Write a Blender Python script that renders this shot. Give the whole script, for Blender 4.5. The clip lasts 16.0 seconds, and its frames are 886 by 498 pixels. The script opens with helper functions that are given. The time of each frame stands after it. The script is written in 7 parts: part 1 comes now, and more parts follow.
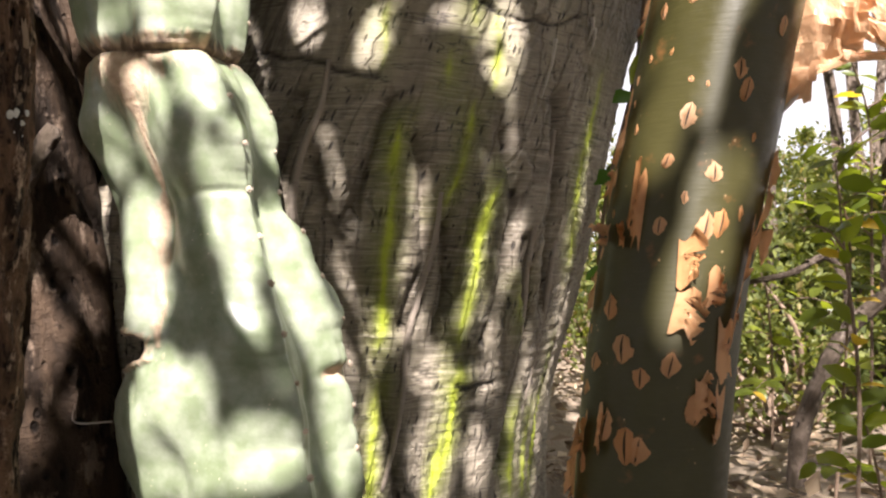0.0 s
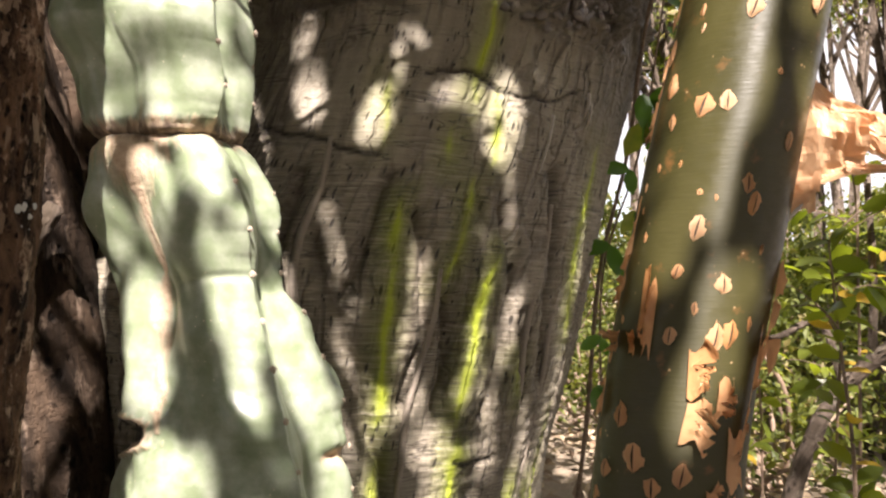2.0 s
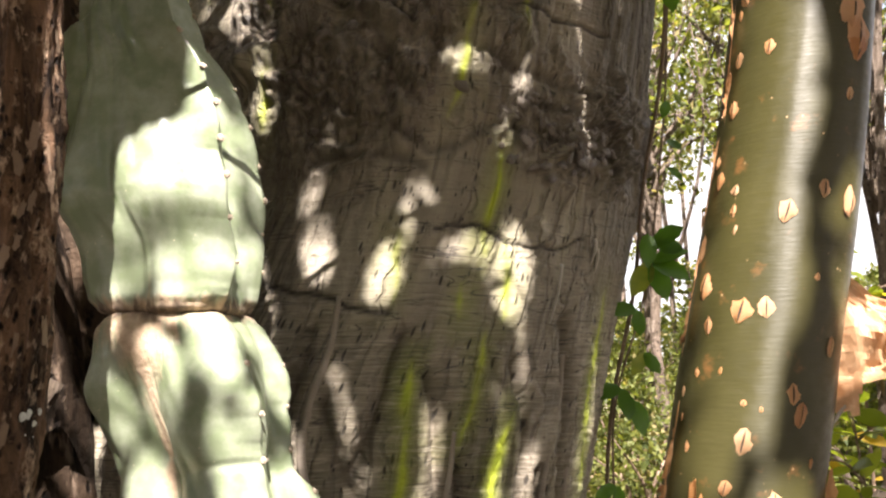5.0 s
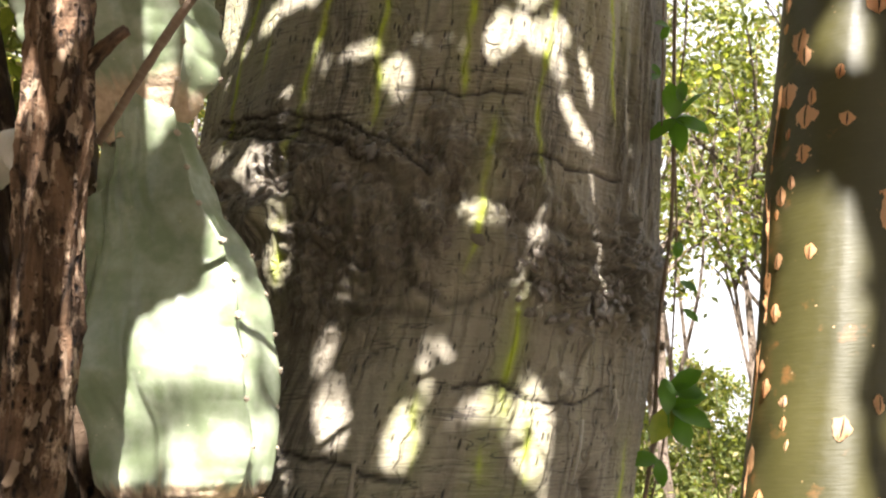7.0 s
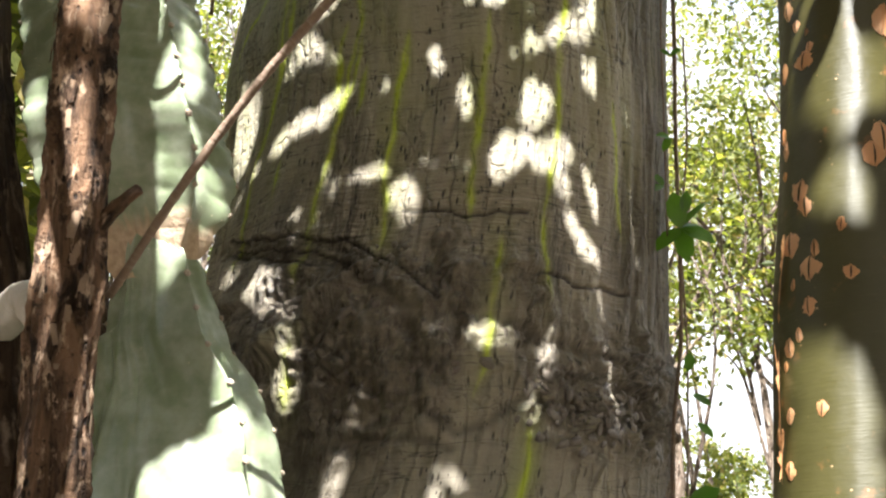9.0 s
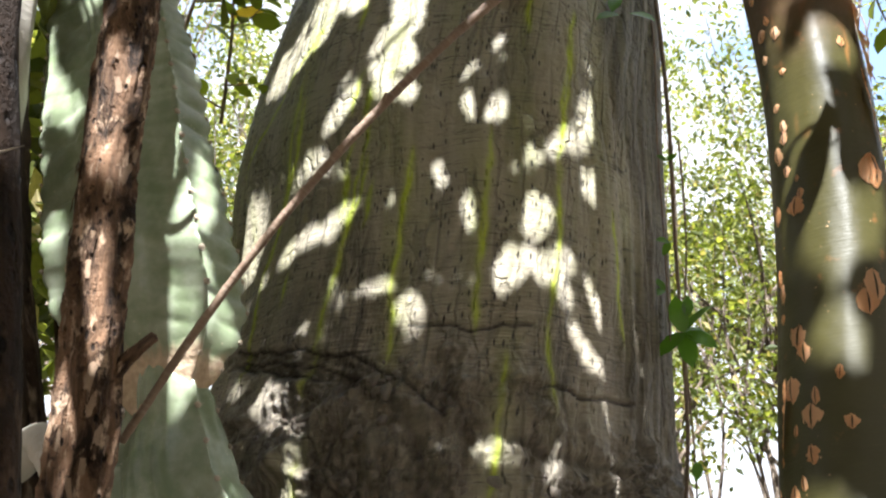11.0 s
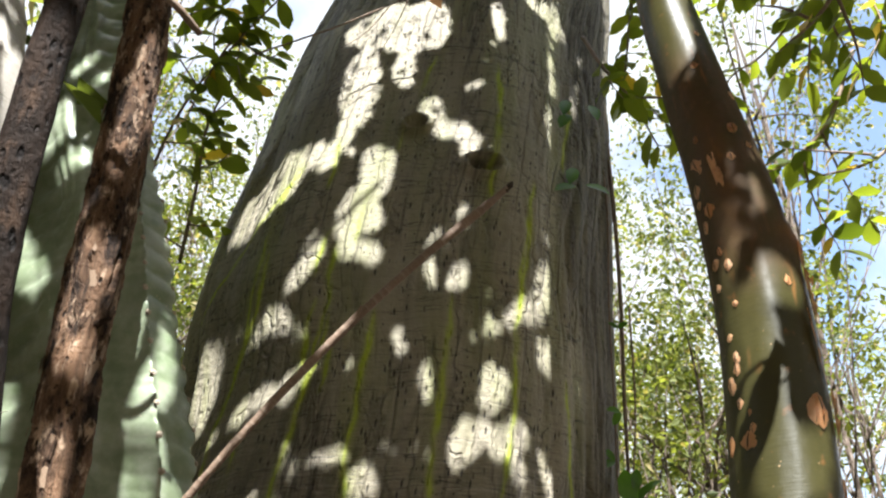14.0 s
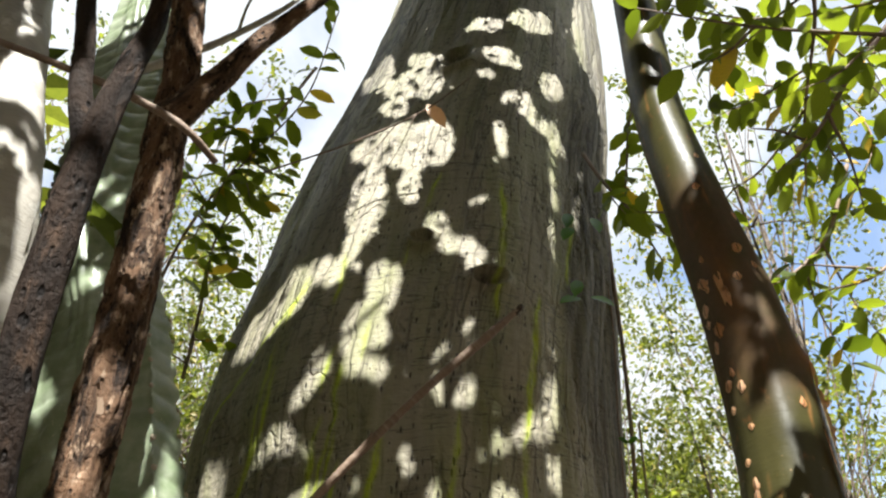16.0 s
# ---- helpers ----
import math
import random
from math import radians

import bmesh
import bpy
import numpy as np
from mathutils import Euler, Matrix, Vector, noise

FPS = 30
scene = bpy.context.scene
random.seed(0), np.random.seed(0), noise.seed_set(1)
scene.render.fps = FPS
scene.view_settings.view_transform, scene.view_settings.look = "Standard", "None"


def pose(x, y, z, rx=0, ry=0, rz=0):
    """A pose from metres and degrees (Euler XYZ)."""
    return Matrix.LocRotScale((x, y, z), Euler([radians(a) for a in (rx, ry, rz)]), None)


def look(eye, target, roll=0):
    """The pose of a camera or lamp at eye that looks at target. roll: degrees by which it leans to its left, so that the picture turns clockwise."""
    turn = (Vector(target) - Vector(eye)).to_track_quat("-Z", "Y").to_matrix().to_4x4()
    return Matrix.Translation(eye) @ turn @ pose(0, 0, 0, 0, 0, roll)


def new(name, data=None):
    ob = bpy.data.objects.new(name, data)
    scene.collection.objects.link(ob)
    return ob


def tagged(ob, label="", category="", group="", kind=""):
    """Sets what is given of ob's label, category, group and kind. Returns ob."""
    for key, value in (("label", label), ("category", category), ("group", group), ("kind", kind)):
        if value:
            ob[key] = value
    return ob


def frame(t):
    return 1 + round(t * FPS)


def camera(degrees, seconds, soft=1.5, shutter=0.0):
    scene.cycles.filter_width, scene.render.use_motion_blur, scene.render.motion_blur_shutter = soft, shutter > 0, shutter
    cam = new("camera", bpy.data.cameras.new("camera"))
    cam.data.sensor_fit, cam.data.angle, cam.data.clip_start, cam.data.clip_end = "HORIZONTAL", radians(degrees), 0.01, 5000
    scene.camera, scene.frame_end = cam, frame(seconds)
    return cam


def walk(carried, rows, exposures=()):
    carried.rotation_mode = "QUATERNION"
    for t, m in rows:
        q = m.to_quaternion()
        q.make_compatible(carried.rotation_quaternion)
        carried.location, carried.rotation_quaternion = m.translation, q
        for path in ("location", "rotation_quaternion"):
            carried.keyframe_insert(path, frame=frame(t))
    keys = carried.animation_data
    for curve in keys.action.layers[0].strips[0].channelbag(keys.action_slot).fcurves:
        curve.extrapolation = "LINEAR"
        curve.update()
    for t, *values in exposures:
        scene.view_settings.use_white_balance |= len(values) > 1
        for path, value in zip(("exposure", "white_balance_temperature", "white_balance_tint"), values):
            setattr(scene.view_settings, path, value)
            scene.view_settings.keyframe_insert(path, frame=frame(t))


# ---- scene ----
# ---- camera and its walk ----
cam = camera(59.4, 16.0, soft=2.3)
METRES, EYE, TILT, LEAN, TURN = 1.0, 0.85, 0.0, 0.0, 0.0
ROWS = [
    (0.0, 0.0, 0.0, 0.0, 0.0, 0.0, 0.0),
    (0.5, -0.0077, 0.0002, 0.021, -0.15, 0.97, 0.16),
    (1.0, -0.0166, 0.0047, 0.0406, -0.73, 1.52, 0.01),
    (1.5, -0.0292, -0.0021, 0.0675, -1.03, 2.19, -0.27),
    (2.0, -0.0401, -0.0072, 0.0948, -1.33, 2.59, -0.48),
    (2.5, -0.0566, 0.0064, 0.1258, -1.98, 3.14, -0.26),
    (3.0, -0.0621, 0.0208, 0.1423, -2.09, 4.47, -0.0),
    (5.5, -0.1063, 0.0132, 0.3026, -2.39, 10.46, 0.64),
    (6.0, -0.1093, 0.0001, 0.3459, -2.13, 11.96, 0.77),
    (6.5, -0.1271, 0.0141, 0.3869, -2.49, 12.81, 0.6),
    (7.0, -0.1534, 0.0229, 0.4314, -2.81, 15.32, 0.89),
    (7.5, -0.1518, 0.0121, 0.462, -2.98, 17.11, 1.09),
    (8.0, -0.1466, -0.002, 0.4906, -2.55, 18.75, 1.3),
    (8.5, -0.1479, -0.0085, 0.5152, -2.1, 19.89, 1.38),
    (11.0, -0.1559, -0.0962, 0.6349, -1.46, 26.11, 2.05),
    (11.5, -0.16, -0.1235, 0.6605, -1.53, 27.57, 2.12),
    (12.0, -0.1626, -0.147, 0.685, -1.54, 29.37, 2.19),
    (12.5, -0.1731, -0.161, 0.7055, -1.71, 30.96, 2.19),
    (13.0, -0.1869, -0.1711, 0.7254, -2.91, 31.86, 2.03),
    (13.5, -0.2028, -0.1926, 0.7532, -4.55, 32.53, 1.17),
    (14.0, -0.2054, -0.2189, 0.7889, -6.52, 33.49, 1.43),
    (14.5, -0.2136, -0.2191, 0.7992, -6.37, 35.12, 1.69),
    (15.0, -0.2312, -0.2078, 0.8004, -6.08, 37.18, 1.72),
    (15.5, -0.2345, -0.2155, 0.8034, -5.91, 39.29, 1.72),
    (16.0, -0.2254, -0.2435, 0.8153, -6.22, 41.12, 1.75),
]
EXPOSURES = [(0.0, 2.06, 6520, 20), (3.2, 2.2, 6850, 21), (5.5, 2.52, 6680, 17), (7.5, 2.86, 6500, 13), (10.8, 2.62, 6000, 11), (12.5, 2.38, 5930, 11), (16.0, 1.85, 6250, 8)]
walk(cam, [(t, pose(0, 0, EYE, TILT, LEAN, TURN) @ pose(METRES * x, METRES * y, METRES * z, 90 + pitch, roll, yaw)) for t, x, y, z, yaw, pitch, roll in ROWS], EXPOSURES)

# ---- sky and sun ----
SUN_AZ, SUN_EL = 175.4, 49.0  # degrees clockwise from +y, degrees above the horizon
TO_SUN = Vector((math.sin(radians(SUN_AZ)) * math.cos(radians(SUN_EL)), math.cos(radians(SUN_AZ)) * math.cos(radians(SUN_EL)), math.sin(radians(SUN_EL))))
ACROSS = TO_SUN.cross(Vector((0, 0, 1))).normalized()
ALONG = ACROSS.cross(TO_SUN).normalized()

world = bpy.data.worlds.new("sky")
scene.world = world
world.use_nodes = True
wn, wl = world.node_tree.nodes, world.node_tree.links
sky = wn.new("ShaderNodeTexSky")
sky.sky_type, sky.sun_disc = "NISHITA", False
sky.sun_elevation, sky.sun_rotation = radians(SUN_EL), radians(SUN_AZ)
sky.air_density, sky.dust_density, sky.ozone_density = 1.1, 0.4, 1.6
wco = wn.new("ShaderNodeTexCoord")
wcloud = wn.new("ShaderNodeTexNoise")
wcloud.inputs["Scale"].default_value, wcloud.inputs["Detail"].default_value = 2.6, 6
wramp = wn.new("ShaderNodeMapRange")
wramp.inputs["To Min"].default_value = 0.16
wramp.inputs["From Min"].default_value, wramp.inputs["From Max"].default_value = 0.34, 0.47
wmix = wn.new("ShaderNodeMix")
wmix.data_type = "RGBA"
wmix.inputs["B"].default_value = (10.5, 10.6, 10.7, 1)
wl.new(wco.outputs["Generated"], wcloud.inputs["Vector"])
wl.new(wcloud.outputs["Fac"], wramp.inputs["Value"])
wl.new(wramp.outputs["Result"], wmix.inputs["Factor"])
wbright = wn.new("ShaderNodeVectorMath")
wbright.operation = "SCALE"
wbright.inputs["Scale"].default_value = 3.0  # thin bright haze
wl.new(sky.outputs["Color"], wbright.inputs[0])
wl.new(wbright.outputs[0], wmix.inputs["A"])
wl.new(wmix.outputs["Result"], wn["Background"].inputs["Color"])
wn["Background"].inputs["Strength"].default_value = 0.029

sun = new("sun", bpy.data.lights.new("sun", "SUN"))
sun.data.energy, sun.data.angle, sun.data.color = 5.0, radians(0.55), (1.0, 0.97, 0.92)
sun.matrix_world = look(TO_SUN * 30, (0, 0, 0))

# ---- materials ----


class Nodes:
    """A small builder for node materials."""

    def __init__(self, name):
        self.mat = bpy.data.materials.new(name)
        self.mat.use_nodes = True
        self.tree = self.mat.node_tree
        self.bsdf = self.tree.nodes["Principled BSDF"]
        self.out = self.tree.nodes["Material Output"]

    def put(self, socket, value):
        if isinstance(value, bpy.types.NodeSocket):
            self.tree.links.new(value, socket)
        elif isinstance(value, tuple) and len(value) == 3 and socket.type == "RGBA":
            socket.default_value = (*value, 1)
        else:
            socket.default_value = value

    def set(self, **kw):
        for k, v in kw.items():
            self.put(self.bsdf.inputs[k.replace("_", " ")], v)
        return self

    def coord(self, kind="Object", scale=(1, 1, 1)):
        c = self.tree.nodes.new("ShaderNodeTexCoord").outputs[kind]
        m = self.tree.nodes.new("ShaderNodeMapping")
        m.inputs["Scale"].default_value = scale
        self.tree.links.new(c, m.inputs["Vector"])
        return m.outputs["Vector"]

    def noise(self, vec, scale, detail=4, rough=0.55, distortion=0.0):
        n = self.tree.nodes.new("ShaderNodeTexNoise")
        self.tree.links.new(vec, n.inputs["Vector"])
        n.inputs["Scale"].default_value, n.inputs["Detail"].default_value = scale, detail
        n.inputs["Roughness"].default_value, n.inputs["Distortion"].default_value = rough, distortion
        return n.outputs["Fac"]

    def voronoi(self, vec, scale, feature="F1", out="Distance"):
        n = self.tree.nodes.new("ShaderNodeTexVoronoi")
        n.feature = feature
        self.tree.links.new(vec, n.inputs["Vector"])
        n.inputs["Scale"].default_value = scale
        return n.outputs[out]

    def ramp(self, value, lo, hi, a=0.0, b=1.0):
        n = self.tree.nodes.new("ShaderNodeMapRange")
        self.put(n.inputs["Value"], value)
        for k, v in (("From Min", lo), ("From Max", hi), ("To Min", a), ("To Max", b)):
            n.inputs[k].default_value = v
        return n.outputs["Result"]

    def math(self, op, a, b=0.0):
        n = self.tree.nodes.new("ShaderNodeMath")
        n.operation = op
        self.put(n.inputs[0], a)
        self.put(n.inputs[1], b)
        return n.outputs[0]

    def mix(self, fac, a, b, blend="MIX"):
        n = self.tree.nodes.new("ShaderNodeMix")
        n.data_type, n.blend_type = "RGBA", blend
        self.put(n.inputs["Factor"], fac)
        self.put(n.inputs["A"], a)
        self.put(n.inputs["B"], b)
        return n.outputs["Result"]

    def attr(self, name):
        n = self.tree.nodes.new("ShaderNodeAttribute")
        n.attribute_name = name
        return n.outputs["Fac"]

    def island(self):
        return self.tree.nodes.new("ShaderNodeNewGeometry").outputs["Random Per Island"]

    def chance(self):
        return self.tree.nodes.new("ShaderNodeObjectInfo").outputs["Random"]

    def bump(self, height, strength=0.5, distance=0.01, below=None):
        n = self.tree.nodes.new("ShaderNodeBump")
        self.put(n.inputs["Height"], height)
        n.inputs["Strength"].default_value, n.inputs["Distance"].default_value = strength, distance
        if below is not None:
            self.tree.links.new(below, n.inputs["Normal"])
        return n.outputs["Normal"]


def make_trunk_bark():
    """Smooth grey bark with green growth stripes, ring cracks and a rough dark scar."""
    m = Nodes("striped_grey_bark")
    uv = m.coord("UV")
    base = m.mix(m.noise(uv, 5, 6), (0.212, 0.183, 0.132), (0.43, 0.385, 0.30))
    streak = m.noise(m.coord("UV", (15, 1.3, 1)), 1.0, 5, 0.6, 0.3)
    base = m.mix(m.ramp(streak, 0.34, 0.56, 0.38, 0.0), base, (0.075, 0.062, 0.045))
    # shade inside the trunk folds, put into the colour
    base = m.mix(m.attr("fold_shade"), base, (0.075, 0.062, 0.048))
    broad = m.noise(m.coord("UV", (5, 0.9, 1)), 1.0, 4, 0.6, 0.6)
    base = m.mix(m.ramp(broad, 0.38, 0.62, 0.38, 0.0), base, (0.10, 0.085, 0.063))
    green = m.math("MULTIPLY", m.ramp(m.noise(m.coord("UV", (7, 1.0, 1)), 1.1, 3), 0.45, 0.70), m.attr("moss"))
    base = m.mix(m.math("MULTIPLY", m.attr("moss"), 0.35), base, (0.36, 0.335, 0.215))
    base = m.mix(m.math("MULTIPLY", green, 0.85), base, (0.20, 0.215, 0.07))
    base = m.mix(m.math("MULTIPLY", m.attr("rung"), 0.34), base, (0.165, 0.125, 0.085))
    base = m.mix(m.math("MULTIPLY", m.attr("olive"), m.ramp(m.noise(m.coord("UV", (20, 4, 1)), 1.0, 4), 0.30, 0.60, 0.45, 1.0)), base, (0.135, 0.150, 0.028))
    rings = m.noise(m.coord("UV", (9, 120, 1)), 1.0, 4, 0.65, 1.2)
    rung = m.attr("rung")
    base = m.mix(m.math("MULTIPLY", rung, m.ramp(rings, 0.50, 0.70, 0.0, 0.55)), base, (0.48, 0.43, 0.34))
    base = m.mix(m.math("MULTIPLY", rung, m.ramp(rings, 0.30, 0.46, 0.6, 0.0)), base, (0.085, 0.07, 0.05))
    # corky plates between narrow fissures
    wob = m.tree.nodes.new("ShaderNodeVectorMath")
    wob.operation = "ADD"
    m.tree.links.new(m.coord("UV", (19, 2.4, 1)), wob.inputs[0])
    m.tree.links.new(m.ramp(m.noise(uv, 9, 3), 0, 1, -0.5, 0.5), wob.inputs[1])
    plate = m.voronoi(wob.outputs[0], 1.0, "DISTANCE_TO_EDGE")
    fiss = m.math("MULTIPLY", m.ramp(plate, 0.02, 0.10, 1, 0), m.ramp(m.noise(uv, 3, 2), 0.36, 0.54))
    base = m.mix(m.math("MULTIPLY", fiss, 0.4), base, (0.09, 0.075, 0.055))
    hair = m.math("ABSOLUTE", m.math("SUBTRACT", m.noise(m.coord("UV", (2.6, 26, 1)), 1.0, 3, 0.55, 0.5), 0.5))
    base = m.mix(m.math("MULTIPLY", m.ramp(hair, 0.0, 0.013, 0.9, 0), m.ramp(m.noise(uv, 4, 3), 0.38, 0.52)), base, (0.05, 0.04, 0.03))
    dash = m.math("MULTIPLY", m.ramp(m.voronoi(m.coord("UV", (56, 17, 1)), 1.0), 0.12, 0.26, 1, 0), m.ramp(m.noise(uv, 11, 2), 0.40, 0.52))
    base = m.mix(m.math("MULTIPLY", dash, 0.9), base, (0.03, 0.024, 0.018))
    tick = m.math("MULTIPLY", m.ramp(m.voronoi(m.coord("UV", (62, 30, 1)), 1.0), 0.09, 0.17, 1, 0), m.ramp(m.noise(uv, 6, 3), 0.44, 0.54))
    base = m.mix(tick, base, (0.018, 0.014, 0.01))
    zone = m.ramp(m.noise(m.coord("UV", (3.4, 0.35, 1)), 1.0, 2), 0.53, 0.63)
    shred = m.ramp(m.noise(m.coord("UV", (46, 7, 1)), 1.0, 5, 0.65, 0.6), 0.44, 0.54, 1, 0)
    base = m.mix(m.math("MULTIPLY", zone, m.math("MULTIPLY", shred, 0.65)), base, (0.05, 0.04, 0.03))
    old = m.math("MULTIPLY", m.attr("old"), m.ramp(m.noise(m.coord("UV", (40, 3, 1)), 1.0, 5, 0.6), 0.40, 0.58, 0.95, 0.55))
    base = m.mix(old, base, (0.060, 0.049, 0.030))
    base = m.mix(m.math("MULTIPLY", m.attr("stain"), m.ramp(m.noise(uv, 20, 5, 0.65), 0.35, 0.65, 0.7, 0.25)), base, m.mix(m.noise(m.coord("UV", (70, 32, 1)), 1.0, 5, 0.65), (0.05, 0.038, 0.024), (0.19, 0.155, 0.105)))
    crack_and_shade = m.attr("crack_and_shade")
    scar = m.attr("scar")
    rot = m.mix(m.ramp(m.noise(m.coord("UV", (75, 38, 1)), 1.0, 6, 0.7, 0.4), 0.42, 0.58), (0.024, 0.018, 0.012), (0.25, 0.21, 0.155))
    speck = m.math("MULTIPLY", m.ramp(m.voronoi(m.coord("UV", (110, 60, 1)), 1.0), 0.10, 0.22, 1, 0), m.ramp(m.noise(uv, 23, 3), 0.52, 0.60))
    rot = m.mix(speck, rot, (0.62, 0.58, 0.50))
    base = m.mix(m.math("MULTIPLY", scar, m.ramp(m.noise(uv, 16, 5, 0.65), 0.40, 0.60, 0.85, 0.15)), base, rot)
    stripe = m.attr("stripe")
    vivid = m.mix(m.noise(uv, 26, 3), (0.28, 0.36, 0.015), (0.46, 0.52, 0.04))
    base = m.mix(m.math("MULTIPLY", stripe, m.ramp(m.noise(m.coord("UV", (30, 70, 1)), 1.0, 3), 0.30, 0.46, 0.75, 1.0)), base, vivid)
    # ring cracks, plus shade painted into ridge valleys and bark folds
    base = m.mix(crack_and_shade, base, (0.02, 0.016, 0.012))
    h1 = m.math("ADD", m.math("MULTIPLY", m.math("MULTIPLY", rings, rung), 0.5), m.math("MULTIPLY", m.noise(uv, 60, 5, 0.65), 0.7))
    h2 = m.math("SUBTRACT", h1, m.math("MULTIPLY", m.math("ADD", m.math("ADD", dash, m.math("MULTIPLY", shred, zone)), fiss), 0.9))
    rough = m.math("MULTIPLY", m.noise(uv, 42, 6, 0.7), m.math("ADD", m.math("MULTIPLY", scar, 3.0), 0.2))
    n = m.bump(m.math("ADD", h2, rough), 0.9, 0.008)
    m.set(Base_Color=base, Roughness=m.ramp(scar, 0, 1, 0.72, 0.36), Normal=n)
    return m.mat


def make_peeling_bark():
    """Olive glossy skin of the copper-barked tree."""
    m = Nodes("olive_glossy_bark")
    uv = m.coord("UV")
    base = m.mix(m.noise(uv, 7, 5), (0.026, 0.024, 0.006), (0.060, 0.054, 0.017))
    base = m.mix(m.ramp(m.noise(m.coord("UV", (40, 220, 1)), 1.0, 4, 0.65), 0.55, 0.80, 0, 0.30), base, (0.095, 0.078, 0.04))
    base = m.mix(m.ramp(m.noise(uv, 22, 4, 0.6), 0.62, 0.72, 0, 0.35), base, (0.30, 0.12, 0.04))
    dots = m.ramp(m.voronoi(uv, 55), 0.05, 0.11, 1, 0)
    base = m.mix(m.math("MULTIPLY", dots, m.ramp(m.noise(uv, 11, 2), 0.5, 0.62)), base, (0.45, 0.30, 0.16))
    base = m.mix(m.attr("copper"), base, m.mix(m.noise(uv, 40, 4), (0.36, 0.13, 0.035), (0.52, 0.23, 0.08)))
    dull = m.attr("dull")
    base = m.mix(m.math("MULTIPLY", dull, m.ramp(m.noise(uv, 16, 5, 0.6), 0.35, 0.62, 0.25, 0.9)), base, (0.085, 0.050, 0.026))
    line = m.ramp(m.noise(m.coord("UV", (9, 46, 1)), 1.0, 2, 0.5, 0.4), 0.22, 0.26, 1, 0)
    base = m.mix(m.math("MULTIPLY", line, 0.5), base, (0.07, 0.05, 0.03))
    h = m.math("ADD", m.math("MULTIPLY", m.noise(m.coord("UV", (30, 260, 1)), 1.0, 3), 0.6), m.math("MULTIPLY", m.noise(uv, 35, 4), 0.7))
    m.set(Base_Color=base, Roughness=m.math("ADD", m.ramp(m.noise(m.coord("UV", (60, 75, 1)), 1.0, 3), 0.3, 0.7, 0.40, 0.56), m.math("MULTIPLY", dull, 0.28)), Normal=m.bump(h, 0.32, 0.002), Anisotropic=0.62, Anisotropic_Rotation=0.25)
    tangent = m.tree.nodes.new("ShaderNodeTangent")
    tangent.direction_type = "UV_MAP"
    m.tree.links.new(tangent.outputs[0], m.bsdf.inputs["Tangent"])
    m.bsdf.inputs["Specular IOR Level"].default_value = 0.38
    return m.mat


def make_peel(name, a, b):
    """Thin papery bark, light passes through."""
    m = Nodes(name)
    co = m.coord("Object")
    base = m.mix(m.noise(co, 60, 4), a, b)
    base = m.mix(m.math("MULTIPLY", m.chance(), 0.7), base, (0.80, 0.52, 0.30))
    m.set(Base_Color=base, Roughness=0.42, Normal=m.bump(m.noise(co, 120, 4), 0.4, 0.003))
    thin(m, base, 0.42)
    return m.mat


def thin(m, colour, share):
    """Lets a share of the light through a thin sheet."""
    t = m.tree.nodes.new("ShaderNodeBsdfTranslucent")
    m.put(t.inputs["Color"], colour)
    s = m.tree.nodes.new("ShaderNodeMixShader")
    s.inputs["Fac"].default_value = share
    m.tree.links.new(m.bsdf.outputs[0], s.inputs[1])
    m.tree.links.new(t.outputs[0], s.inputs[2])
    m.tree.links.new(s.outputs[0], m.out.inputs["Surface"])


def make_cactus():
    """Waxy grey-green skin with pale bloom and small blemishes."""
    m = Nodes("waxy_cactus_skin")
    co = m.coord("Object")
    base = m.mix(m.noise(co, 6, 4), (0.104, 0.138, 0.066), (0.245, 0.285, 0.180))
    base = m.mix(m.ramp(m.noise(co, 15, 5, 0.6), 0.40, 0.70, 0, 0.5), base, (0.45, 0.47, 0.38))
    band = m.noise(m.coord("Object", (2, 2, 26)), 1.0, 2, 0.5, 0.2)
    base = m.mix(m.ramp(band, 0.52, 0.68, 0, 0.22), base, (0.11, 0.15, 0.06))
    fleck = m.math("MULTIPLY", m.ramp(m.voronoi(co, 70), 0.06, 0.16, 1, 0), m.ramp(m.noise(co, 12, 2), 0.55, 0.62))
    base = m.mix(m.math("MULTIPLY", fleck, 0.8), base, (0.52, 0.47, 0.34))
    cork = m.attr("cork")
    base = m.mix(cork, base, m.mix(m.noise(co, 70, 4), (0.24, 0.165, 0.10), (0.62, 0.48, 0.33)))
    base = m.mix(m.math("MULTIPLY", m.attr("crust"), m.ramp(m.noise(co, 40, 4), 0.3, 0.6, 1.0, 0.55)), base, (0.045, 0.028, 0.017))
    m.set(Base_Color=base, Roughness=m.ramp(cork, 0, 1, 0.34, 0.85), Normal=m.bump(m.math("ADD", m.noise(co, 30, 3), m.math("MULTIPLY", m.math("MULTIPLY", m.noise(co, 90, 4), cork), 4.0)), 0.25, 0.005))
    m.bsdf.inputs["Subsurface Weight"].default_value = 0.04
    m.bsdf.inputs["Subsurface Radius"].default_value = (0.01, 0.02, 0.006)
    return m.mat


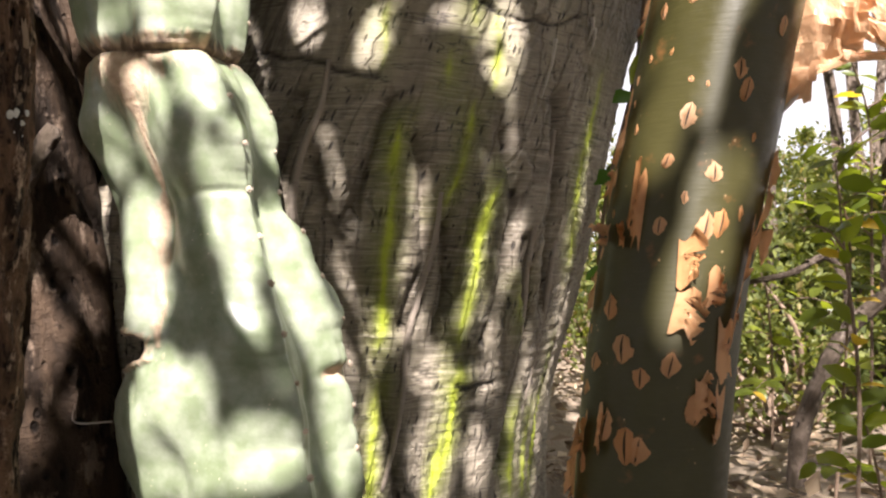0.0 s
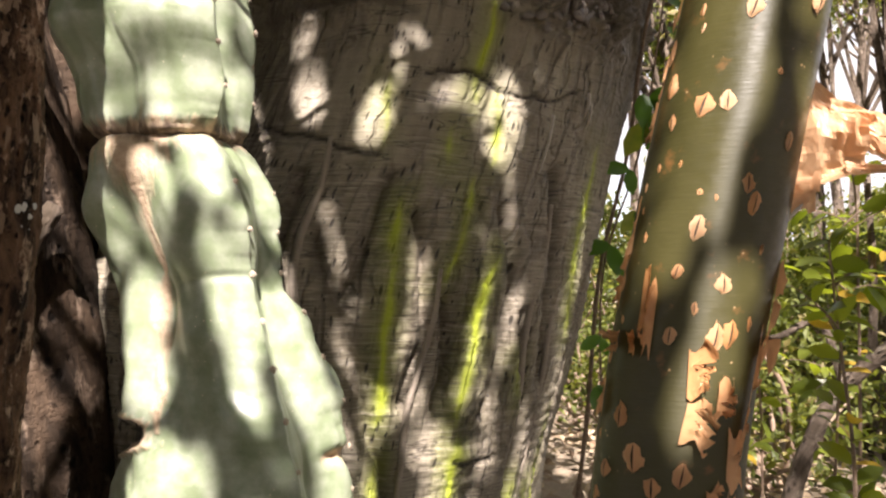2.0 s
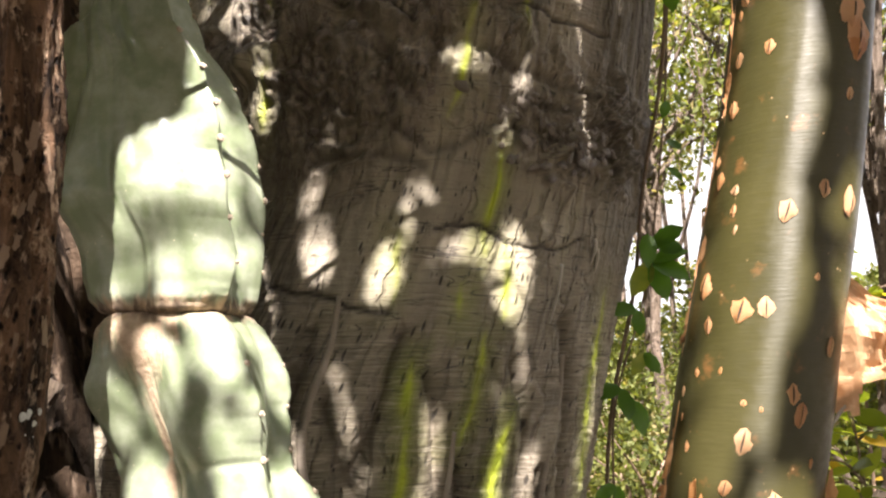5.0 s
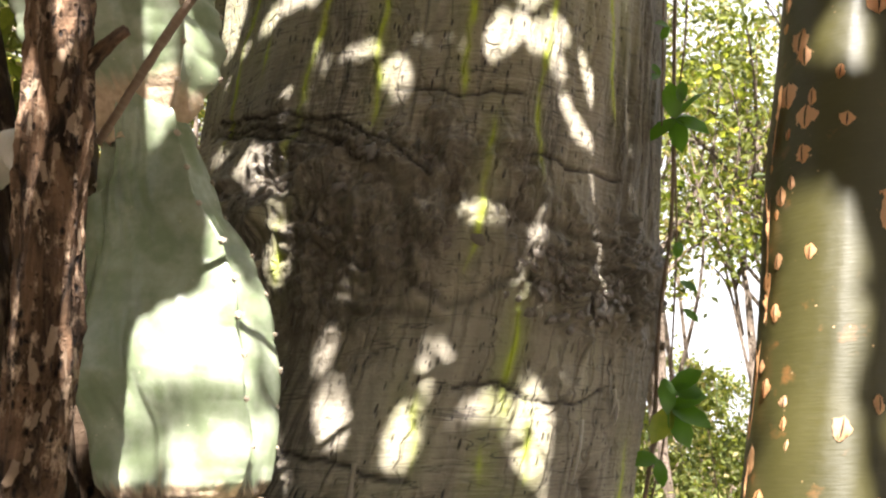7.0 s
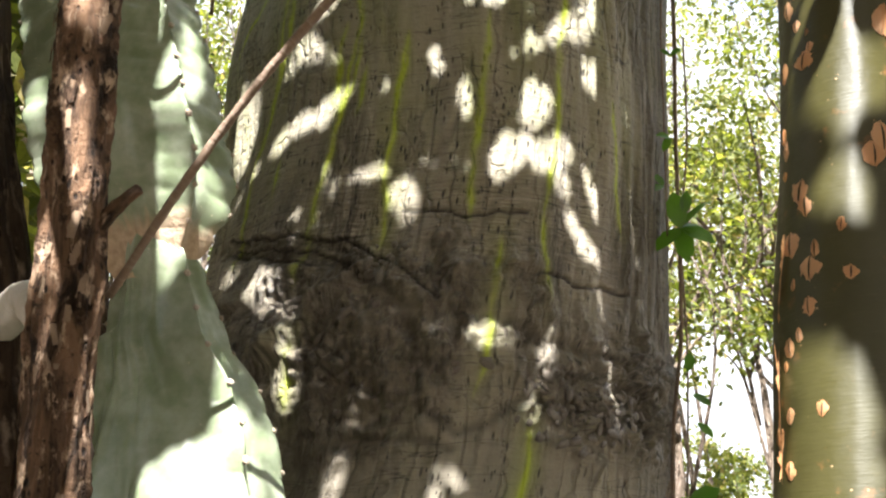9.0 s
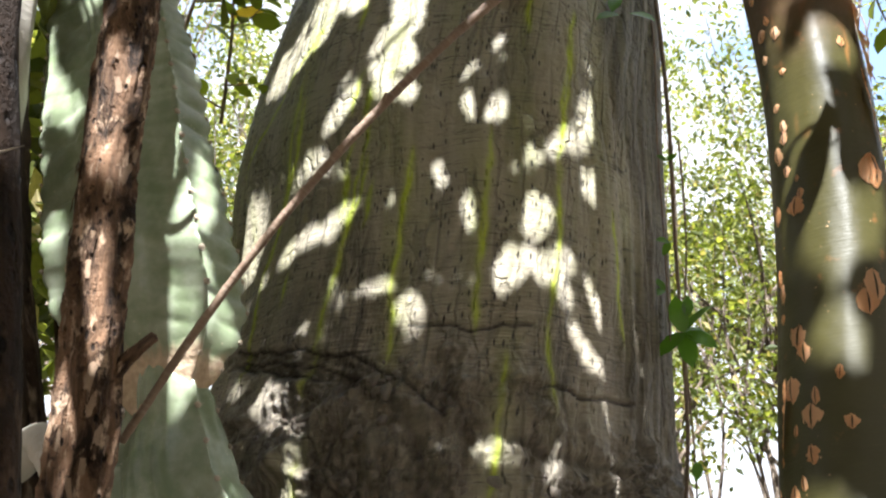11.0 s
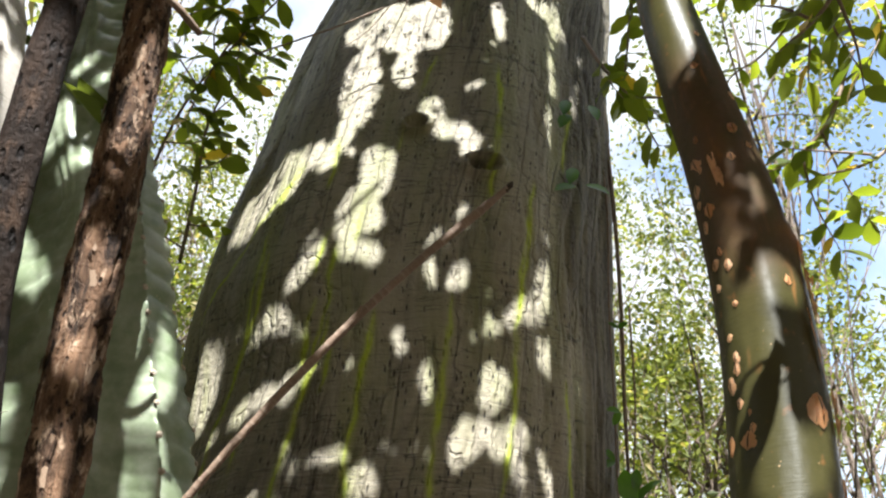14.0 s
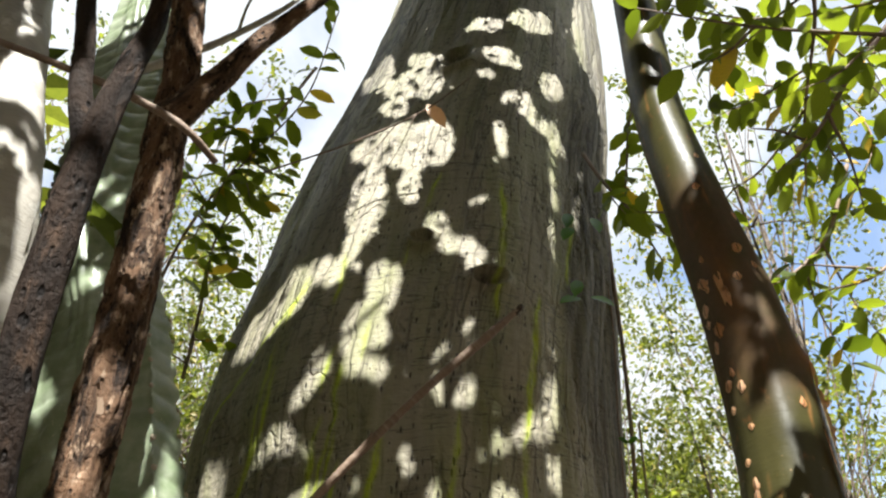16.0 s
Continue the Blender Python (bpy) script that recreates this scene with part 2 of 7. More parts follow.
def make_rough_bark(name, dark, mid, light, scale=1.0):
    """Flaking bark with long fissures."""
    m = Nodes(name)
    uv = m.coord("UV")
    plates = m.noise(m.coord("UV", (26 * scale, 7 * scale, 1)), 1.0, 7, 0.68, 0.5)
    base = m.mix(m.ramp(plates, 0.39, 0.60), dark, mid)
    base = m.mix(m.ramp(m.noise(m.coord("UV", (40 * scale, 15 * scale, 1)), 1.0, 5, 0.65), 0.55, 0.66), base, light)
    base = m.mix(m.ramp(m.noise(uv, 70 * scale, 4, 0.6), 0.60, 0.68, 0, 0.8), base, dark)
    pit = m.math("MULTIPLY", m.ramp(m.voronoi(m.coord("UV", (80 * scale, 38 * scale, 1)), 1.0), 0.16, 0.30, 1, 0), m.ramp(m.noise(uv, 18 * scale, 4), 0.44, 0.54))
    base = m.mix(m.math("MULTIPLY", pit, 0.95), base, tuple(0.5 * c for c in dark))
    h = m.math("ADD", plates, m.math("MULTIPLY", m.noise(uv, 90 * scale, 5, 0.7), 0.6))
    h = m.math("SUBTRACT", h, m.math("MULTIPLY", pit, 0.6))
    m.set(Base_Color=base, Roughness=0.78, Normal=m.bump(h, 1.0, 0.02))
    m.bsdf.inputs["Specular IOR Level"].default_value = 0.2
    return m.mat


def make_smooth_bark(name, a, b, ring=0.4, lichen=0.0):
    """Fine-ringed bark of young stems and twigs."""
    m = Nodes(name)
    uv = m.coord("UV")
    base = m.mix(m.noise(uv, 16, 5), a, b)
    rings = m.noise(m.coord("UV", (8, 130, 1)), 1.0, 3, 0.6, 0.4)
    base = m.mix(m.ramp(rings, 0.52, 0.72, 0, ring), base, (0.34, 0.29, 0.22))
    if lichen:
        base = m.mix(m.ramp(m.noise(uv, 9, 5, 0.65), 0.56, 0.64, 0, lichen), base, (0.66, 0.64, 0.58))
        base = m.mix(m.ramp(m.noise(uv, 6, 4, 0.6), 0.60, 0.66, 0, 0.8), base, (0.12, 0.09, 0.07))
    m.set(Base_Color=base, Roughness=0.7, Normal=m.bump(m.math("ADD", m.math("MULTIPLY", rings, min(1.0, ring * 3)), m.noise(uv, 50, 4)), 0.5, 0.004))
    return m.mat


def make_leaf(name, a, b, old, share=0.45, gloss=0.38):
    """Leaf blades that let light through; each leaf a little different."""
    m = Nodes(name)
    r = m.math("FRACT", m.math("ADD", m.island(), m.chance()))
    base = m.mix(r, a, b)
    base = m.mix(m.ramp(m.math("FRACT", m.math("MULTIPLY", r, 37.0)), 0.93, 0.94), base, old)
    base = m.mix(m.ramp(m.noise(m.coord("Object"), 34, 3), 0.42, 0.7, 0, 0.35), base, a)
    m.set(Base_Color=base, Roughness=gloss)
    thin(m, m.mix(1.0, base, (1.45, 1.45, 0.65), "MULTIPLY"), share)
    return m.mat


def make_ground():
    m = Nodes("dry_forest_soil")
    co = m.coord("Object")
    base = m.mix(m.noise(co, 2.2, 6), (0.14, 0.105, 0.07), (0.30, 0.24, 0.17))
    base = m.mix(m.ramp(m.noise(co, 30, 5, 0.7), 0.5, 0.7), base, (0.30, 0.23, 0.16))
    m.set(Base_Color=base, Roughness=0.95, Normal=m.bump(m.noise(co, 25, 6, 0.7), 0.8, 0.03))
    return m.mat


def make_litter():
    m = Nodes("dead_leaves")
    r = m.island()
    base = m.mix(r, (0.13, 0.08, 0.045), (0.42, 0.33, 0.22))
    m.set(Base_Color=base, Roughness=0.8)
    return m.mat


def make_plain(name, a, b, rough=0.8, scale=80):
    m = Nodes(name)
    co = m.coord("Object")
    m.set(Base_Color=m.mix(m.noise(co, scale, 4), a, b), Roughness=rough, Normal=m.bump(m.noise(co, scale * 2, 4), 0.5, 0.003))
    return m.mat


TRUNK_BARK, OLIVE_BARK, PEEL, CACTUS = make_trunk_bark(), make_peeling_bark(), make_peel("copper_paper_bark", (0.48, 0.18, 0.045), (0.74, 0.38, 0.15)), make_cactus()
PALE_PEEL = make_peel("pale_paper_bark", (0.56, 0.29, 0.13), (0.78, 0.52, 0.32))
POST_BARK = make_rough_bark("flaking_brown_bark", (0.018, 0.011, 0.007), (0.21, 0.122, 0.070), (0.52, 0.37, 0.25))
DARK_BARK = make_rough_bark("dark_brown_bark", (0.02, 0.013, 0.008), (0.085, 0.055, 0.034), (0.26, 0.19, 0.135), 0.5)
WOOD_BARK = make_rough_bark("grey_brown_bark", (0.06, 0.045, 0.03), (0.17, 0.13, 0.10), (0.30, 0.25, 0.20), 0.6)
TWIG = make_smooth_bark("twig_bark", (0.11, 0.07, 0.045), (0.24, 0.165, 0.11))
STEM = make_rough_bark("ringed_stem_bark", (0.012, 0.007, 0.004), (0.036, 0.020, 0.011), (0.075, 0.045, 0.027), 0.8)
PALE = make_smooth_bark("pale_lichen_bark", (0.30, 0.27, 0.22), (0.55, 0.51, 0.44), 0.5, 0.8)
VINE = make_smooth_bark("vine_bark", (0.10, 0.065, 0.04), (0.20, 0.13, 0.08))
LEAF = make_leaf("broad_leaf", (0.075, 0.105, 0.012), (0.23, 0.27, 0.03), (0.50, 0.33, 0.04), 0.58)
VINE_LEAF = make_leaf("vine_leaf", (0.05, 0.13, 0.012), (0.10, 0.22, 0.025), (0.22, 0.26, 0.04), 0.42, 0.34)
FAR_LEAF = make_leaf("forest_leaf", (0.042, 0.060, 0.012), (0.215, 0.235, 0.055), (0.36, 0.30, 0.14), 0.55, 0.6)
CANOPY_LEAF = make_leaf("canopy_leaf", (0.04, 0.075, 0.012), (0.07, 0.12, 0.02), (0.20, 0.16, 0.05), 0.08, 0.45)
SOIL, LITTER = make_ground(), make_litter()
SPINE = make_plain("grey_spine", (0.34, 0.28, 0.22), (0.62, 0.56, 0.48), 0.5)
AREOLE = make_plain("felted_areole", (0.20, 0.14, 0.09), (0.52, 0.45, 0.35), 0.95, 300)
# dark broken wood, and the shade in the bark scar slits
HOLLOW = make_plain("dark_wood_and_slit_shade", (0.02, 0.014, 0.01), (0.07, 0.05, 0.035), 0.9)
FLAKE = make_plain("bark_flake", (0.10, 0.06, 0.035), (0.36, 0.25, 0.16), 0.8)
LICHEN = make_plain("grey_lichen", (0.42, 0.42, 0.37), (0.72, 0.71, 0.65), 0.95)
BURR = make_plain("dark_burr", (0.03, 0.023, 0.016), (0.24, 0.20, 0.155), 0.28, 60)
TRUNK_RIDGE = make_smooth_bark("grey_bark_ridge", (0.17, 0.14, 0.105), (0.32, 0.27, 0.215), 0.4)

# ---- mesh helpers ----


def mesh_of(name, verts, faces, material, uv=None, attrs=None, smooth=True):
    """A mesh from arrays; all faces have the same number of corners."""
    verts, faces = np.asarray(verts, np.float32).reshape(-1, 3), np.asarray(faces, np.int32)
    me = bpy.data.meshes.new(name)
    me.vertices.add(len(verts))
    me.vertices.foreach_set("co", verts.ravel())
    me.loops.add(faces.size)
    me.loops.foreach_set("vertex_index", faces.ravel())
    me.polygons.add(len(faces))
    me.polygons.foreach_set("loop_start", np.arange(0, faces.size, faces.shape[1], dtype=np.int32))
    me.update(calc_edges=True)
    me.polygons.foreach_set("use_smooth", np.full(len(faces), smooth))
    if uv is not None:
        layer = me.uv_layers.new(name="UVMap")
        layer.data.foreach_set("uv", np.asarray(uv, np.float32).reshape(-1, 2)[faces.ravel()].ravel())
    for key, values in (attrs or {}).items():
        me.attributes.new(key, "FLOAT", "POINT").data.foreach_set("value", np.asarray(values, np.float32).ravel())
    if material:
        me.materials.append(material)
    return me


def part(name, me, parent=None, label=""):
    ob = new(name, me)
    ob.parent = parent
    return tagged(ob, label)


def base(name, place=(0, 0, 0)):
    ob = new(name)
    ob.location = place
    ob.empty_display_size = 0.1
    return ob


def table(z, rows, column):
    """A smooth curve through the column of rows whose first value is the height."""
    k = np.array([r[0] for r in rows], float)
    v = np.array([r[column] for r in rows], float)
    d = np.gradient(v, k)
    z = np.clip(z, k[0], k[-1])
    i = np.clip(np.searchsorted(k, z) - 1, 0, len(k) - 2)
    h = k[i + 1] - k[i]
    t = (z - k[i]) / h
    return (2 * t**3 - 3 * t**2 + 1) * v[i] + (t**3 - 2 * t**2 + t) * h * d[i] + (3 * t**2 - 2 * t**3) * v[i + 1] + (t**3 - t**2) * h * d[i + 1]


def grain(x, y, seed, octaves=4):
    """Smooth random relief over two arrays, about -1 to 1."""
    rng = np.random.RandomState(seed)
    total, amp = np.zeros(np.broadcast(x, y).shape), 1.0
    for o in range(octaves):
        f = 2.0**o
        for _ in range(4):
            a, b = rng.uniform(-1, 1, 2) * f * 6.0
            c, d = rng.uniform(0, 6.28, 2)
            total += amp * 0.4 * np.sin(a * x + b * y + c + 1.3 * np.sin(b * x * 0.7 - a * y * 0.6 + d))
        amp *= 0.55
    return total


def grid_faces(rows, cols):
    a = (np.arange(rows - 1)[:, None] * cols + np.arange(cols - 1)[None, :]).ravel()
    return np.stack([a, a + 1, a + cols + 1, a + cols], 1)


def spline(points, n):
    """n places along a smooth curve through points, and how far along each lies (0 to 1)."""
    p = np.array(points, float)
    k = np.r_[0, np.cumsum(np.linalg.norm(np.diff(p[:, :3], axis=0), axis=1))]
    rows = [(k[i], *p[i]) for i in range(len(p))]
    s = np.linspace(0, k[-1], n)
    return np.stack([table(s, rows, j + 1) for j in range(p.shape[1])], 1), s


def tube(points, n=24, k=10, rough=0.0, seed=0, close=True, twist=0.0):
    """Vertices, faces and UV of a round limb; points hold x, y, z and radius."""
    p, s = spline(points, n)
    c, r = p[:, :3], p[:, 3]
    t = np.gradient(c, axis=0)
    t /= np.linalg.norm(t, axis=1)[:, None]
    ref = np.array((0.0, 1.0, 0.0)) if abs(t[0][1]) < 0.8 else np.array((1.0, 0.0, 0.0))
    a = np.cross(t, ref)
    a /= np.linalg.norm(a, axis=1)[:, None]
    b = np.cross(t, a)
    th = np.linspace(0, 2 * np.pi, k + 1)
    T, S = np.meshgrid(th, s)
    wob = 1 + rough * grain(np.cos(T) * 2.2, S * 3.0 / max(r.max(), 1e-4) * 0.12 + np.sin(T) * 2.2, seed)
    rr = r[:, None] * wob
    v = c[:, None, :] + rr[..., None] * (np.cos(T)[..., None] * a[:, None, :] + np.sin(T)[..., None] * b[:, None, :])
    uv = np.stack([T * r.mean(), S], -1)
    f = grid_faces(n, k + 1)
    v, uv = v.reshape(-1, 3), uv.reshape(-1, 2)
    if close:
        v = np.vstack([v, c[0], c[-1] + t[-1] * r[-1] * 0.5])
        uv = np.vstack([uv, [0, 0], [0, s[-1]]])
        e0, e1 = len(v) - 2, len(v) - 1
        i = np.arange(k)
        top = (n - 1) * (k + 1)
        f = np.vstack([f, np.stack([i + 1, i, np.full(k, e0), np.full(k, e0)], 1)[:, [0, 1, 2, 2]], np.stack([top + i, top + i + 1, np.full(k, e1), np.full(k, e1)], 1)[:, [0, 1, 2, 2]]])
    return v, f, uv


def drop_twins(f):
    """Splits quads with a doubled corner off as triangles."""
    bad = f[:, 2] == f[:, 3]
    q = f[~bad]
    return np.vstack([q[:, [0, 1, 2]], q[:, [0, 2, 3]], f[bad][:, :3]])


def limb(name, points, material, n=24, k=10, rough=0.0, seed=0):
    v, f, uv = tube(points, n, k, rough, seed)
    return mesh_of(name, v, drop_twins(f), material, uv)


def limbs(name, many, material, k=6, rough=0.06):
    """Several limbs of one tree as one mesh; many holds lists of points with radius."""
    vs, fs, us, o = [], [], [], 0
    for i, pts in enumerate(many):
        v, f, uv = tube(pts, max(6, 4 * len(pts)), k, rough, i)
        vs.append(v)
        fs.append(drop_twins(f) + o)
        us.append(uv)
        o += len(v)
    return mesh_of(name, np.vstack(vs), np.vstack(fs), material, np.vstack(us))


def unit(v):
    return v / np.maximum(np.linalg.norm(v, axis=-1, keepdims=True), 1e-9)


def leaves(name, place, way, face, length, width, material, fine=False):
    """Leaf blades as one mesh: arrays of stalk places, directions, upper sides, lengths and widths."""
    place, way = np.asarray(place, float), unit(np.asarray(way, float))
    side = unit(np.cross(way, np.asarray(face, float)))
    up = np.cross(side, way)
    L, W = np.asarray(length, float)[:, None, None], np.asarray(width, float)[:, None, None]
    if fine:  # along, across, up for a blade folded at the midrib and drooping to its tip
        shape = np.array([(0, 0, 0), (0.12, 0.29, 0.03), (0.12, -0.29, 0.03), (0.15, 0, 0.0), (0.42, 0.5, 0.05), (0.42, -0.5, 0.05), (0.45, 0, -0.01), (0.74, 0.41, 0.0), (0.74, -0.41, 0.0), (0.75, 0, -0.05), (1.0, 0, -0.14)])
        faces = np.array([(0, 3, 1), (0, 2, 3), (1, 3, 6), (1, 6, 4), (3, 2, 5), (3, 5, 6), (4, 6, 9), (4, 9, 7), (6, 5, 8), (6, 8, 9), (7, 9, 10), (9, 8, 10)])
    else:
        shape = np.array([(0, 0, 0), (0.45, 0.5, 0.05), (0.45, -0.5, 0.05), (1.0, 0, -0.08)])
        faces = np.array([(0, 3, 1), (0, 2, 3)])
    v = place[:, None, :] + shape[None, :, 0:1] * L * way[:, None, :] + shape[None, :, 1:2] * W * side[:, None, :] + shape[None, :, 2:3] * L * up[:, None, :]
    f = (faces[None] + (np.arange(len(place)) * len(shape))[:, None, None]).reshape(-1, 3)
    return mesh_of(name, v, f, material, smooth=fine)


# ---- ground ----
def build_ground():
    s = np.sinh(np.linspace(-5.2, 5.2, 201)) / np.sinh(5.2) * 160
    X, Y = np.meshgrid(s, s + 2)
    near = np.exp(-((X**2 + (Y - 2) ** 2) / 900.0))
    Z = 0.05 * grain(X * 0.25, Y * 0.25, 3, 3) * near + 0.02 * grain(X * 1.2, Y * 1.2, 5, 3) * near - 0.05
    ob = part("ground", mesh_of("ground", np.stack([X, Y, Z], -1), grid_faces(201, 201), SOIL, np.stack([X, Y], -1)))
    tagged(ob, "dry brown forest soil strewn with leaf litter", "ground", kind="structure")
    rng = np.random.RandomState(11)
    n = 14000
    d = rng.uniform(0, 1, n) ** 0.7 * 11
    a = rng.uniform(-0.9, 0.9, n)
    p = np.stack([np.sin(a) * d, 1.0 + np.cos(a) * d, np.full(n, -0.02) + rng.uniform(0, 0.05, n)], 1)
    way = np.stack([rng.normal(size=n), rng.normal(size=n), rng.normal(size=n) * 0.25], 1)
    face = np.stack([rng.normal(size=n) * 0.4, rng.normal(size=n) * 0.4, np.ones(n)], 1)
    L = rng.uniform(0.04, 0.11, n)
    tagged(part("leaf_litter", leaves("leaf_litter", p, way, face, L, L * 0.5, LITTER)), "brown fallen leaves scattered on the soil", "leaf litter", kind="stuff")


build_ground()

# ---- the great striped trunk ----
TRUNK = [  # height, axis x, axis y, radius
    (-0.15, -0.42, 2.40, 0.74), (0.40, -0.391, 2.436, 0.711), (0.70, -0.365, 2.480, 0.771), (1.00, -0.335, 2.523, 0.822), (1.30, -0.225, 2.562, 0.785), (1.60, -0.140, 2.597, 0.775),
    (1.90, -0.120, 2.626, 0.800), (2.20, -0.067, 2.650, 0.795), (2.60, -0.015, 2.667, 0.805), (3.00, 0.000, 2.675, 0.835), (3.40, 0.058, 2.671, 0.832), (3.80, 0.128, 2.656, 0.812),
    (4.30, 0.205, 2.640, 0.780), (4.80, 0.330, 2.630, 0.745), (5.2, 0.41, 2.62, 0.715), (5.8, 0.51, 2.60, 0.66), (6.6, 0.60, 2.57, 0.59),
]
STRIPES_LOW = [  # green growth stripes: degrees round the trunk and height
    ((4.3, 1.443), (5.2, 1.365), (7.3, 1.252)), ((13.5, 1.148), (15.0, 1.065), (15.7, 0.99), (16.3, 0.892), (16.7, 0.782), (17.0, 0.684), (17.3, 0.617)),
    ((18.4, 0.551), (18.8, 0.441), (18.8, 0.364), (18.9, 0.288)), ((19.5, 1.666), (19.6, 1.592), (19.9, 1.537), (19.5, 1.478), (19.9, 1.428), (21.4, 1.378)),
    ((24.2, 1.434), (27.2, 1.33), (27.9, 1.274), (27.7, 1.218)), ((25.3, 1.209), (25.9, 1.134), (26.7, 1.068), (26.7, 0.997), (25.7, 0.94)),
    ((34.5, 1.023), (33.7, 0.957), (33.0, 0.886), (33.0, 0.808), (32.4, 0.738), (32.3, 0.667), (32.9, 0.603)),
    ((32.9, 0.598), (33.4, 0.53), (34.2, 0.448), (33.8, 0.368), (32.6, 0.305), (32.0, 0.265)), ((43.6, 0.767), (45.8, 0.661)), ((51.8, 0.444), (51.7, 0.33), (50.9, 0.222)),
    ((54.8, 1.344), (54.6, 1.217), (55.2, 1.031), (57.5, 0.912), (60.3, 0.806)), ((63.7, 0.58), (65.5, 0.4), (62.0, 0.199)), ((17.1, 1.32), (19.5, 1.218)), ((32.4, 0.42), (31.5, 0.2)),
    ((18.5, 0.4), (19, 0.2)), ((59, 0.42), (57, 0.2)),
]
STRIPES_HIGH = [
    ((-19.3, 2.83), (-23.9, 2.57), (-26.6, 2.34), (-26.4, 2.17), (-27.2, 2.02)), ((-23.8, 1.88), (-25.1, 1.76), (-26, 1.7)), ((21.5, 2.8), (21.9, 2.47)), ((11.3, 2.15), (11.6, 1.94), (10.7, 1.8), (8.9, 1.71)), ((19.9, 2.3), (20, 2.18), (22.7, 1.96)), ((-9.9, 2.77), (-12.5, 2.54), (-12.8, 2.36), (-10.9, 2.11)),
    ((5.8, 2.77), (5.1, 2.56), (4.2, 2.39), (5.6, 2.18)), ((-40.4, 2.8), (-48.5, 2.5), (-48.3, 2.34), (-47.3, 2.14)), ((36.9, 2.66), (39.3, 2.35), (41.3, 2.19)), ((19.3, 1.68), (19.6, 1.56), (19.4, 1.43)), ((-18.8, 2.72), (-21.2, 2.54)), ((-38.9, 2.47), (-38.3, 2.33)),
    ((-9.5, 2.81), (-12.4, 2.64), (-12.2, 2.46)), ((-19.6, 2.93), (-21.6, 2.78), (-25.7, 2.49)), ((6.6, 2.86), (5.2, 2.61), (4.9, 2.38)), ((13.7, 3.7), (13.1, 3.45), (13.7, 3.2)), ((25, 3.37), (24.4, 3), (21.5, 2.77), (21.8, 2.46), (19.7, 2.25)), ((-38.8, 3.17), (-40.9, 2.83), (-45.5, 2.65)),
    ((38.6, 3.87), (36.1, 3.49)), ((-25.9, 3.54), (-25, 3.28)), ((-9.9, 3.55), (-9.9, 3.42)), ((11.5, 3.85), (13.8, 3.64), (14, 3.4)), ((24.8, 3.34), (23.5, 3.05), (22.1, 2.81)), ((-20.5, 3.07), (-20.5, 2.86)),
    ((-37, 3.09), (-38.5, 2.85), (-44.6, 2.66)), ((-35.4, 3.48), (-38.7, 3.25)), ((-6.9, 3.9), (-8, 3.69)), ((-22.9, 2.87), (-24.5, 2.78), (-26.2, 2.58)), ((11.2, 3.89), (13.7, 3.59)), ((-33.2, 3.45), (-37.7, 3.35), (-54.3, 3.08), (-65, 2.93)),
    ((-15.8, 3.21), (-15, 3.03)), ((-6, 3.93), (-8.3, 3.7)), ((-39, 3.12), (-40.5, 2.91)), ((-21.4, 3.13), (-24.4, 2.93)),
]
STRIPES = STRIPES_LOW + STRIPES_HIGH
CRACKS = [  # dark ring cracks: degrees and height
    ((10.5, 1.44), (13, 1.455), (17.5, 1.46), (24, 1.43), (30.5, 1.41), (38, 1.42), (44, 1.45)), ((-16, 1.31), (-8, 1.29), (0, 1.26), (7, 1.235)), ((-54, 2.26), (-36, 2.2), (-18.8, 2.15), (-8, 2.08), (1.6, 1.96)),
    ((33, 0.53), (36.7, 0.515), (42, 0.53)), ((20, 2.05), (30, 2.03), (44, 2.04)), ((-8, 2.23), (4, 2.2), (16, 2.22)),
    ((-54, 2.225), (-36, 2.165), (-22, 2.115), (-15, 2.07)), ((-50, 2.195), (-34, 2.13), (-24, 2.085)),
]


FOLDS = [  # creases between the swollen panels of the lower trunk, darkened in colour too
    ((10.9, 1.19), (11, 1.09), (10.7, 1.0), (9.3, 0.88), (12.3, 0.764), (15.4, 0.65), (19.1, 0.52), (23.2, 0.39), (26, 0.2)), ((3, 1.05), (6.7, 0.92), (9.3, 0.876)),
    ((16.8, 1.1), (21.5, 1.0), (23.7, 0.83), (22.2, 0.75), (21.4, 0.68)), ((33.2, 1.13), (39.8, 0.955), (39.1, 0.72), (38.6, 0.62)), ((43.3, 0.88), (49.2, 0.62), (50.1, 0.43), (48, 0.3)),
    ((69, 1.2), (67, 0.98), (66, 0.7), (68, 0.3)), ((42.9, 1.23), (46.7, 1.1), (49.8, 0.89), (52.6, 0.71)), ((26.2, 0.91), (29, 0.78), (28.1, 0.65)), ((-4, 1.2), (-2, 0.9), (2, 0.5)),
]
ARCHES = [  # folded bark over the great scar
    ((-62, 2.27), (-45, 2.215), (-32, 2.172), (-18.6, 2.129), (-11, 2.06), (-6.6, 1.992), (-3, 1.91), (-1.8, 1.828), (-0.1, 1.69)), ((-58, 2.235), (-32, 2.14), (-20, 2.09), (-13, 2.03)),
    ((14, 1.90), (22, 1.865), (30, 1.85), (40, 1.84)), ((0, 1.69), (6, 1.637), (12, 1.66), (20, 1.73)), ((-14, 1.62), (-4, 1.63), (6, 1.60)), ((24, 1.79), (36, 1.775), (46, 1.76)), ((22, 1.71), (34, 1.695), (50, 1.66)),
]


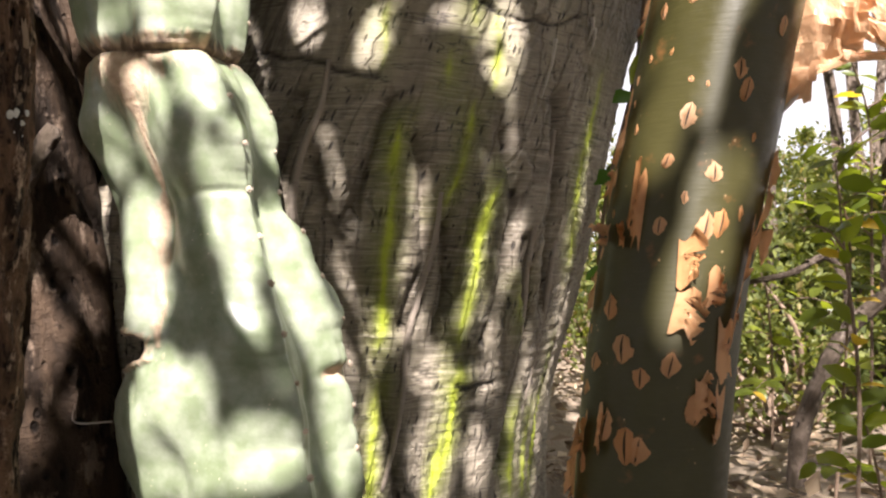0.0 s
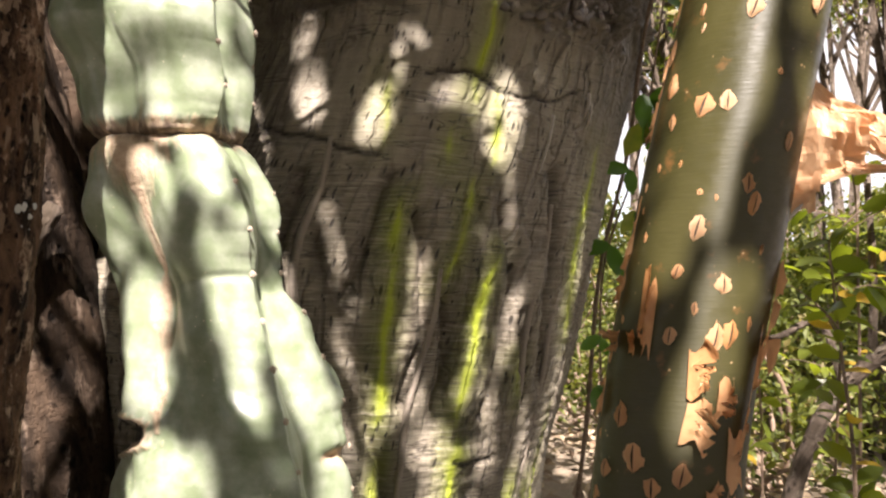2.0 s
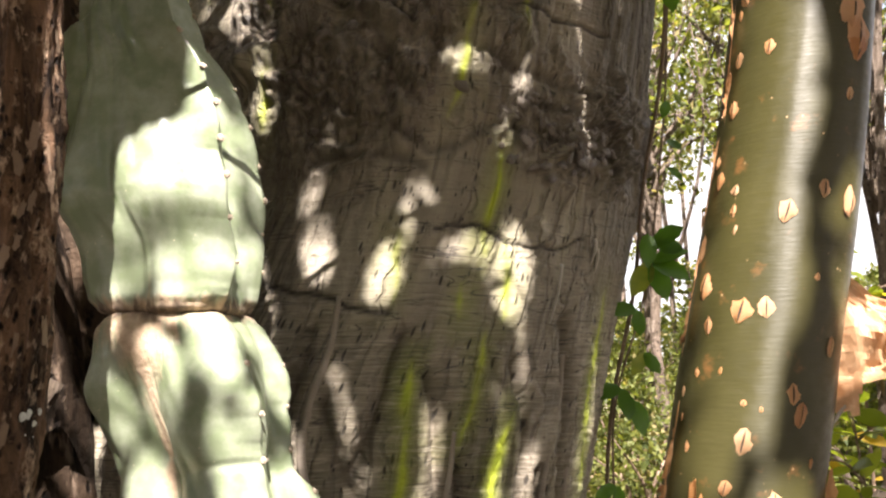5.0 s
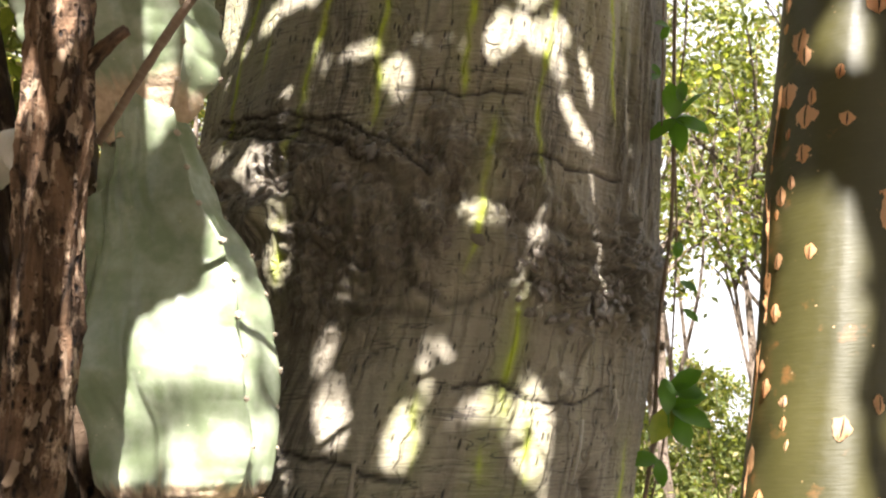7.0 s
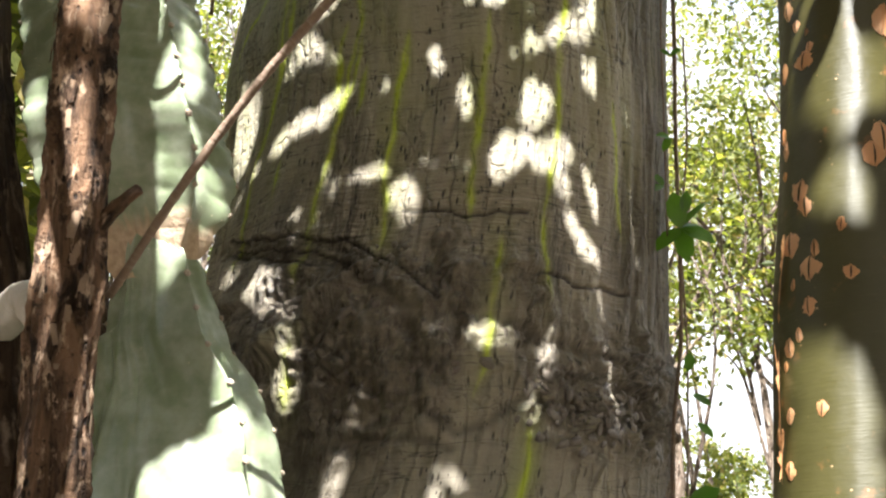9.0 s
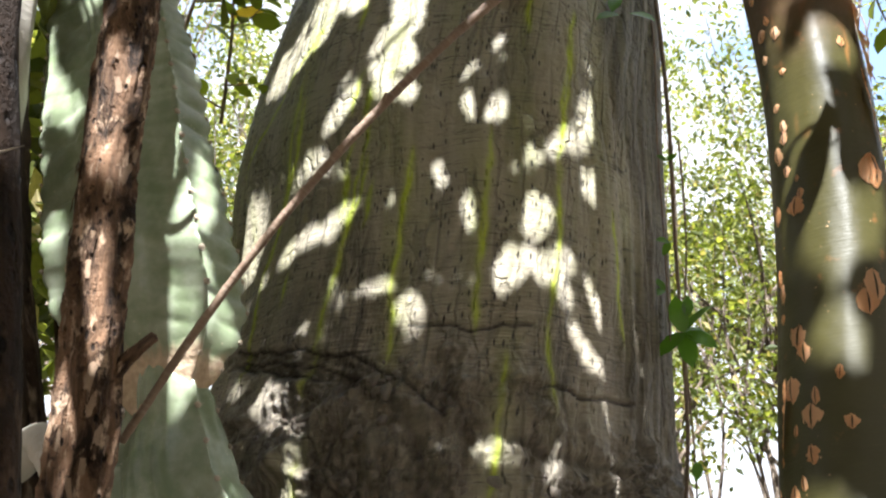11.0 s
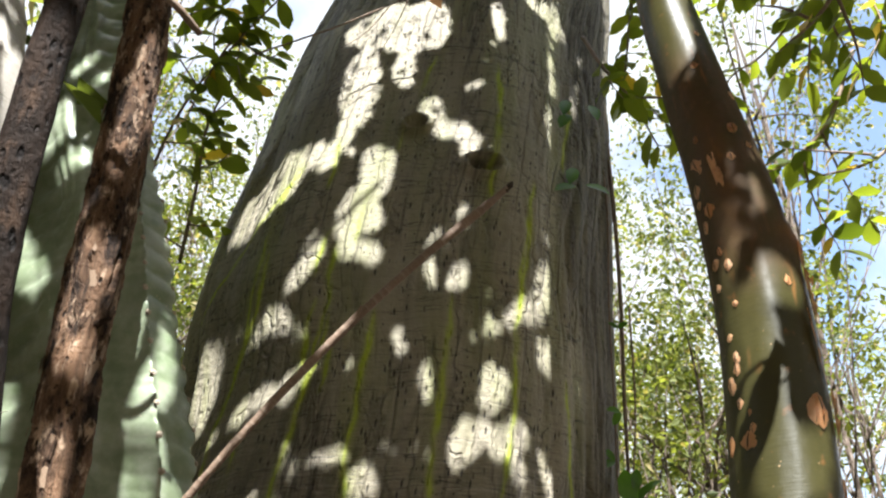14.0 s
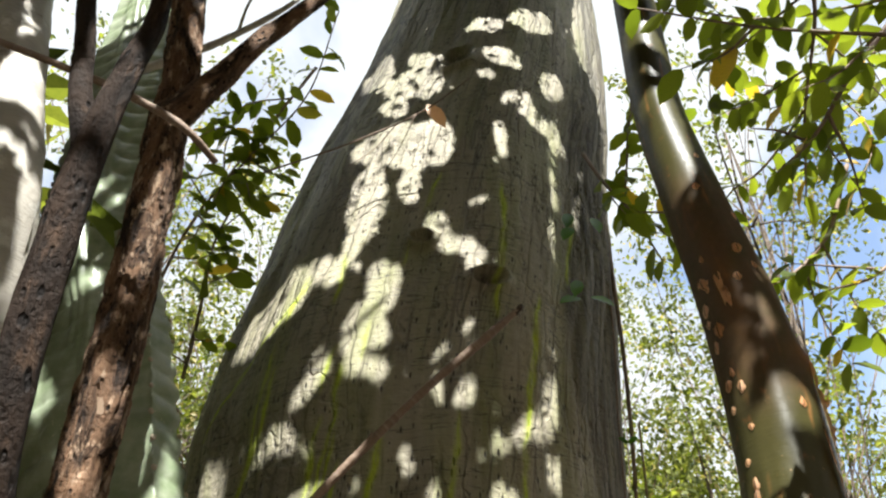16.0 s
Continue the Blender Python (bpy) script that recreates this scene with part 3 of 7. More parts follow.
def near_lines(deg, z, lines, width, fade):
    """How close each place lies to a set of lines round the trunk, 0 to 1."""
    best = np.zeros(deg.shape)
    for i, line in enumerate(lines):
        lo, hi = min(q[1] for q in line) - width - fade - 0.02, max(q[1] for q in line) + width + fade + 0.02
        rows = (z[:, 0] > lo) & (z[:, 0] < hi)
        x = deg[rows] * 0.014 + 0.005 * np.sin(z[rows] * 23 + i * 2.1) + 0.0025 * np.sin(z[rows] * 57 + i)
        y = z[rows] + 0.004 * np.sin(deg[rows] * 0.55 + i) + 0.002 * np.sin(deg[rows] * 1.3 + 2 * i)
        w = width * (0.75 + 0.5 * math.sin(i * 2.4) ** 2)
        d = np.full(x.shape, 9.0)
        for (d0, z0), (d1, z1) in zip(line[:-1], line[1:]):
            ax, ay, bx, by = d0 * 0.014, z0, (d1 - d0) * 0.014, z1 - z0
            k = np.clip(((x - ax) * bx + (y - ay) * by) / (bx * bx + by * by), 0, 1)
            d = np.minimum(d, np.hypot(x - ax - k * bx, y - ay - k * by))
        best[rows] = np.maximum(best[rows], np.clip(1 - (d - w) / fade, 0, 1))
    return best


def stripe_field(deg, z, lines, core, halo):
    """Green growth stripes: a bright core in a soft halo, tapering to nothing at both ends."""
    best = np.zeros(deg.shape)
    for i, line in enumerate(lines):
        run = np.r_[0, np.cumsum([math.hypot((b[0] - a[0]) * 0.014, b[1] - a[1]) for a, b in zip(line[:-1], line[1:])])]
        lo, hi = min(q[1] for q in line) - 4 * halo, max(q[1] for q in line) + 4 * halo
        rows = (z[:, 0] > lo) & (z[:, 0] < hi)
        x = deg[rows] * 0.014 + 0.004 * np.sin(z[rows] * 23 + i * 2.1) + 0.002 * np.sin(z[rows] * 61 + i)
        y = z[rows]
        d, along = np.full(x.shape, 9.0), np.zeros(x.shape)
        for n, ((d0, z0), (d1, z1)) in enumerate(zip(line[:-1], line[1:])):
            ax, ay, bx, by = d0 * 0.014, z0, (d1 - d0) * 0.014, z1 - z0
            k = np.clip(((x - ax) * bx + (y - ay) * by) / (bx * bx + by * by), 0, 1)
            e = np.hypot(x - ax - k * bx, y - ay - k * by)
            along = np.where(e < d, run[n] + k * (run[n + 1] - run[n]), along)
            d = np.minimum(d, e)
        fade = np.clip(np.minimum(along, run[-1] - along) / 0.07, 0, 1) ** 0.7
        w = core * (0.55 + 0.75 * fade) * (0.8 + 0.4 * math.sin(i * 2.4) ** 2) * (1 + 0.3 * np.sin(y * 37 + i))
        best[rows] = np.maximum(best[rows], fade * (0.85 * np.exp(-((d / w) ** 2)) + 0.30 * np.exp(-((d / halo) ** 2))))
    return np.clip(best, 0, 1)


def build_trunk():
    th = np.radians(np.r_[np.linspace(-180, -100, 16)[:-1], np.linspace(-100, 100, 470), np.linspace(100, 180, 16)[1:]])
    z = np.r_[np.linspace(-0.15, 4.7, 640), np.linspace(4.73, 6.6, 40)]
    T, Z = np.meshgrid(th, z)
    D = np.degrees(T)
    scar_mid = 1.80 + 0.08 * np.sin(D * 0.05 + 1.2) + 0.05 * np.sin(D * 0.13)
    arch = 0.20 * np.exp(-(((D + 28) / 24) ** 2))
    scar = np.clip(1.35 - np.abs(Z - scar_mid - arch * 0.6) / (0.18 + 0.10 * np.exp(-(((D + 20) / 30) ** 2))), 0, 1) * (0.62 + 0.55 * grain(T * 3.0, Z * 3.2, 21, 4))
    scar *= np.clip(1.1 - 0.35 * np.exp(-(((D - 13) / 7) ** 2)) * (Z > 1.72), 0, 1)
    scar = np.clip(scar, 0, 1)
    stripe = np.maximum(stripe_field(D, Z, STRIPES_HIGH, 0.0045, 0.014), stripe_field(D, Z, STRIPES_LOW, 0.0065, 0.022)) * np.clip(0.9 + 0.4 * grain(T * 5, Z * 5, 24, 3), 0.45, 1)
    crack_and_shade = near_lines(D, Z, CRACKS, 0.0015, 0.006)
    arch = near_lines(D, Z, ARCHES, 0.004, 0.018)
    moss = np.clip(0.25 + 0.35 * np.clip((-D - 46) / 14, 0, 1) + 0.5 * np.clip((Z - 2.1) / 0.4, 0, 1) + 0.9 * near_lines(D, Z, STRIPES, 0.016, 0.06) - 0.3 * scar, 0, 1)
    # the grown-over wound: rings of bark round an upright oval
    oval = np.hypot((D + 10.4) / 11.5, (Z - 1.85) / 0.21)
    rings = (0.5 + 0.5 * np.sin(oval * 15 + 2.2 * grain(T * 4, Z * 4, 26, 3))) * np.clip((1.55 - oval) / 0.5, 0, 1)
    scar = np.clip(np.maximum(scar * 0.9, 0.8 * rings), 0, 1)
    stain = np.clip(1.5 - np.abs(Z - 1.76 - 0.10 * np.sin(D * 0.045)) / 0.26, 0, 1) * np.clip(0.85 + 0.5 * grain(T * 3, Z * 3, 28, 4), 0.2, 1) * (1 - 0.6 * np.clip((D + 2) / 14, 0, 1))
    low = np.clip((1.5 - Z) / 0.7, 0, 1)
    r = table(Z, TRUNK, 3)
    r = r + low * 0.014 * np.abs(np.sin(T * 4.6 + 0.5 * np.sin(Z * 3.0) + 0.4)) + low * 0.004 * np.sin(T * 15 + Z * 2 + 2 * np.sin(Z * 2.2))
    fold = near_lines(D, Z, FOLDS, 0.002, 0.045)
    r -= 0.026 * fold**2 + 0.010 * np.clip(fold - 0.8, 0, 1) * 5
    groove = np.abs(np.sin(T * 13 + 1.4 * grain(T * 0.8, Z * 0.6, 15, 3)))
    r -= 0.0035 * np.exp(-((groove / 0.16) ** 2))
    r += (1 - low) * (0.010 * np.sin(T * 7 + 0.6 * np.sin(Z * 1.7)) + 0.004 * np.sin(T * 21 + 2.5 * np.sin(Z * 1.1)))
    r += 0.006 * grain(T * 1.6, Z * 0.5, 4, 4) + 0.0022 * grain(T * 14, Z * 1.2, 6, 3)
    r += 0.0011 * np.sin(Z * 420 + 9 * grain(T * 1.2, Z * 1.6, 8, 4)) * (0.25 + low) + 0.0016 * np.sin(Z * 150 + 6 * grain(T * 1.6, Z * 2.2, 19, 4)) * (0.4 + low)
    r += scar * (0.022 * grain(T * 6, Z * 7, 9, 4) + 0.020 * np.abs(grain(T * 16, Z * 14, 10, 3)) + 0.010)
    warts = np.clip(grain(T * 22, Z * 20, 12, 2) - 0.55, 0, 1) * np.exp(-(((D - 33) / 15) ** 2) - ((Z - 1.70) / 0.11) ** 2)
    r += 0.05 * warts
    r += 0.006 * rings - 0.012 * arch
    hole = np.exp(-(((D + 30) / 6.0) ** 2) - ((Z - 1.985) / 0.05) ** 2) + 0.7 * np.exp(-(((D + 8.5) / 1.6) ** 2) - ((Z - 1.735) / 0.02) ** 2)
    r -= 0.05 * hole
    bulge = near_lines(D, Z, [((-17, 2.01), (-22, 1.95), (-30, 1.87))], 0.012, 0.05)
    r += 0.045 * bulge**1.5 * (1 + 0.3 * grain(T * 9, Z * 9, 27, 3))
    scar, stain = scar * (1 - 0.75 * bulge), stain * (1 - 0.9 * bulge)
    # two torn branch scars high up and a lip under the ring crack
    for d0, z0, w, h in ((11.0, 3.37, 3.6, 0.035), (-7.0, 3.56, 2.6, 0.03), (-12.0, 4.75, 5.0, 0.06)):
        e = ((D - d0) / w) ** 2 + ((Z - z0) / h) ** 2
        r += 0.03 * np.exp(-((np.sqrt(e) - 1.3) ** 2) / 0.15) - 0.045 * np.exp(-e * 1.5)
        scar = np.maximum(scar, np.exp(-e * 0.6))
    r -= 0.012 * crack_and_shade
    # rounded ridges run up the flank beside the cactus
    flank = np.clip((-D - 46) / 14, 0, 1) * np.clip((Z - 2.3) / 0.3, 0, 1)
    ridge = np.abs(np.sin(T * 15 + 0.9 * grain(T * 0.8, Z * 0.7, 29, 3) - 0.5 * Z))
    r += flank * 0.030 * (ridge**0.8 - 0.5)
    # valleys of the ridges and arches get painted shade along with the cracks
    crack_and_shade = np.maximum(crack_and_shade, 0.7 * flank * np.clip(1 - ridge / 0.22, 0, 1))
    crack_and_shade = np.maximum(crack_and_shade, 0.4 * np.clip(arch * 1.4 - 0.4, 0, 1))
    # older, deeply ridged bark down one side
    old = np.clip((D - 36 - 4 * np.sin(Z * 1.3) + 6 * grain(T * 2, Z * 0.8, 17, 2)) / 10, 0, 1) * np.clip((Z - 1.2) / 0.5, 0, 1)
    r += old * 0.014 * (np.abs(np.sin(T * 27 + 1.2 * grain(T * 0.9, Z * 0.8, 18, 3))) ** 0.7 - 0.6)
    lump = np.exp(-(((D - 35) / 3.2) ** 2) - ((Z - 0.545) / 0.03) ** 2)
    r += 0.03 * lump
    x, y = table(Z, TRUNK, 1) + r * np.sin(T), table(Z, TRUNK, 2) - r * np.cos(T)
    scar = np.clip(scar + hole, 0, 1)
    me = mesh_of("trunk", np.stack([x, y, Z], -1), grid_faces(len(z), len(th)), TRUNK_BARK, np.stack([T * 0.8, Z], -1), {"stripe": stripe * (1 - 0.4 * scar), "scar": scar, "crack_and_shade": crack_and_shade, "moss": moss, "old": old, "stain": stain, "olive": 0.8 * near_lines(D, Z, STRIPES_LOW, 0.016, 0.045) * np.clip((1.28 - Z) / 0.12, 0.12, 1), "rung": np.clip(low * 1.4 + 0.8 * np.exp(-(((Z - 2.2) / 0.25) ** 2)) + 0.22, 0, 1), "fold_shade": np.clip(fold * 1.3 - 0.3, 0, 1) * 0.8})
    tree = base("striped_tree", (-0.4, 2.4, 0))
    part("trunk", me, tree).matrix_parent_inverse = Matrix.Translation((0.4, -2.4, 0))
    tagged(tree, "massive swollen grey trunk with yellow-green stripes and a rough dark scar", "tree")
    return tree


GREAT = build_trunk()


def on_table(rows, deg, z, lift=0.0):
    """A place on an upright trunk's bark: degrees to the right of the side towards -y, and height."""
    a, z = radians(deg), float(z)
    x, y, r = (float(table(np.array([z]), rows, i)[0]) for i in (1, 2, 3))
    r += lift
    return Vector((x + r * math.sin(a), y - r * math.cos(a), z))


def facing(rows, deg, z, lift=0.0, turn=0.0, scale=(1, 1, 1)):
    """A pose on that bark: x to the right along it, y up along it, z outwards."""
    a = radians(deg)
    out = Vector((math.sin(a), -math.cos(a), 0))
    up = (on_table(rows, deg, z + 0.03) - on_table(rows, deg, z - 0.03)).normalized()
    right = up.cross(out).normalized()
    out = right.cross(up).normalized()
    m = Matrix((right, up, out)).transposed().to_4x4()
    return Matrix.Translation(on_table(rows, deg, z, lift)) @ m @ Matrix.Rotation(radians(turn), 4, "Z") @ Matrix.Diagonal((*scale, 1))


def put_part(name, me, parent, m, label=""):
    """A part at a pose in the world under a thing that is only moved, not turned."""
    ob = part(name, me, parent, label)
    ob.matrix_parent_inverse = Matrix.Translation(-parent.location)
    ob.matrix_basis = m
    return ob


# ---- the copper-barked tree ----
COPPER = [
    (-0.1, 0.24, 1.10, 0.122), (0.45, 0.284, 1.095, 0.106), (0.80, 0.319, 1.092, 0.102), (1.10, 0.375, 1.085, 0.103), (1.40, 0.440, 1.079, 0.100), (1.70, 0.487, 1.066, 0.096), (2.00, 0.535, 1.040, 0.091),
    (2.30, 0.566, 1.012, 0.087), (2.60, 0.563, 0.987, 0.081), (2.90, 0.533, 0.971, 0.071), (3.20, 0.512, 0.961, 0.063), (3.60, 0.535, 0.952, 0.060), (4.10, 0.57, 0.945, 0.055), (5.0, 0.66, 0.94, 0.045),
]


def build_copper_tree():
    th = np.radians(np.linspace(-180, 180, 97))
    z = np.linspace(-0.1, 5.0, 420)
    T, Z = np.meshgrid(th, z)
    D = np.degrees(T)
    r = table(Z, COPPER, 3) * (1 + 0.012 * grain(T, Z * 1.2, 31, 3)) + 0.00015 * np.sin(Z * 190 + 2 * grain(T, Z, 33, 2))
    node = np.exp(-(((Z - 2.47) / 0.03) ** 2)) * np.exp(-(((D - 75) / 45) ** 2))
    r += 0.010 * node
    copper = np.clip(0.28 * np.exp(-(((Z - 2.62) / 0.16) ** 2) - ((D + 38) / 22) ** 2) + node, 0, 1)
    copper = np.clip(copper + 0.4 * np.clip(grain(T * 3.5, Z * 6, 37, 4) - 1.0, 0, 1) * (Z > 2.2), 0, 1)
    dull = np.clip((Z - 2.34) / 0.12, 0, 1) * np.clip((3.0 - Z) / 0.15, 0, 1)  # matte brown put round the bend to mute the sheen where it is shaded
    x, y = table(Z, COPPER, 1) + r * np.sin(T), table(Z, COPPER, 2) - r * np.cos(T)
    tree = base("copper_bark_tree", (0.24, 1.1, 0))
    me = mesh_of("trunk", np.stack([x, y, Z], -1), grid_faces(len(z), len(th)), OLIVE_BARK, np.stack([T * 0.1, Z], -1), {"copper": copper, "dull": dull})
    put_part("trunk", me, tree, Matrix.Identity(4))
    tagged(tree, "slender leaning tree with glossy olive bark peeling in copper-orange flakes", "tree")
    return tree


COPPER_TREE = build_copper_tree()

# ---- the ribbed cactus ----
RIBS = (-97.0, 42.0, 95.0, 160.0, 214.0)
LOWER_JOINT = [(-0.1, -0.33, 1.56, 0.21), (0.35, -0.385, 1.56, 0.228), (0.56, -0.41, 1.56, 0.232), (0.72, -0.435, 1.56, 0.208), (0.85, -0.45, 1.56, 0.186), (0.93, -0.465, 1.56, 0.163), (1.01, -0.49, 1.56, 0.174), (1.10, -0.515, 1.56, 0.192), (1.17, -0.53, 1.56, 0.180), (1.205, -0.54, 1.56, 0.155), (1.228, -0.545, 1.56, 0.115), (1.236, -0.545, 1.56, 0.07)]
MIDDLE_JOINT = [(1.212, -0.55, 1.56, 0.07), (1.220, -0.552, 1.555, 0.125), (1.242, -0.555, 1.55, 0.160), (1.28, -0.557, 1.55, 0.172), (1.34, -0.56, 1.55, 0.177), (1.42, -0.585, 1.55, 0.200), (1.53, -0.605, 1.55, 0.205), (1.70, -0.64, 1.54, 0.182), (1.77, -0.667, 1.53, 0.162), (1.88, -0.685, 1.52, 0.138), (1.97, -0.69, 1.50, 0.10), (2.01, -0.69, 1.48, 0.04)]
UPPER_JOINT = [(1.90, -0.68, 1.50, 0.06), (1.98, -0.69, 1.49, 0.12), (2.10, -0.72, 1.47, 0.20), (2.20, -0.745, 1.45, 0.212), (2.40, -0.785, 1.44, 0.203), (2.55, -0.815, 1.43, 0.193), (2.80, -0.87, 1.43, 0.180), (2.97, -0.915, 1.43, 0.168), (3.5, -0.99, 1.43, 0.155), (4.1, -1.03, 1.42, 0.13), (4.6, -1.05, 1.40, 0.09), (4.75, -1.06, 1.40, 0.03)]
SEGMENTS = [LOWER_JOINT, MIDDLE_JOINT, UPPER_JOINT]
SCALLOP = ((0.165, 0.045), (0.13, 0.05), (0.068, 0.05))


def rib_shape(D, twist):
    """0 in the valleys to 1 on the crests of the ribs."""
    ribs = np.sort((np.array(RIBS) + 180) % 360 - 180)
    ribs = np.r_[ribs[-1] - 360, ribs, ribs[0] + 360]
    d = (D - twist + 180) % 360 - 180
    i = np.clip(np.searchsorted(ribs, d) - 1, 0, len(ribs) - 2)
    gap = ribs[i + 1] - ribs[i]
    t = np.abs((d - ribs[i]) / gap - 0.5) * 2
    return t, gap


def segment_radius(s, D, Z):
    rows = SEGMENTS[s]
    step, amp = SCALLOP[s]
    twist = (0.0, 9.0, 10.0)[s]
    t, gap = rib_shape(D, twist)
    W = table(Z, rows, 3)
    half = np.radians(gap) / 2
    flat = np.cos(half) / np.cos(half * t) + 0.11 * (1 - t**2) - 0.02 * np.exp(-((t / 0.35) ** 2))
    sharp = (0.76, 0.68, 0.64)[s] + (0.24, 0.32, 0.36)[s] * t ** (2.2, 1.9, 1.7)[s]
    round_face = (0.78, 0.70, 0.64)[s] + (0.25, 0.33, 0.36)[s] * t**1.6
    flat = flat + (round_face - flat) * np.clip((1.0, (1.75 - Z) / 0.3, 0.0)[s], 0, 1)
    body = np.where(gap > 90, flat, sharp)
    body = body - (0.055, 0.03, 0.02)[s] * np.exp(-(((1 - t) / 0.16) ** 2))  # crests are rounded off
    # the joints grow round where they meet
    near_top, near_foot = (rows[-1][0] - Z) / 0.13, (Z - rows[0][0]) / 0.05
    ends = np.clip(near_top if s == 0 else (np.minimum(near_top, near_foot) if s == 1 else near_foot), 0, 1) ** 0.6
    body = 0.86 + (body - 0.86) * ends
    crest = np.clip((t - 0.6) / 0.4, 0, 1)
    scal = np.abs(np.sin(np.pi * (Z + 0.04 * s) / step)) ** 0.6
    pill = np.abs(np.sin(np.pi * (Z + 0.035 * t + 0.02 * np.sin(np.radians(D) * 2)) / (0.088, 0.078, 0.068)[s])) ** 0.6
    r = W * body * (1 + crest * amp * (scal - 0.6))
    thick = np.clip(W / 0.15, 0, 1)
    swell = np.clip(1.25 * t, 0, 1) * (1 + 0.35 * grain(np.radians(D) * 0.8, Z * 2.0, 44 + s, 2))
    r += (0.0008, 0.0014, 0.0085)[s] * (pill - 0.7) * swell * thick + (0.015, 0.009, 0.008)[s] * grain(np.radians(D) * 0.8, Z * (2.6, 1.9, 1.9)[s], 41 + s, 3) * thick
    if s == 0:  # small bumps on the edges and a crease at the waist
        r += 0.003 * crest * np.abs(np.sin(np.pi * Z / 0.057 + 0.6 * np.sin(Z * 17)))
        waist = 0.945 + 0.012 * np.sin(np.radians(D) * 3)
        r -= 0.005 * np.exp(-(((Z - waist) / 0.008) ** 2)) * np.exp(-(((D - 22) / 30) ** 2)) + 0.006 * np.exp(-(((Z - waist) / 0.03) ** 2))
        r += 0.022 * np.exp(-(((D - 18) / 26) ** 2) - ((Z - 1.10) / 0.09) ** 2) + 0.022 * np.exp(-(((D + 66) / 24) ** 2) - ((Z - 1.07) / 0.07) ** 2)
        r -= 0.014 * np.exp(-(((D + 25) / 13) ** 2)) * np.clip((Z - 0.95) / 0.08, 0, 1) + 0.008 * np.exp(-(((D + 36) / 9) ** 2)) * np.clip((0.95 - Z) / 0.05, 0, 1) * np.clip((Z - 0.62) / 0.15, 0, 1)
        r += 0.012 * np.exp(-(((D + 95) / 26) ** 2)) * np.sin(Z * 27.0 + 0.7) + 0.006 * np.exp(-(((D + 95) / 22) ** 2)) * np.abs(np.sin(Z * 41)) + 0.008 * np.exp(-(((D - 95) / 22) ** 2)) * np.abs(np.sin(Z * 26 + 1))
    if s == 1:  # the shoulder where one rib ends
        side = np.clip((-D - 28) / 25, 0, 1) * np.clip((D + 150) / 20, 0, 1)
        r *= 1 - 0.42 * side * np.clip((Z - 1.79 - 0.0006 * (D + 70)) / 0.022, 0, 1)
        r -= 0.005 * np.exp(-(((D + 22) / 16) ** 2)) * np.clip((1.62 - Z) / 0.2, 0, 1) * thick
    return r, t


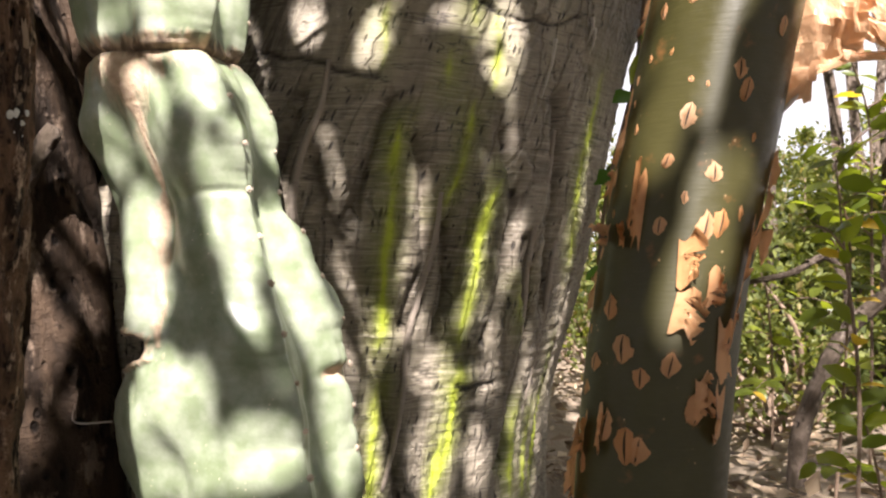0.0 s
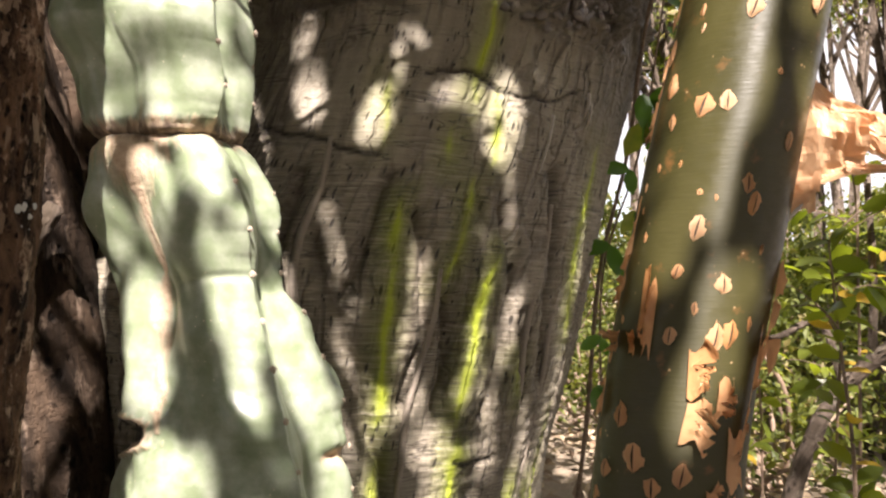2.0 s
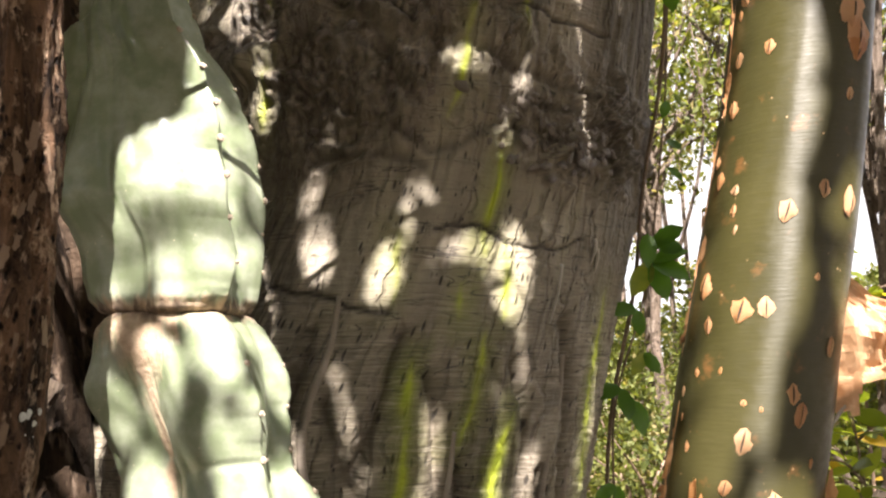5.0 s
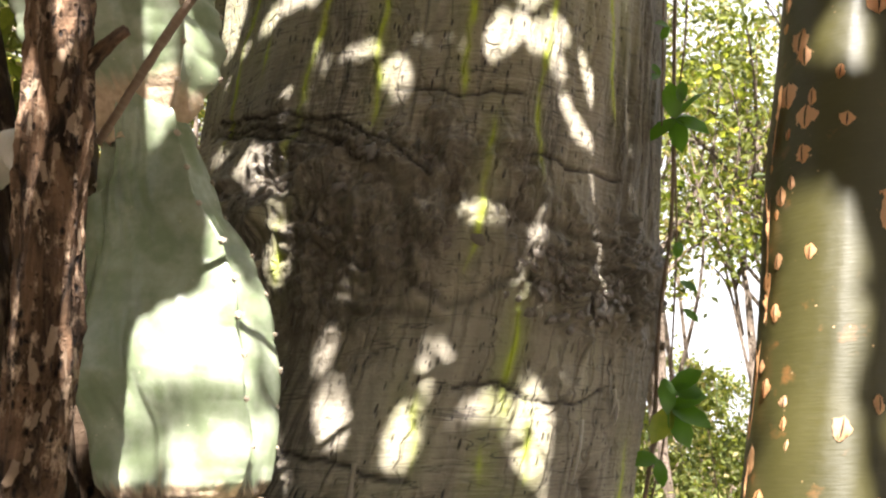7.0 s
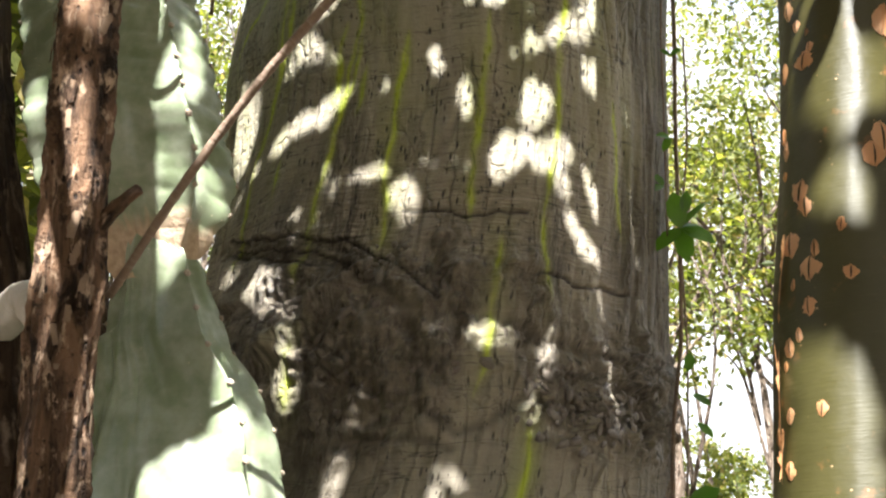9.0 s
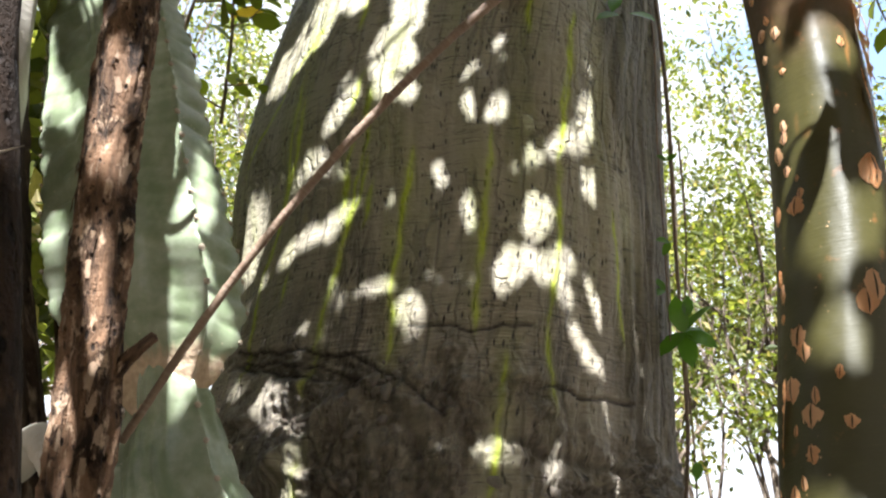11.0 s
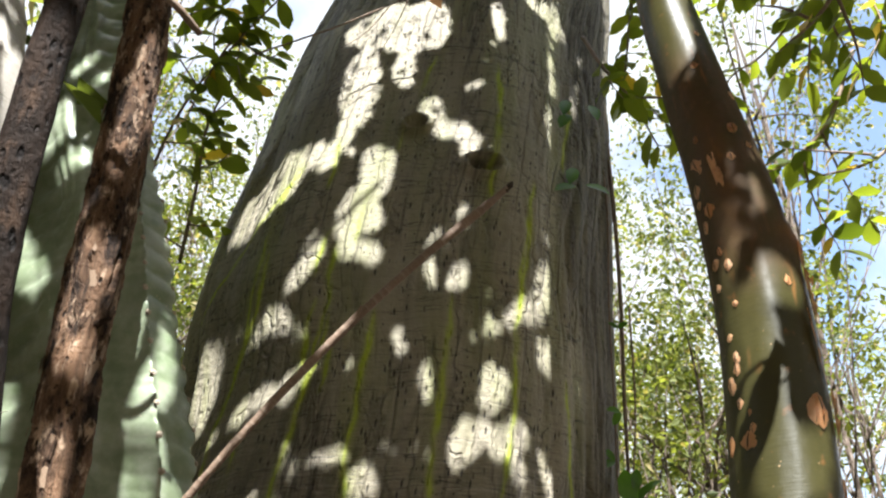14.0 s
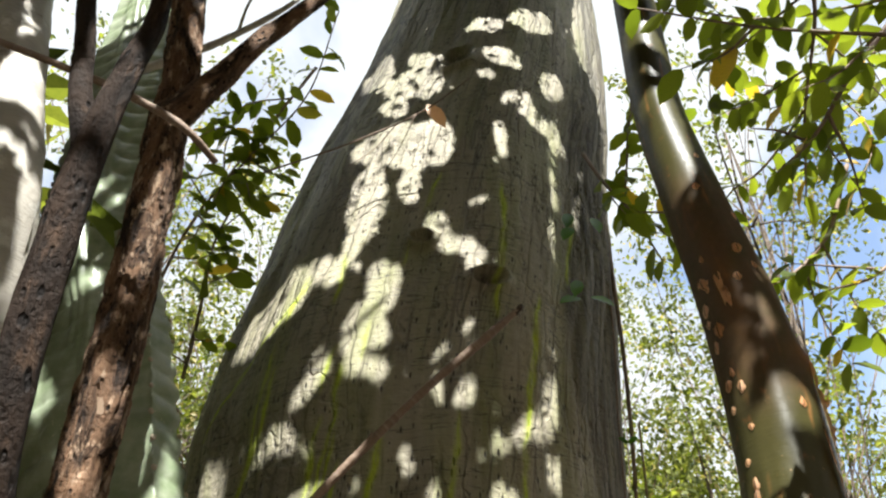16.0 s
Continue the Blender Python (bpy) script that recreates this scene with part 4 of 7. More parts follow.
def build_cactus():
    cactus = base("ribbed_cactus", (-0.36, 1.56, 0))
    button = spine_button()
    for s, rows in enumerate(SEGMENTS):
        th = np.radians(np.linspace(-180, 180, 289))
        z = np.linspace(rows[0][0], rows[-1][0], (330, 220, 520)[s])
        T, Z = np.meshgrid(th, z)
        D = np.degrees(T)
        r, t = segment_radius(s, D, Z)
        cork, crust = np.zeros(Z.shape), np.zeros(Z.shape)
        if s == 0:
            crust = np.clip((Z - 1.212 + 0.012 * grain(T * 4, Z * 4, 43, 3)) / 0.016, 0, 1)
            scarline = np.interp(Z, [0.66, 0.80, 0.93, 0.97, 1.05, 1.2], [-33, -36, -36, -27, -26, -22]) + 1.5 * np.sin(Z * 70)
            cork = np.clip(1.3 + 0.35 * grain(T * 9, Z * 9, 49, 3) - np.abs(D - scarline) / np.interp(Z, [0.66, 0.72, 0.94, 0.96, 0.98, 1.09, 1.16, 1.2], [1.5, 4.6, 5.8, 2.0, 5.2, 8.5, 20.0, 44.0]), 0, 1) * (Z > 0.67)
            e = np.hypot((D + 76 + 3 * grain(T * 4, Z * 20, 46, 2)) / 34, (Z - 0.655 - 0.010 * np.sin(D * 0.09)) / 0.034)
            bite = np.clip((1.0 - e) / 0.25, 0, 1)
            r -= 0.125 * bite - 0.006 * np.exp(-(((e - 1.1) / 0.12) ** 2))
            cork = np.maximum(cork, np.clip((1.28 - e + 0.10 * grain(T * 12, Z * 30, 45, 3)) / 0.15, 0, 1))
            notch = np.exp(-(((D - 92) / 10) ** 2) - ((Z - 0.60) / 0.018) ** 2)
            r -= 0.032 * notch
            cork = np.maximum(cork, np.clip(notch * 2 - 0.4, 0, 1))
            r += 0.0015 * np.clip(cork, 0, 1) * (Z < 1.12)
            cork = np.maximum(cork, np.clip((Z - 1.205) / 0.02 + 0.5 * grain(T * 5, Z * 9, 42, 3), 0, 1))
        if s == 1:
            crust = np.clip((1.250 - Z + 0.014 * grain(T * 4, Z * 4, 45, 3)) / 0.016, 0, 1)
            cork = np.clip((1.255 - Z) / 0.016 + 0.5 * grain(T * 5, Z * 9, 47, 3), 0, 1)
            cork = np.maximum(cork, np.clip(1 - np.abs(D + 8) / 3, 0, 1) * np.clip((1.30 - Z) / 0.05, 0, 1) * 0.7)
        if s == 2:
            cork = np.clip((2.03 - Z) / 0.03 + 0.35 * grain(T * 3, Z * 6, 48, 3), 0, 1)
        x, y = table(Z, rows, 1) + r * np.sin(T), table(Z, rows, 2) - r * np.cos(T)
        v, f = np.stack([x, y, Z], -1).reshape(-1, 3), grid_faces(len(z), len(th))
        seg = put_part("segment", mesh_of("segment", v, f, CACTUS, None, {"cork": cork, "crust": crust}), cactus, Matrix.Identity(4))
        # areoles sit on the crests
        twist = (0.0, 9.0, 10.0)[s]
        for rib in RIBS:
            if abs((rib + 180) % 360 - 180) > 125:
                continue
            zz = rows[0][0] + 0.1
            while zz < rows[-1][0] - 0.05:
                rr = float(segment_radius(s, np.array([rib + twist]), np.array([zz]))[0][0])
                w = float(table(np.array([zz]), rows, 3)[0])
                if zz > 0.15 and zz < 3.6:
                    m = facing(rows, rib + twist, zz, rr - w - 0.001, random.uniform(-40, 40), (random.uniform(0.9, 1.5) * (0.7 if s == 0 and rib < 0 else 1.0),) * 3)
                    ob = new("areole", button)
                    ob.parent = seg
                    ob.matrix_parent_inverse = Matrix.Identity(4)
                    ob.matrix_basis = m
                zz += (0.085, 0.075, 0.068)[s] * random.uniform(0.9, 1.1)
    tagged(cactus, "tall waxy grey-green cactus column with broad scalloped ribs and corky joints", "cactus")
    return cactus


def spine_button():
    """A small felted cushion with short grey spines."""
    bm = bmesh.new()
    bmesh.ops.create_icosphere(bm, subdivisions=1, radius=0.006)
    for v in bm.verts:
        v.co.z *= 0.6
    for f in bm.faces:
        f.material_index = 0
    rng = random.Random(5)
    for i in range(5):
        a, tilt, long = rng.uniform(0, 6.28), rng.uniform(0.4, 1.2), rng.uniform(0.004, 0.009)
        d = Vector((math.cos(a) * math.sin(tilt), math.sin(a) * math.sin(tilt), math.cos(tilt)))
        side = d.orthogonal().normalized() * 0.0009
        other = d.cross(side)
        ring = [bm.verts.new(side), bm.verts.new(other), bm.verts.new(-side - other)]
        tip = bm.verts.new(d * long)
        for k in range(3):
            bm.faces.new((ring[k], ring[(k + 1) % 3], tip)).material_index = 1
    me = bpy.data.meshes.new("areole")
    bm.to_mesh(me)
    bm.free()
    me.materials.append(AREOLE)
    me.materials.append(SPINE)
    return me


build_cactus()

# ---- the dead flaking stem and its neighbours ----
POST = [(0.0, -0.80, 1.33, 0.06), (0.60, -0.740, 1.254, 0.052), (1.00, -0.696, 1.204, 0.050), (1.40, -0.668, 1.154, 0.048), (1.80, -0.674, 1.121, 0.048), (2.20, -0.693, 1.100, 0.050), (2.60, -0.691, 1.063, 0.049), (3.00, -0.690, 1.005, 0.047), (3.20, -0.690, 0.98, 0.046), (3.7, -0.74, 0.93, 0.04), (4.3, -0.80, 0.90, 0.035)]


def build_post():
    thing = base("dead_stem", (-0.80, 1.33, 0))
    th = np.radians(np.linspace(-180, 180, 73))
    z = np.linspace(-0.02, 4.3, 520)
    T, Z = np.meshgrid(th, z)
    flakes = grain(T * 1.3 + 0.4 * np.sin(Z * 9), Z * 3.2, 51, 5)
    plates = np.floor(flakes * 3.0) / 3.0
    r = table(Z, POST, 3) * (1 + 0.10 * plates + 0.05 * grain(T * 2, Z * 9, 52, 4) - 0.16 * np.clip(grain(T * 3, Z * 7, 53, 3) - 0.7, 0, 1))
    x, y = table(Z, POST, 1) + r * np.sin(T), table(Z, POST, 2) - r * np.cos(T)
    put_part("trunk", mesh_of("trunk", np.stack([x, y, Z], -1), grid_faces(len(z), len(th)), POST_BARK, np.stack([T * 0.05, Z], -1)), thing, Matrix.Identity(4))
    put_part("branch", limb("branch", [(-0.69, 0.98, 3.10, 0.045), (-0.62, 0.95, 3.17, 0.034), (-0.52, 0.92, 3.33, 0.026), (-0.38, 0.90, 3.53, 0.02), (-0.2, 0.86, 3.85, 0.014)], POST_BARK, 30, 12, 0.08, 3), thing, Matrix.Identity(4))
    put_part("stub", limb("stub", [(-0.66, 1.13, 1.85, 0.016), (-0.61, 1.11, 1.90, 0.012), (-0.575, 1.10, 1.925, 0.009)], POST_BARK, 12, 8, 0.12, 4), thing, Matrix.Identity(4))
    put_part("stub", limb("stub", [(-0.66, 1.06, 2.30, 0.008), (-0.635, 1.05, 2.31, 0.006)], POST_BARK, 6, 6, 0.12, 5), thing, Matrix.Identity(4))
    tagged(thing, "thin dead upright stem with flaking reddish-brown bark", "tree")
    return thing


DEAD = build_post()


def build_stem():
    thing = base("ringed_stem", (-0.5, 0.76, 0))
    put_part("trunk", limb("trunk", [(-0.45, 0.80, 0.0, 0.036), (-0.52, 0.76, 1.0, 0.033), (-0.592, 0.70, 1.7, 0.031), (-0.612, 0.640, 1.95, 0.0275), (-0.612, 0.572, 2.1, 0.0265), (-0.603, 0.520, 2.3, 0.0250), (-0.592, 0.490, 2.47, 0.0230), (-0.573, 0.471, 2.615, 0.0185), (-0.561, 0.471, 2.73, 0.0165), (-0.572, 0.462, 2.866, 0.015), (-0.59, 0.453, 3.227, 0.011)], STEM, 110, 18, 0.035, 7), thing, Matrix.Identity(4))
    put_part("branch", limb("branch", [(-0.596, 0.492, 2.45, 0.019), (-0.63, 0.48, 2.56, 0.0165), (-0.6525, 0.48, 2.6685, 0.0155), (-0.684, 0.48, 2.80, 0.0145), (-0.7425, 0.47, 3.0465, 0.012)], STEM, 44, 14, 0.035, 8), thing, Matrix.Identity(4))
    tagged(thing, "slim brown stem with finely ringed bark, forking above", "tree")


build_stem()


def build_dark_tree():
    thing = base("dark_tree", (-0.95, 1.78, 0))
    put_part("trunk", limb("trunk", [(-0.93, 1.78, -0.05, 0.23), (-0.94, 1.78, 0.5, 0.20), (-0.98, 1.76, 0.9, 0.185), (-1.03, 1.74, 1.3, 0.165), (-1.10, 1.72, 1.7, 0.14), (-1.22, 1.62, 2.3, 0.13), (-1.30, 1.56, 2.9, 0.12)], DARK_BARK, 110, 40, 0.045, 9), thing, Matrix.Identity(4))
    put_part("root", limb("root", [(-0.80, 1.60, 1.10, 0.02), (-0.86, 1.56, 0.95, 0.022), (-0.87, 1.54, 0.72, 0.02), (-0.885, 1.53, 0.55, 0.016), (-0.90, 1.52, 0.2, 0.012)], WOOD_BARK, 40, 10, 0.12, 10), thing, Matrix.Identity(4))
    tagged(thing, "dark brown old trunk with a root strand down its side", "tree")


build_dark_tree()


def build_brown_tree():
    thing = base("brown_tree", (-0.84, 1.95, 0))
    put_part("trunk", limb("trunk", [(-0.80, 1.98, -0.05, 0.09), (-0.83, 1.95, 0.8, 0.085), (-0.88, 1.90, 1.3, 0.08), (-0.95, 1.86, 1.8, 0.075), (-1.05, 1.85, 2.4, 0.07), (-1.2, 1.85, 3.2, 0.06)], DARK_BARK, 80, 20, 0.07, 13), thing, Matrix.Identity(4))
    tagged(thing, "brown leaning trunk between the dark tree and the cactus", "tree")


build_brown_tree()


def build_pale_tree():
    thing = base("pale_tree", (-1.15, 1.30, 0))
    put_part("trunk", limb("trunk", [(-1.10, 1.42, -0.05, 0.12), (-1.12, 1.40, 1.0, 0.11), (-1.11, 1.36, 2.0, 0.10), (-1.10, 1.28, 2.6, 0.10), (-1.13, 1.22, 3.0, 0.105), (-1.22, 1.2, 3.4, 0.10), (-1.34, 1.2, 3.9, 0.10), (-1.5, 1.2, 4.6, 0.09)], PALE, 80, 28, 0.05, 11), thing, Matrix.Identity(4))
    tagged(thing, "pale lichen-covered trunk in full sun", "tree")


build_pale_tree()


def build_stick():
    thing = base("leaning_stick", (-0.60, 1.12, 1.77))
    put_part("shaft", limb("shaft", [(-0.640, 1.20, 1.78, 0.0070), (-0.515, 1.13, 1.95, 0.0072), (-0.357, 1.051, 2.135, 0.0074), (-0.208, 0.995, 2.29, 0.0078), (-0.072, 0.956, 2.42, 0.0078), (0.010, 0.936, 2.49, 0.0085), (0.071, 0.924, 2.546, 0.0055)], TWIG, 80, 10, 0.10, 12), thing, Matrix.Identity(4))
    put_part("stub", limb("stub", [(-0.208, 0.995, 2.29, 0.005), (-0.200, 0.985, 2.302, 0.004), (-0.196, 0.98, 2.312, 0.002)], TWIG, 6, 6, 0.1, 13), thing, Matrix.Identity(4))
    put_part("broken_end", limb("broken_end", [(0.066, 0.925, 2.541, 0.0062), (0.078, 0.922, 2.553, 0.0045), (0.082, 0.921, 2.560, 0.0015)], HOLLOW, 8, 8, 0.3, 14), thing, Matrix.Identity(4), "dark splintered end")
    tagged(thing, "thin bare brown stick leaning from the dead stem across the trunk", "stick")


build_stick()

# ---- trees, shrubs and leafage behind ----


def crown_points(rng, centre, size, clumps, per, spread):
    """Leaf places in uneven clumps inside an ellipsoid, with the clump centres."""
    c = rng.normal(size=(clumps, 3))
    c = unit(c) * (rng.uniform(0.15, 1, (clumps, 1)) ** 0.45) * np.array(size) + np.array(centre)
    p = (c[:, None, :] + rng.normal(size=(clumps, per, 3)) * spread * rng.uniform(0.5, 1.3, (clumps, 1, 1))).reshape(-1, 3)
    return p, c


def leaf_cloud(rng, p, length, ratio, material, name="crown", fine=False, droop=0.4):
    n = len(p)
    way = rng.normal(size=(n, 3))
    way[:, 2] -= droop
    face = rng.normal(size=(n, 3)) * 0.6
    face[:, 2] += 0.8
    L = length * rng.uniform(0.6, 1.25, n)
    return leaves(name, p, way, face, L, L * ratio, material, fine)


def tree(place, height, radius, size, seed, clumps=60, per=40, leaf=0.07, lean=(0, 0), spread=0.16, bark=None, label="forest tree with a thin grey stem and sparse yellow-green leaves"):
    rng = np.random.RandomState(seed)
    x, y = place
    thing = base("tree", (x, y, 0))
    top = np.array((x + lean[0], y + lean[1], height))
    many = [[(x, y, -0.1, radius), (x + lean[0] * 0.3 + rng.normal() * 0.08, y + lean[1] * 0.3, height * 0.35, radius * 0.8), (x + lean[0] * 0.7 + rng.normal() * 0.1, y + lean[1] * 0.7, height * 0.7, radius * 0.55), (*top, radius * 0.25)]]
    p, c = crown_points(rng, top, size, clumps, per, spread)
    for q in c[: min(16, clumps)]:
        k = rng.uniform(0.45, 0.9)
        s = np.array((x + lean[0] * k, y + lean[1] * k, height * k))
        mid = (s + q) / 2 + rng.normal(size=3) * 0.12 + np.array((0, 0, 0.1))
        many.append([(*s, radius * 0.35), (*mid, radius * 0.2), (*q, radius * 0.07)])
    inv = Matrix.Identity(4)
    put_part("trunk", limbs("trunk", many, bark or WOOD_BARK), thing, inv)
    put_part("crown", leaf_cloud(rng, p, leaf, 0.5, FAR_LEAF), thing, inv)
    return tagged(thing, label, "tree", "forest trees")


def shrub(place, size, seed, clumps=26, per=42, leaf=0.06):
    rng = np.random.RandomState(seed)
    x, y = place
    thing = base("shrub", (x, y, 0))
    p, c = crown_points(rng, (x, y, size[2]), size, clumps, per, 0.13)
    p[:, 2] = np.abs(p[:, 2])
    many = []
    for q in c[:12]:
        q = np.array((q[0], q[1], abs(q[2])))
        s = np.array((x, y, -0.05)) + rng.normal(size=3) * np.array((0.12, 0.12, 0))
        many.append([(*s, 0.016), (*((s + q) / 2 + rng.normal(size=3) * 0.1), 0.011), (*q, 0.004)])
    put_part("stem", limbs("stem", many, TWIG), thing, Matrix.Identity(4))
    put_part("crown", leaf_cloud(rng, p, leaf, 0.55, FAR_LEAF), thing, Matrix.Identity(4))
    return tagged(thing, "green undergrowth shrub with many thin stems on the litter", "shrub", "undergrowth")


def build_forest():
    rng = random.Random(3)
    for i, (x, y, h, r, s) in enumerate([(1.9, 5.6, 3.4, 0.05, 1.2), (3.3, 6.8, 4.6, 0.07, 1.5), (2.4, 8.6, 5.2, 0.08, 1.7), (4.8, 8.4, 5.0, 0.08, 1.6), (1.5, 10.5, 5.6, 0.10, 1.9), (6.0, 11.0, 6.4, 0.10, 2.1), (3.6, 12.5, 6.2, 0.10, 2.2), (-1.6, 6.6, 4.6, 0.06, 1.4), (-3.2, 7.6, 5.4, 0.08, 1.7),
                                        (-2.0, 9.5, 6.2, 0.09, 1.9), (-4.6, 10.0, 6.6, 0.10, 2.1), (-0.6, 12.0, 6.8, 0.10, 2.2), (8.5, 13.5, 7.0, 0.12, 2.6), (-7.5, 13.0, 7.2, 0.12, 2.6), (0.8, 15.0, 7.6, 0.12, 2.8), (4.5, 17.0, 8.4, 0.13, 3.0), (-3.5, 17.0, 8.2, 0.13, 3.0)]):
        tree((x, y), h, r, (s, s, s * 0.85), 100 + i, clumps=int(26 + 9 * s), per=75, leaf=0.055 + 0.004 * y, lean=(rng.uniform(-0.5, 0.5), rng.uniform(-0.4, 0.4)), spread=0.07 + 0.010 * y)
    tall = [(2.3, 5.2, 3.6, 0.8), (3.9, 6.2, 4.6, 1.0), (5.4, 8.4, 5.6, 1.5), (7.6, 7.4, 6.4, 1.7), (-2.4, 5.8, 4.6, 1.1), (-3.8, 7.2, 6.0, 1.5), (-2.0, 8.8, 7.4, 1.7), (4.2, 11.5, 8.6, 2.0)]
    for i, (x, y, h, s) in enumerate(tall):
        tree((x, y), h, 0.04, (s, s, s * 1.2), 160 + i, clumps=int(15 * s), per=60, leaf=0.06 + 0.005 * y, lean=(rng.uniform(-0.6, 0.6), rng.uniform(-0.4, 0.4)), spread=0.08 + 0.010 * y)
    airy = [(-1.9, 5.0, 4.6, 1.1), (-2.6, 6.5, 6.0, 1.5), (-1.5, 7.2, 6.6, 1.6), (-3.4, 8.5, 8.0, 2.0), (-2.2, 10.0, 9.5, 2.2), (2.6, 4.6, 4.4, 0.9), (3.4, 5.6, 6.2, 1.3), (2.0, 6.8, 6.0, 1.2), (4.6, 7.4, 8.0, 1.8), (3.0, 9.0, 8.6, 1.9), (-2.2, 5.0, 7.4, 1.4), (-3.2, 6.2, 8.8, 1.6), (2.6, 4.4, 7.0, 1.1), (3.6, 5.4, 8.2, 1.5)]
    for i, (x, y, h, s) in enumerate(airy):
        tree((x, y), h, 0.035, (s, s, s * 1.3), 190 + i, clumps=int(24 * s), per=46, leaf=0.055 + 0.004 * y, lean=(rng.uniform(-0.5, 0.5), rng.uniform(-0.4, 0.4)), spread=0.07 + 0.010 * y)
    for i, (x, y, s) in enumerate([(1.7, 3.9, 0.5), (2.3, 4.6, 0.7), (1.3, 4.9, 0.6), (3.1, 5.4, 0.8), (1.9, 6.3, 0.8), (2.7, 3.4, 0.45), (3.9, 6.2, 0.9), (1.2, 7.2, 0.9), (4.9, 7.2, 1.0), (2.8, 7.9, 1.0), (-1.9, 5.2, 0.7), (-2.8, 6.0, 0.8), (-3.6, 4.9, 0.7), (0.9, 8.8, 1.0), (3.9, 9.5, 1.2), (5.8, 9.6, 1.2), (-1.2, 8.2, 1.0), (-4.2, 8.0, 1.1), (2.2, 5.4, 0.9), (3.0, 6.6, 1.1), (1.6, 8.0, 1.2), (3.6, 8.0, 1.2), (1.15, 5.8, 0.8), (4.4, 5.2, 0.9), (5.6, 6.6, 1.2), (2.2, 10.5, 1.6), (4.6, 11.5, 1.8), (7, 12, 2)]):
        shrub((x, y), (s, s, s * 0.8), 300 + i, clumps=40, per=50, leaf=0.055)
    for i, (x, y, s) in enumerate([(3.4, 6.4, 1.2), (4.6, 8.0, 1.4), (6.8, 9.4, 1.8), (3.8, 10.4, 1.9), (2.2, 9.4, 1.5), (-3.2, 9.0, 1.8), (-1.6, 11.0, 2.0), (-5.0, 10.5, 2.2), (1.0, 12.0, 2.2), (10, 13, 2.8), (-8, 12, 2.6), (0, 17, 3.2), (4.5, 17, 3.4), (9, 18, 3.6), (-4.5, 17, 3.4), (-9, 18, 3.6), (13, 17, 3.8), (-13, 17, 3.8)]):
        shrub((x, y), (s, s * 0.8, s * 0.62), 350 + i, clumps=44, per=90, leaf=0.07 + 0.005 * y)


build_forest()


# gaps in the added crown, fitted to the sun patches: across and along the sun's way, half widths, turn
GAPS_TRUNK_LOW = [
    (0.143, -0.917, 0.072, 0.034, 86), (-0.001, -0.894, 0.100, 0.064, -68), (-0.1, -0.885, 0.071, 0.041, -82), (0.205, -0.812, 0.048, 0.029, 59), (0.014, -0.786, 0.062, 0.047, -23),
    (-0.095, -0.779, 0.054, 0.026, -31), (0.095, -0.754, 0.070, 0.032, -23), (-0.222, -0.732, 0.063, 0.020, -69), (0.17, -0.722, 0.041, 0.023, 43), (0.064, -0.654, 0.043, 0.018, -64),
    (-0.109, -0.581, 0.071, 0.023, -72), (-0.334, -0.578, 0.17, 0.012, -66), (-0.179, -0.57, 0.069, 0.029, -68), (0.043, -0.566, 0.058, 0.034, -87), (0.227, -0.555, 0.045, 0.019, 69),
    (-0.189, -0.374, 0.042, 0.022, -90), (-0.403, -0.332, 0.065, 0.018, -67), (0.141, -0.291, 0.076, 0.047, -54), (-0.167, -0.228, 0.099, 0.069, -66), (0.089, -0.224, 0.046, 0.022, -90),
]
GAPS_TRUNK_MID = [
    (-0.055, -0.222, 0.058, 0.024, -24), (0.299, -0.217, 0.067, 0.040, 74), (0.318, -0.103, 0.049, 0.018, -62), (-0.203, 0.075, 0.034, 0.016, -63),
    (-0.04, 0.08, 0.032, 0.016, -10), (-0.089, 0.082, 0.041, 0.012, 3), (0.435, 0.112, 0.052, 0.032, 71), (-0.458, 0.15, 0.036, 0.018, -85), (-0.356, 0.361, 0.057, 0.030, 22),
    (0.546, 0.375, 0.111, 0.032, 54), (0.149, 0.396, 0.055, 0.039, 56), (-0.437, 0.437, 0.083, 0.035, 48), (-0.296, 0.442, 0.033, 0.024, -38), (-0.146, 0.458, 0.079, 0.038, -30),
    (0.234, 0.472, 0.052, 0.017, 8), (-0.271, 0.488, 0.076, 0.036, -35), (0.472, 0.495, 0.050, 0.024, 39), (-0.526, 0.55, 0.055, 0.024, 86), (-0.028, 0.565, 0.038, 0.024, 80),
]
GAPS_TRUNK_UPPER = [
    (-0.232, 0.57, 0.062, 0.042, -46), (0.05, 0.671, 0.028, 0.020, 68), (0.312, 0.674, 0.066, 0.026, 7), (0.451, 0.686, 0.080, 0.027, 27), (-0.541, 0.726, 0.049, 0.021, -71),
    (-0.459, 0.735, 0.066, 0.033, -31), (-0.357, 0.768, 0.096, 0.023, -35), (-0.132, 0.775, 0.040, 0.031, -36), (-0.042, 0.795, 0.035, 0.023, -90), (0.444, 0.847, 0.073, 0.024, 39),
    (-0.054, 0.872, 0.045, 0.033, 23), (-0.438, 0.875, 0.084, 0.026, -61), (0.173, 0.887, 0.071, 0.029, 30), (-0.157, 0.916, 0.033, 0.031, -37), (0.343, 0.924, 0.060, 0.047, -42),
    (0.635, 0.959, 0.102, 0.047, 76), (0.214, 0.99, 0.063, 0.056, -77), (0.175, 0.994, 0.087, 0.055, 52), (0.113, 1.08, 0.077, 0.042, -80), (0.139, 1.11, 0.077, 0.049, 83),
]
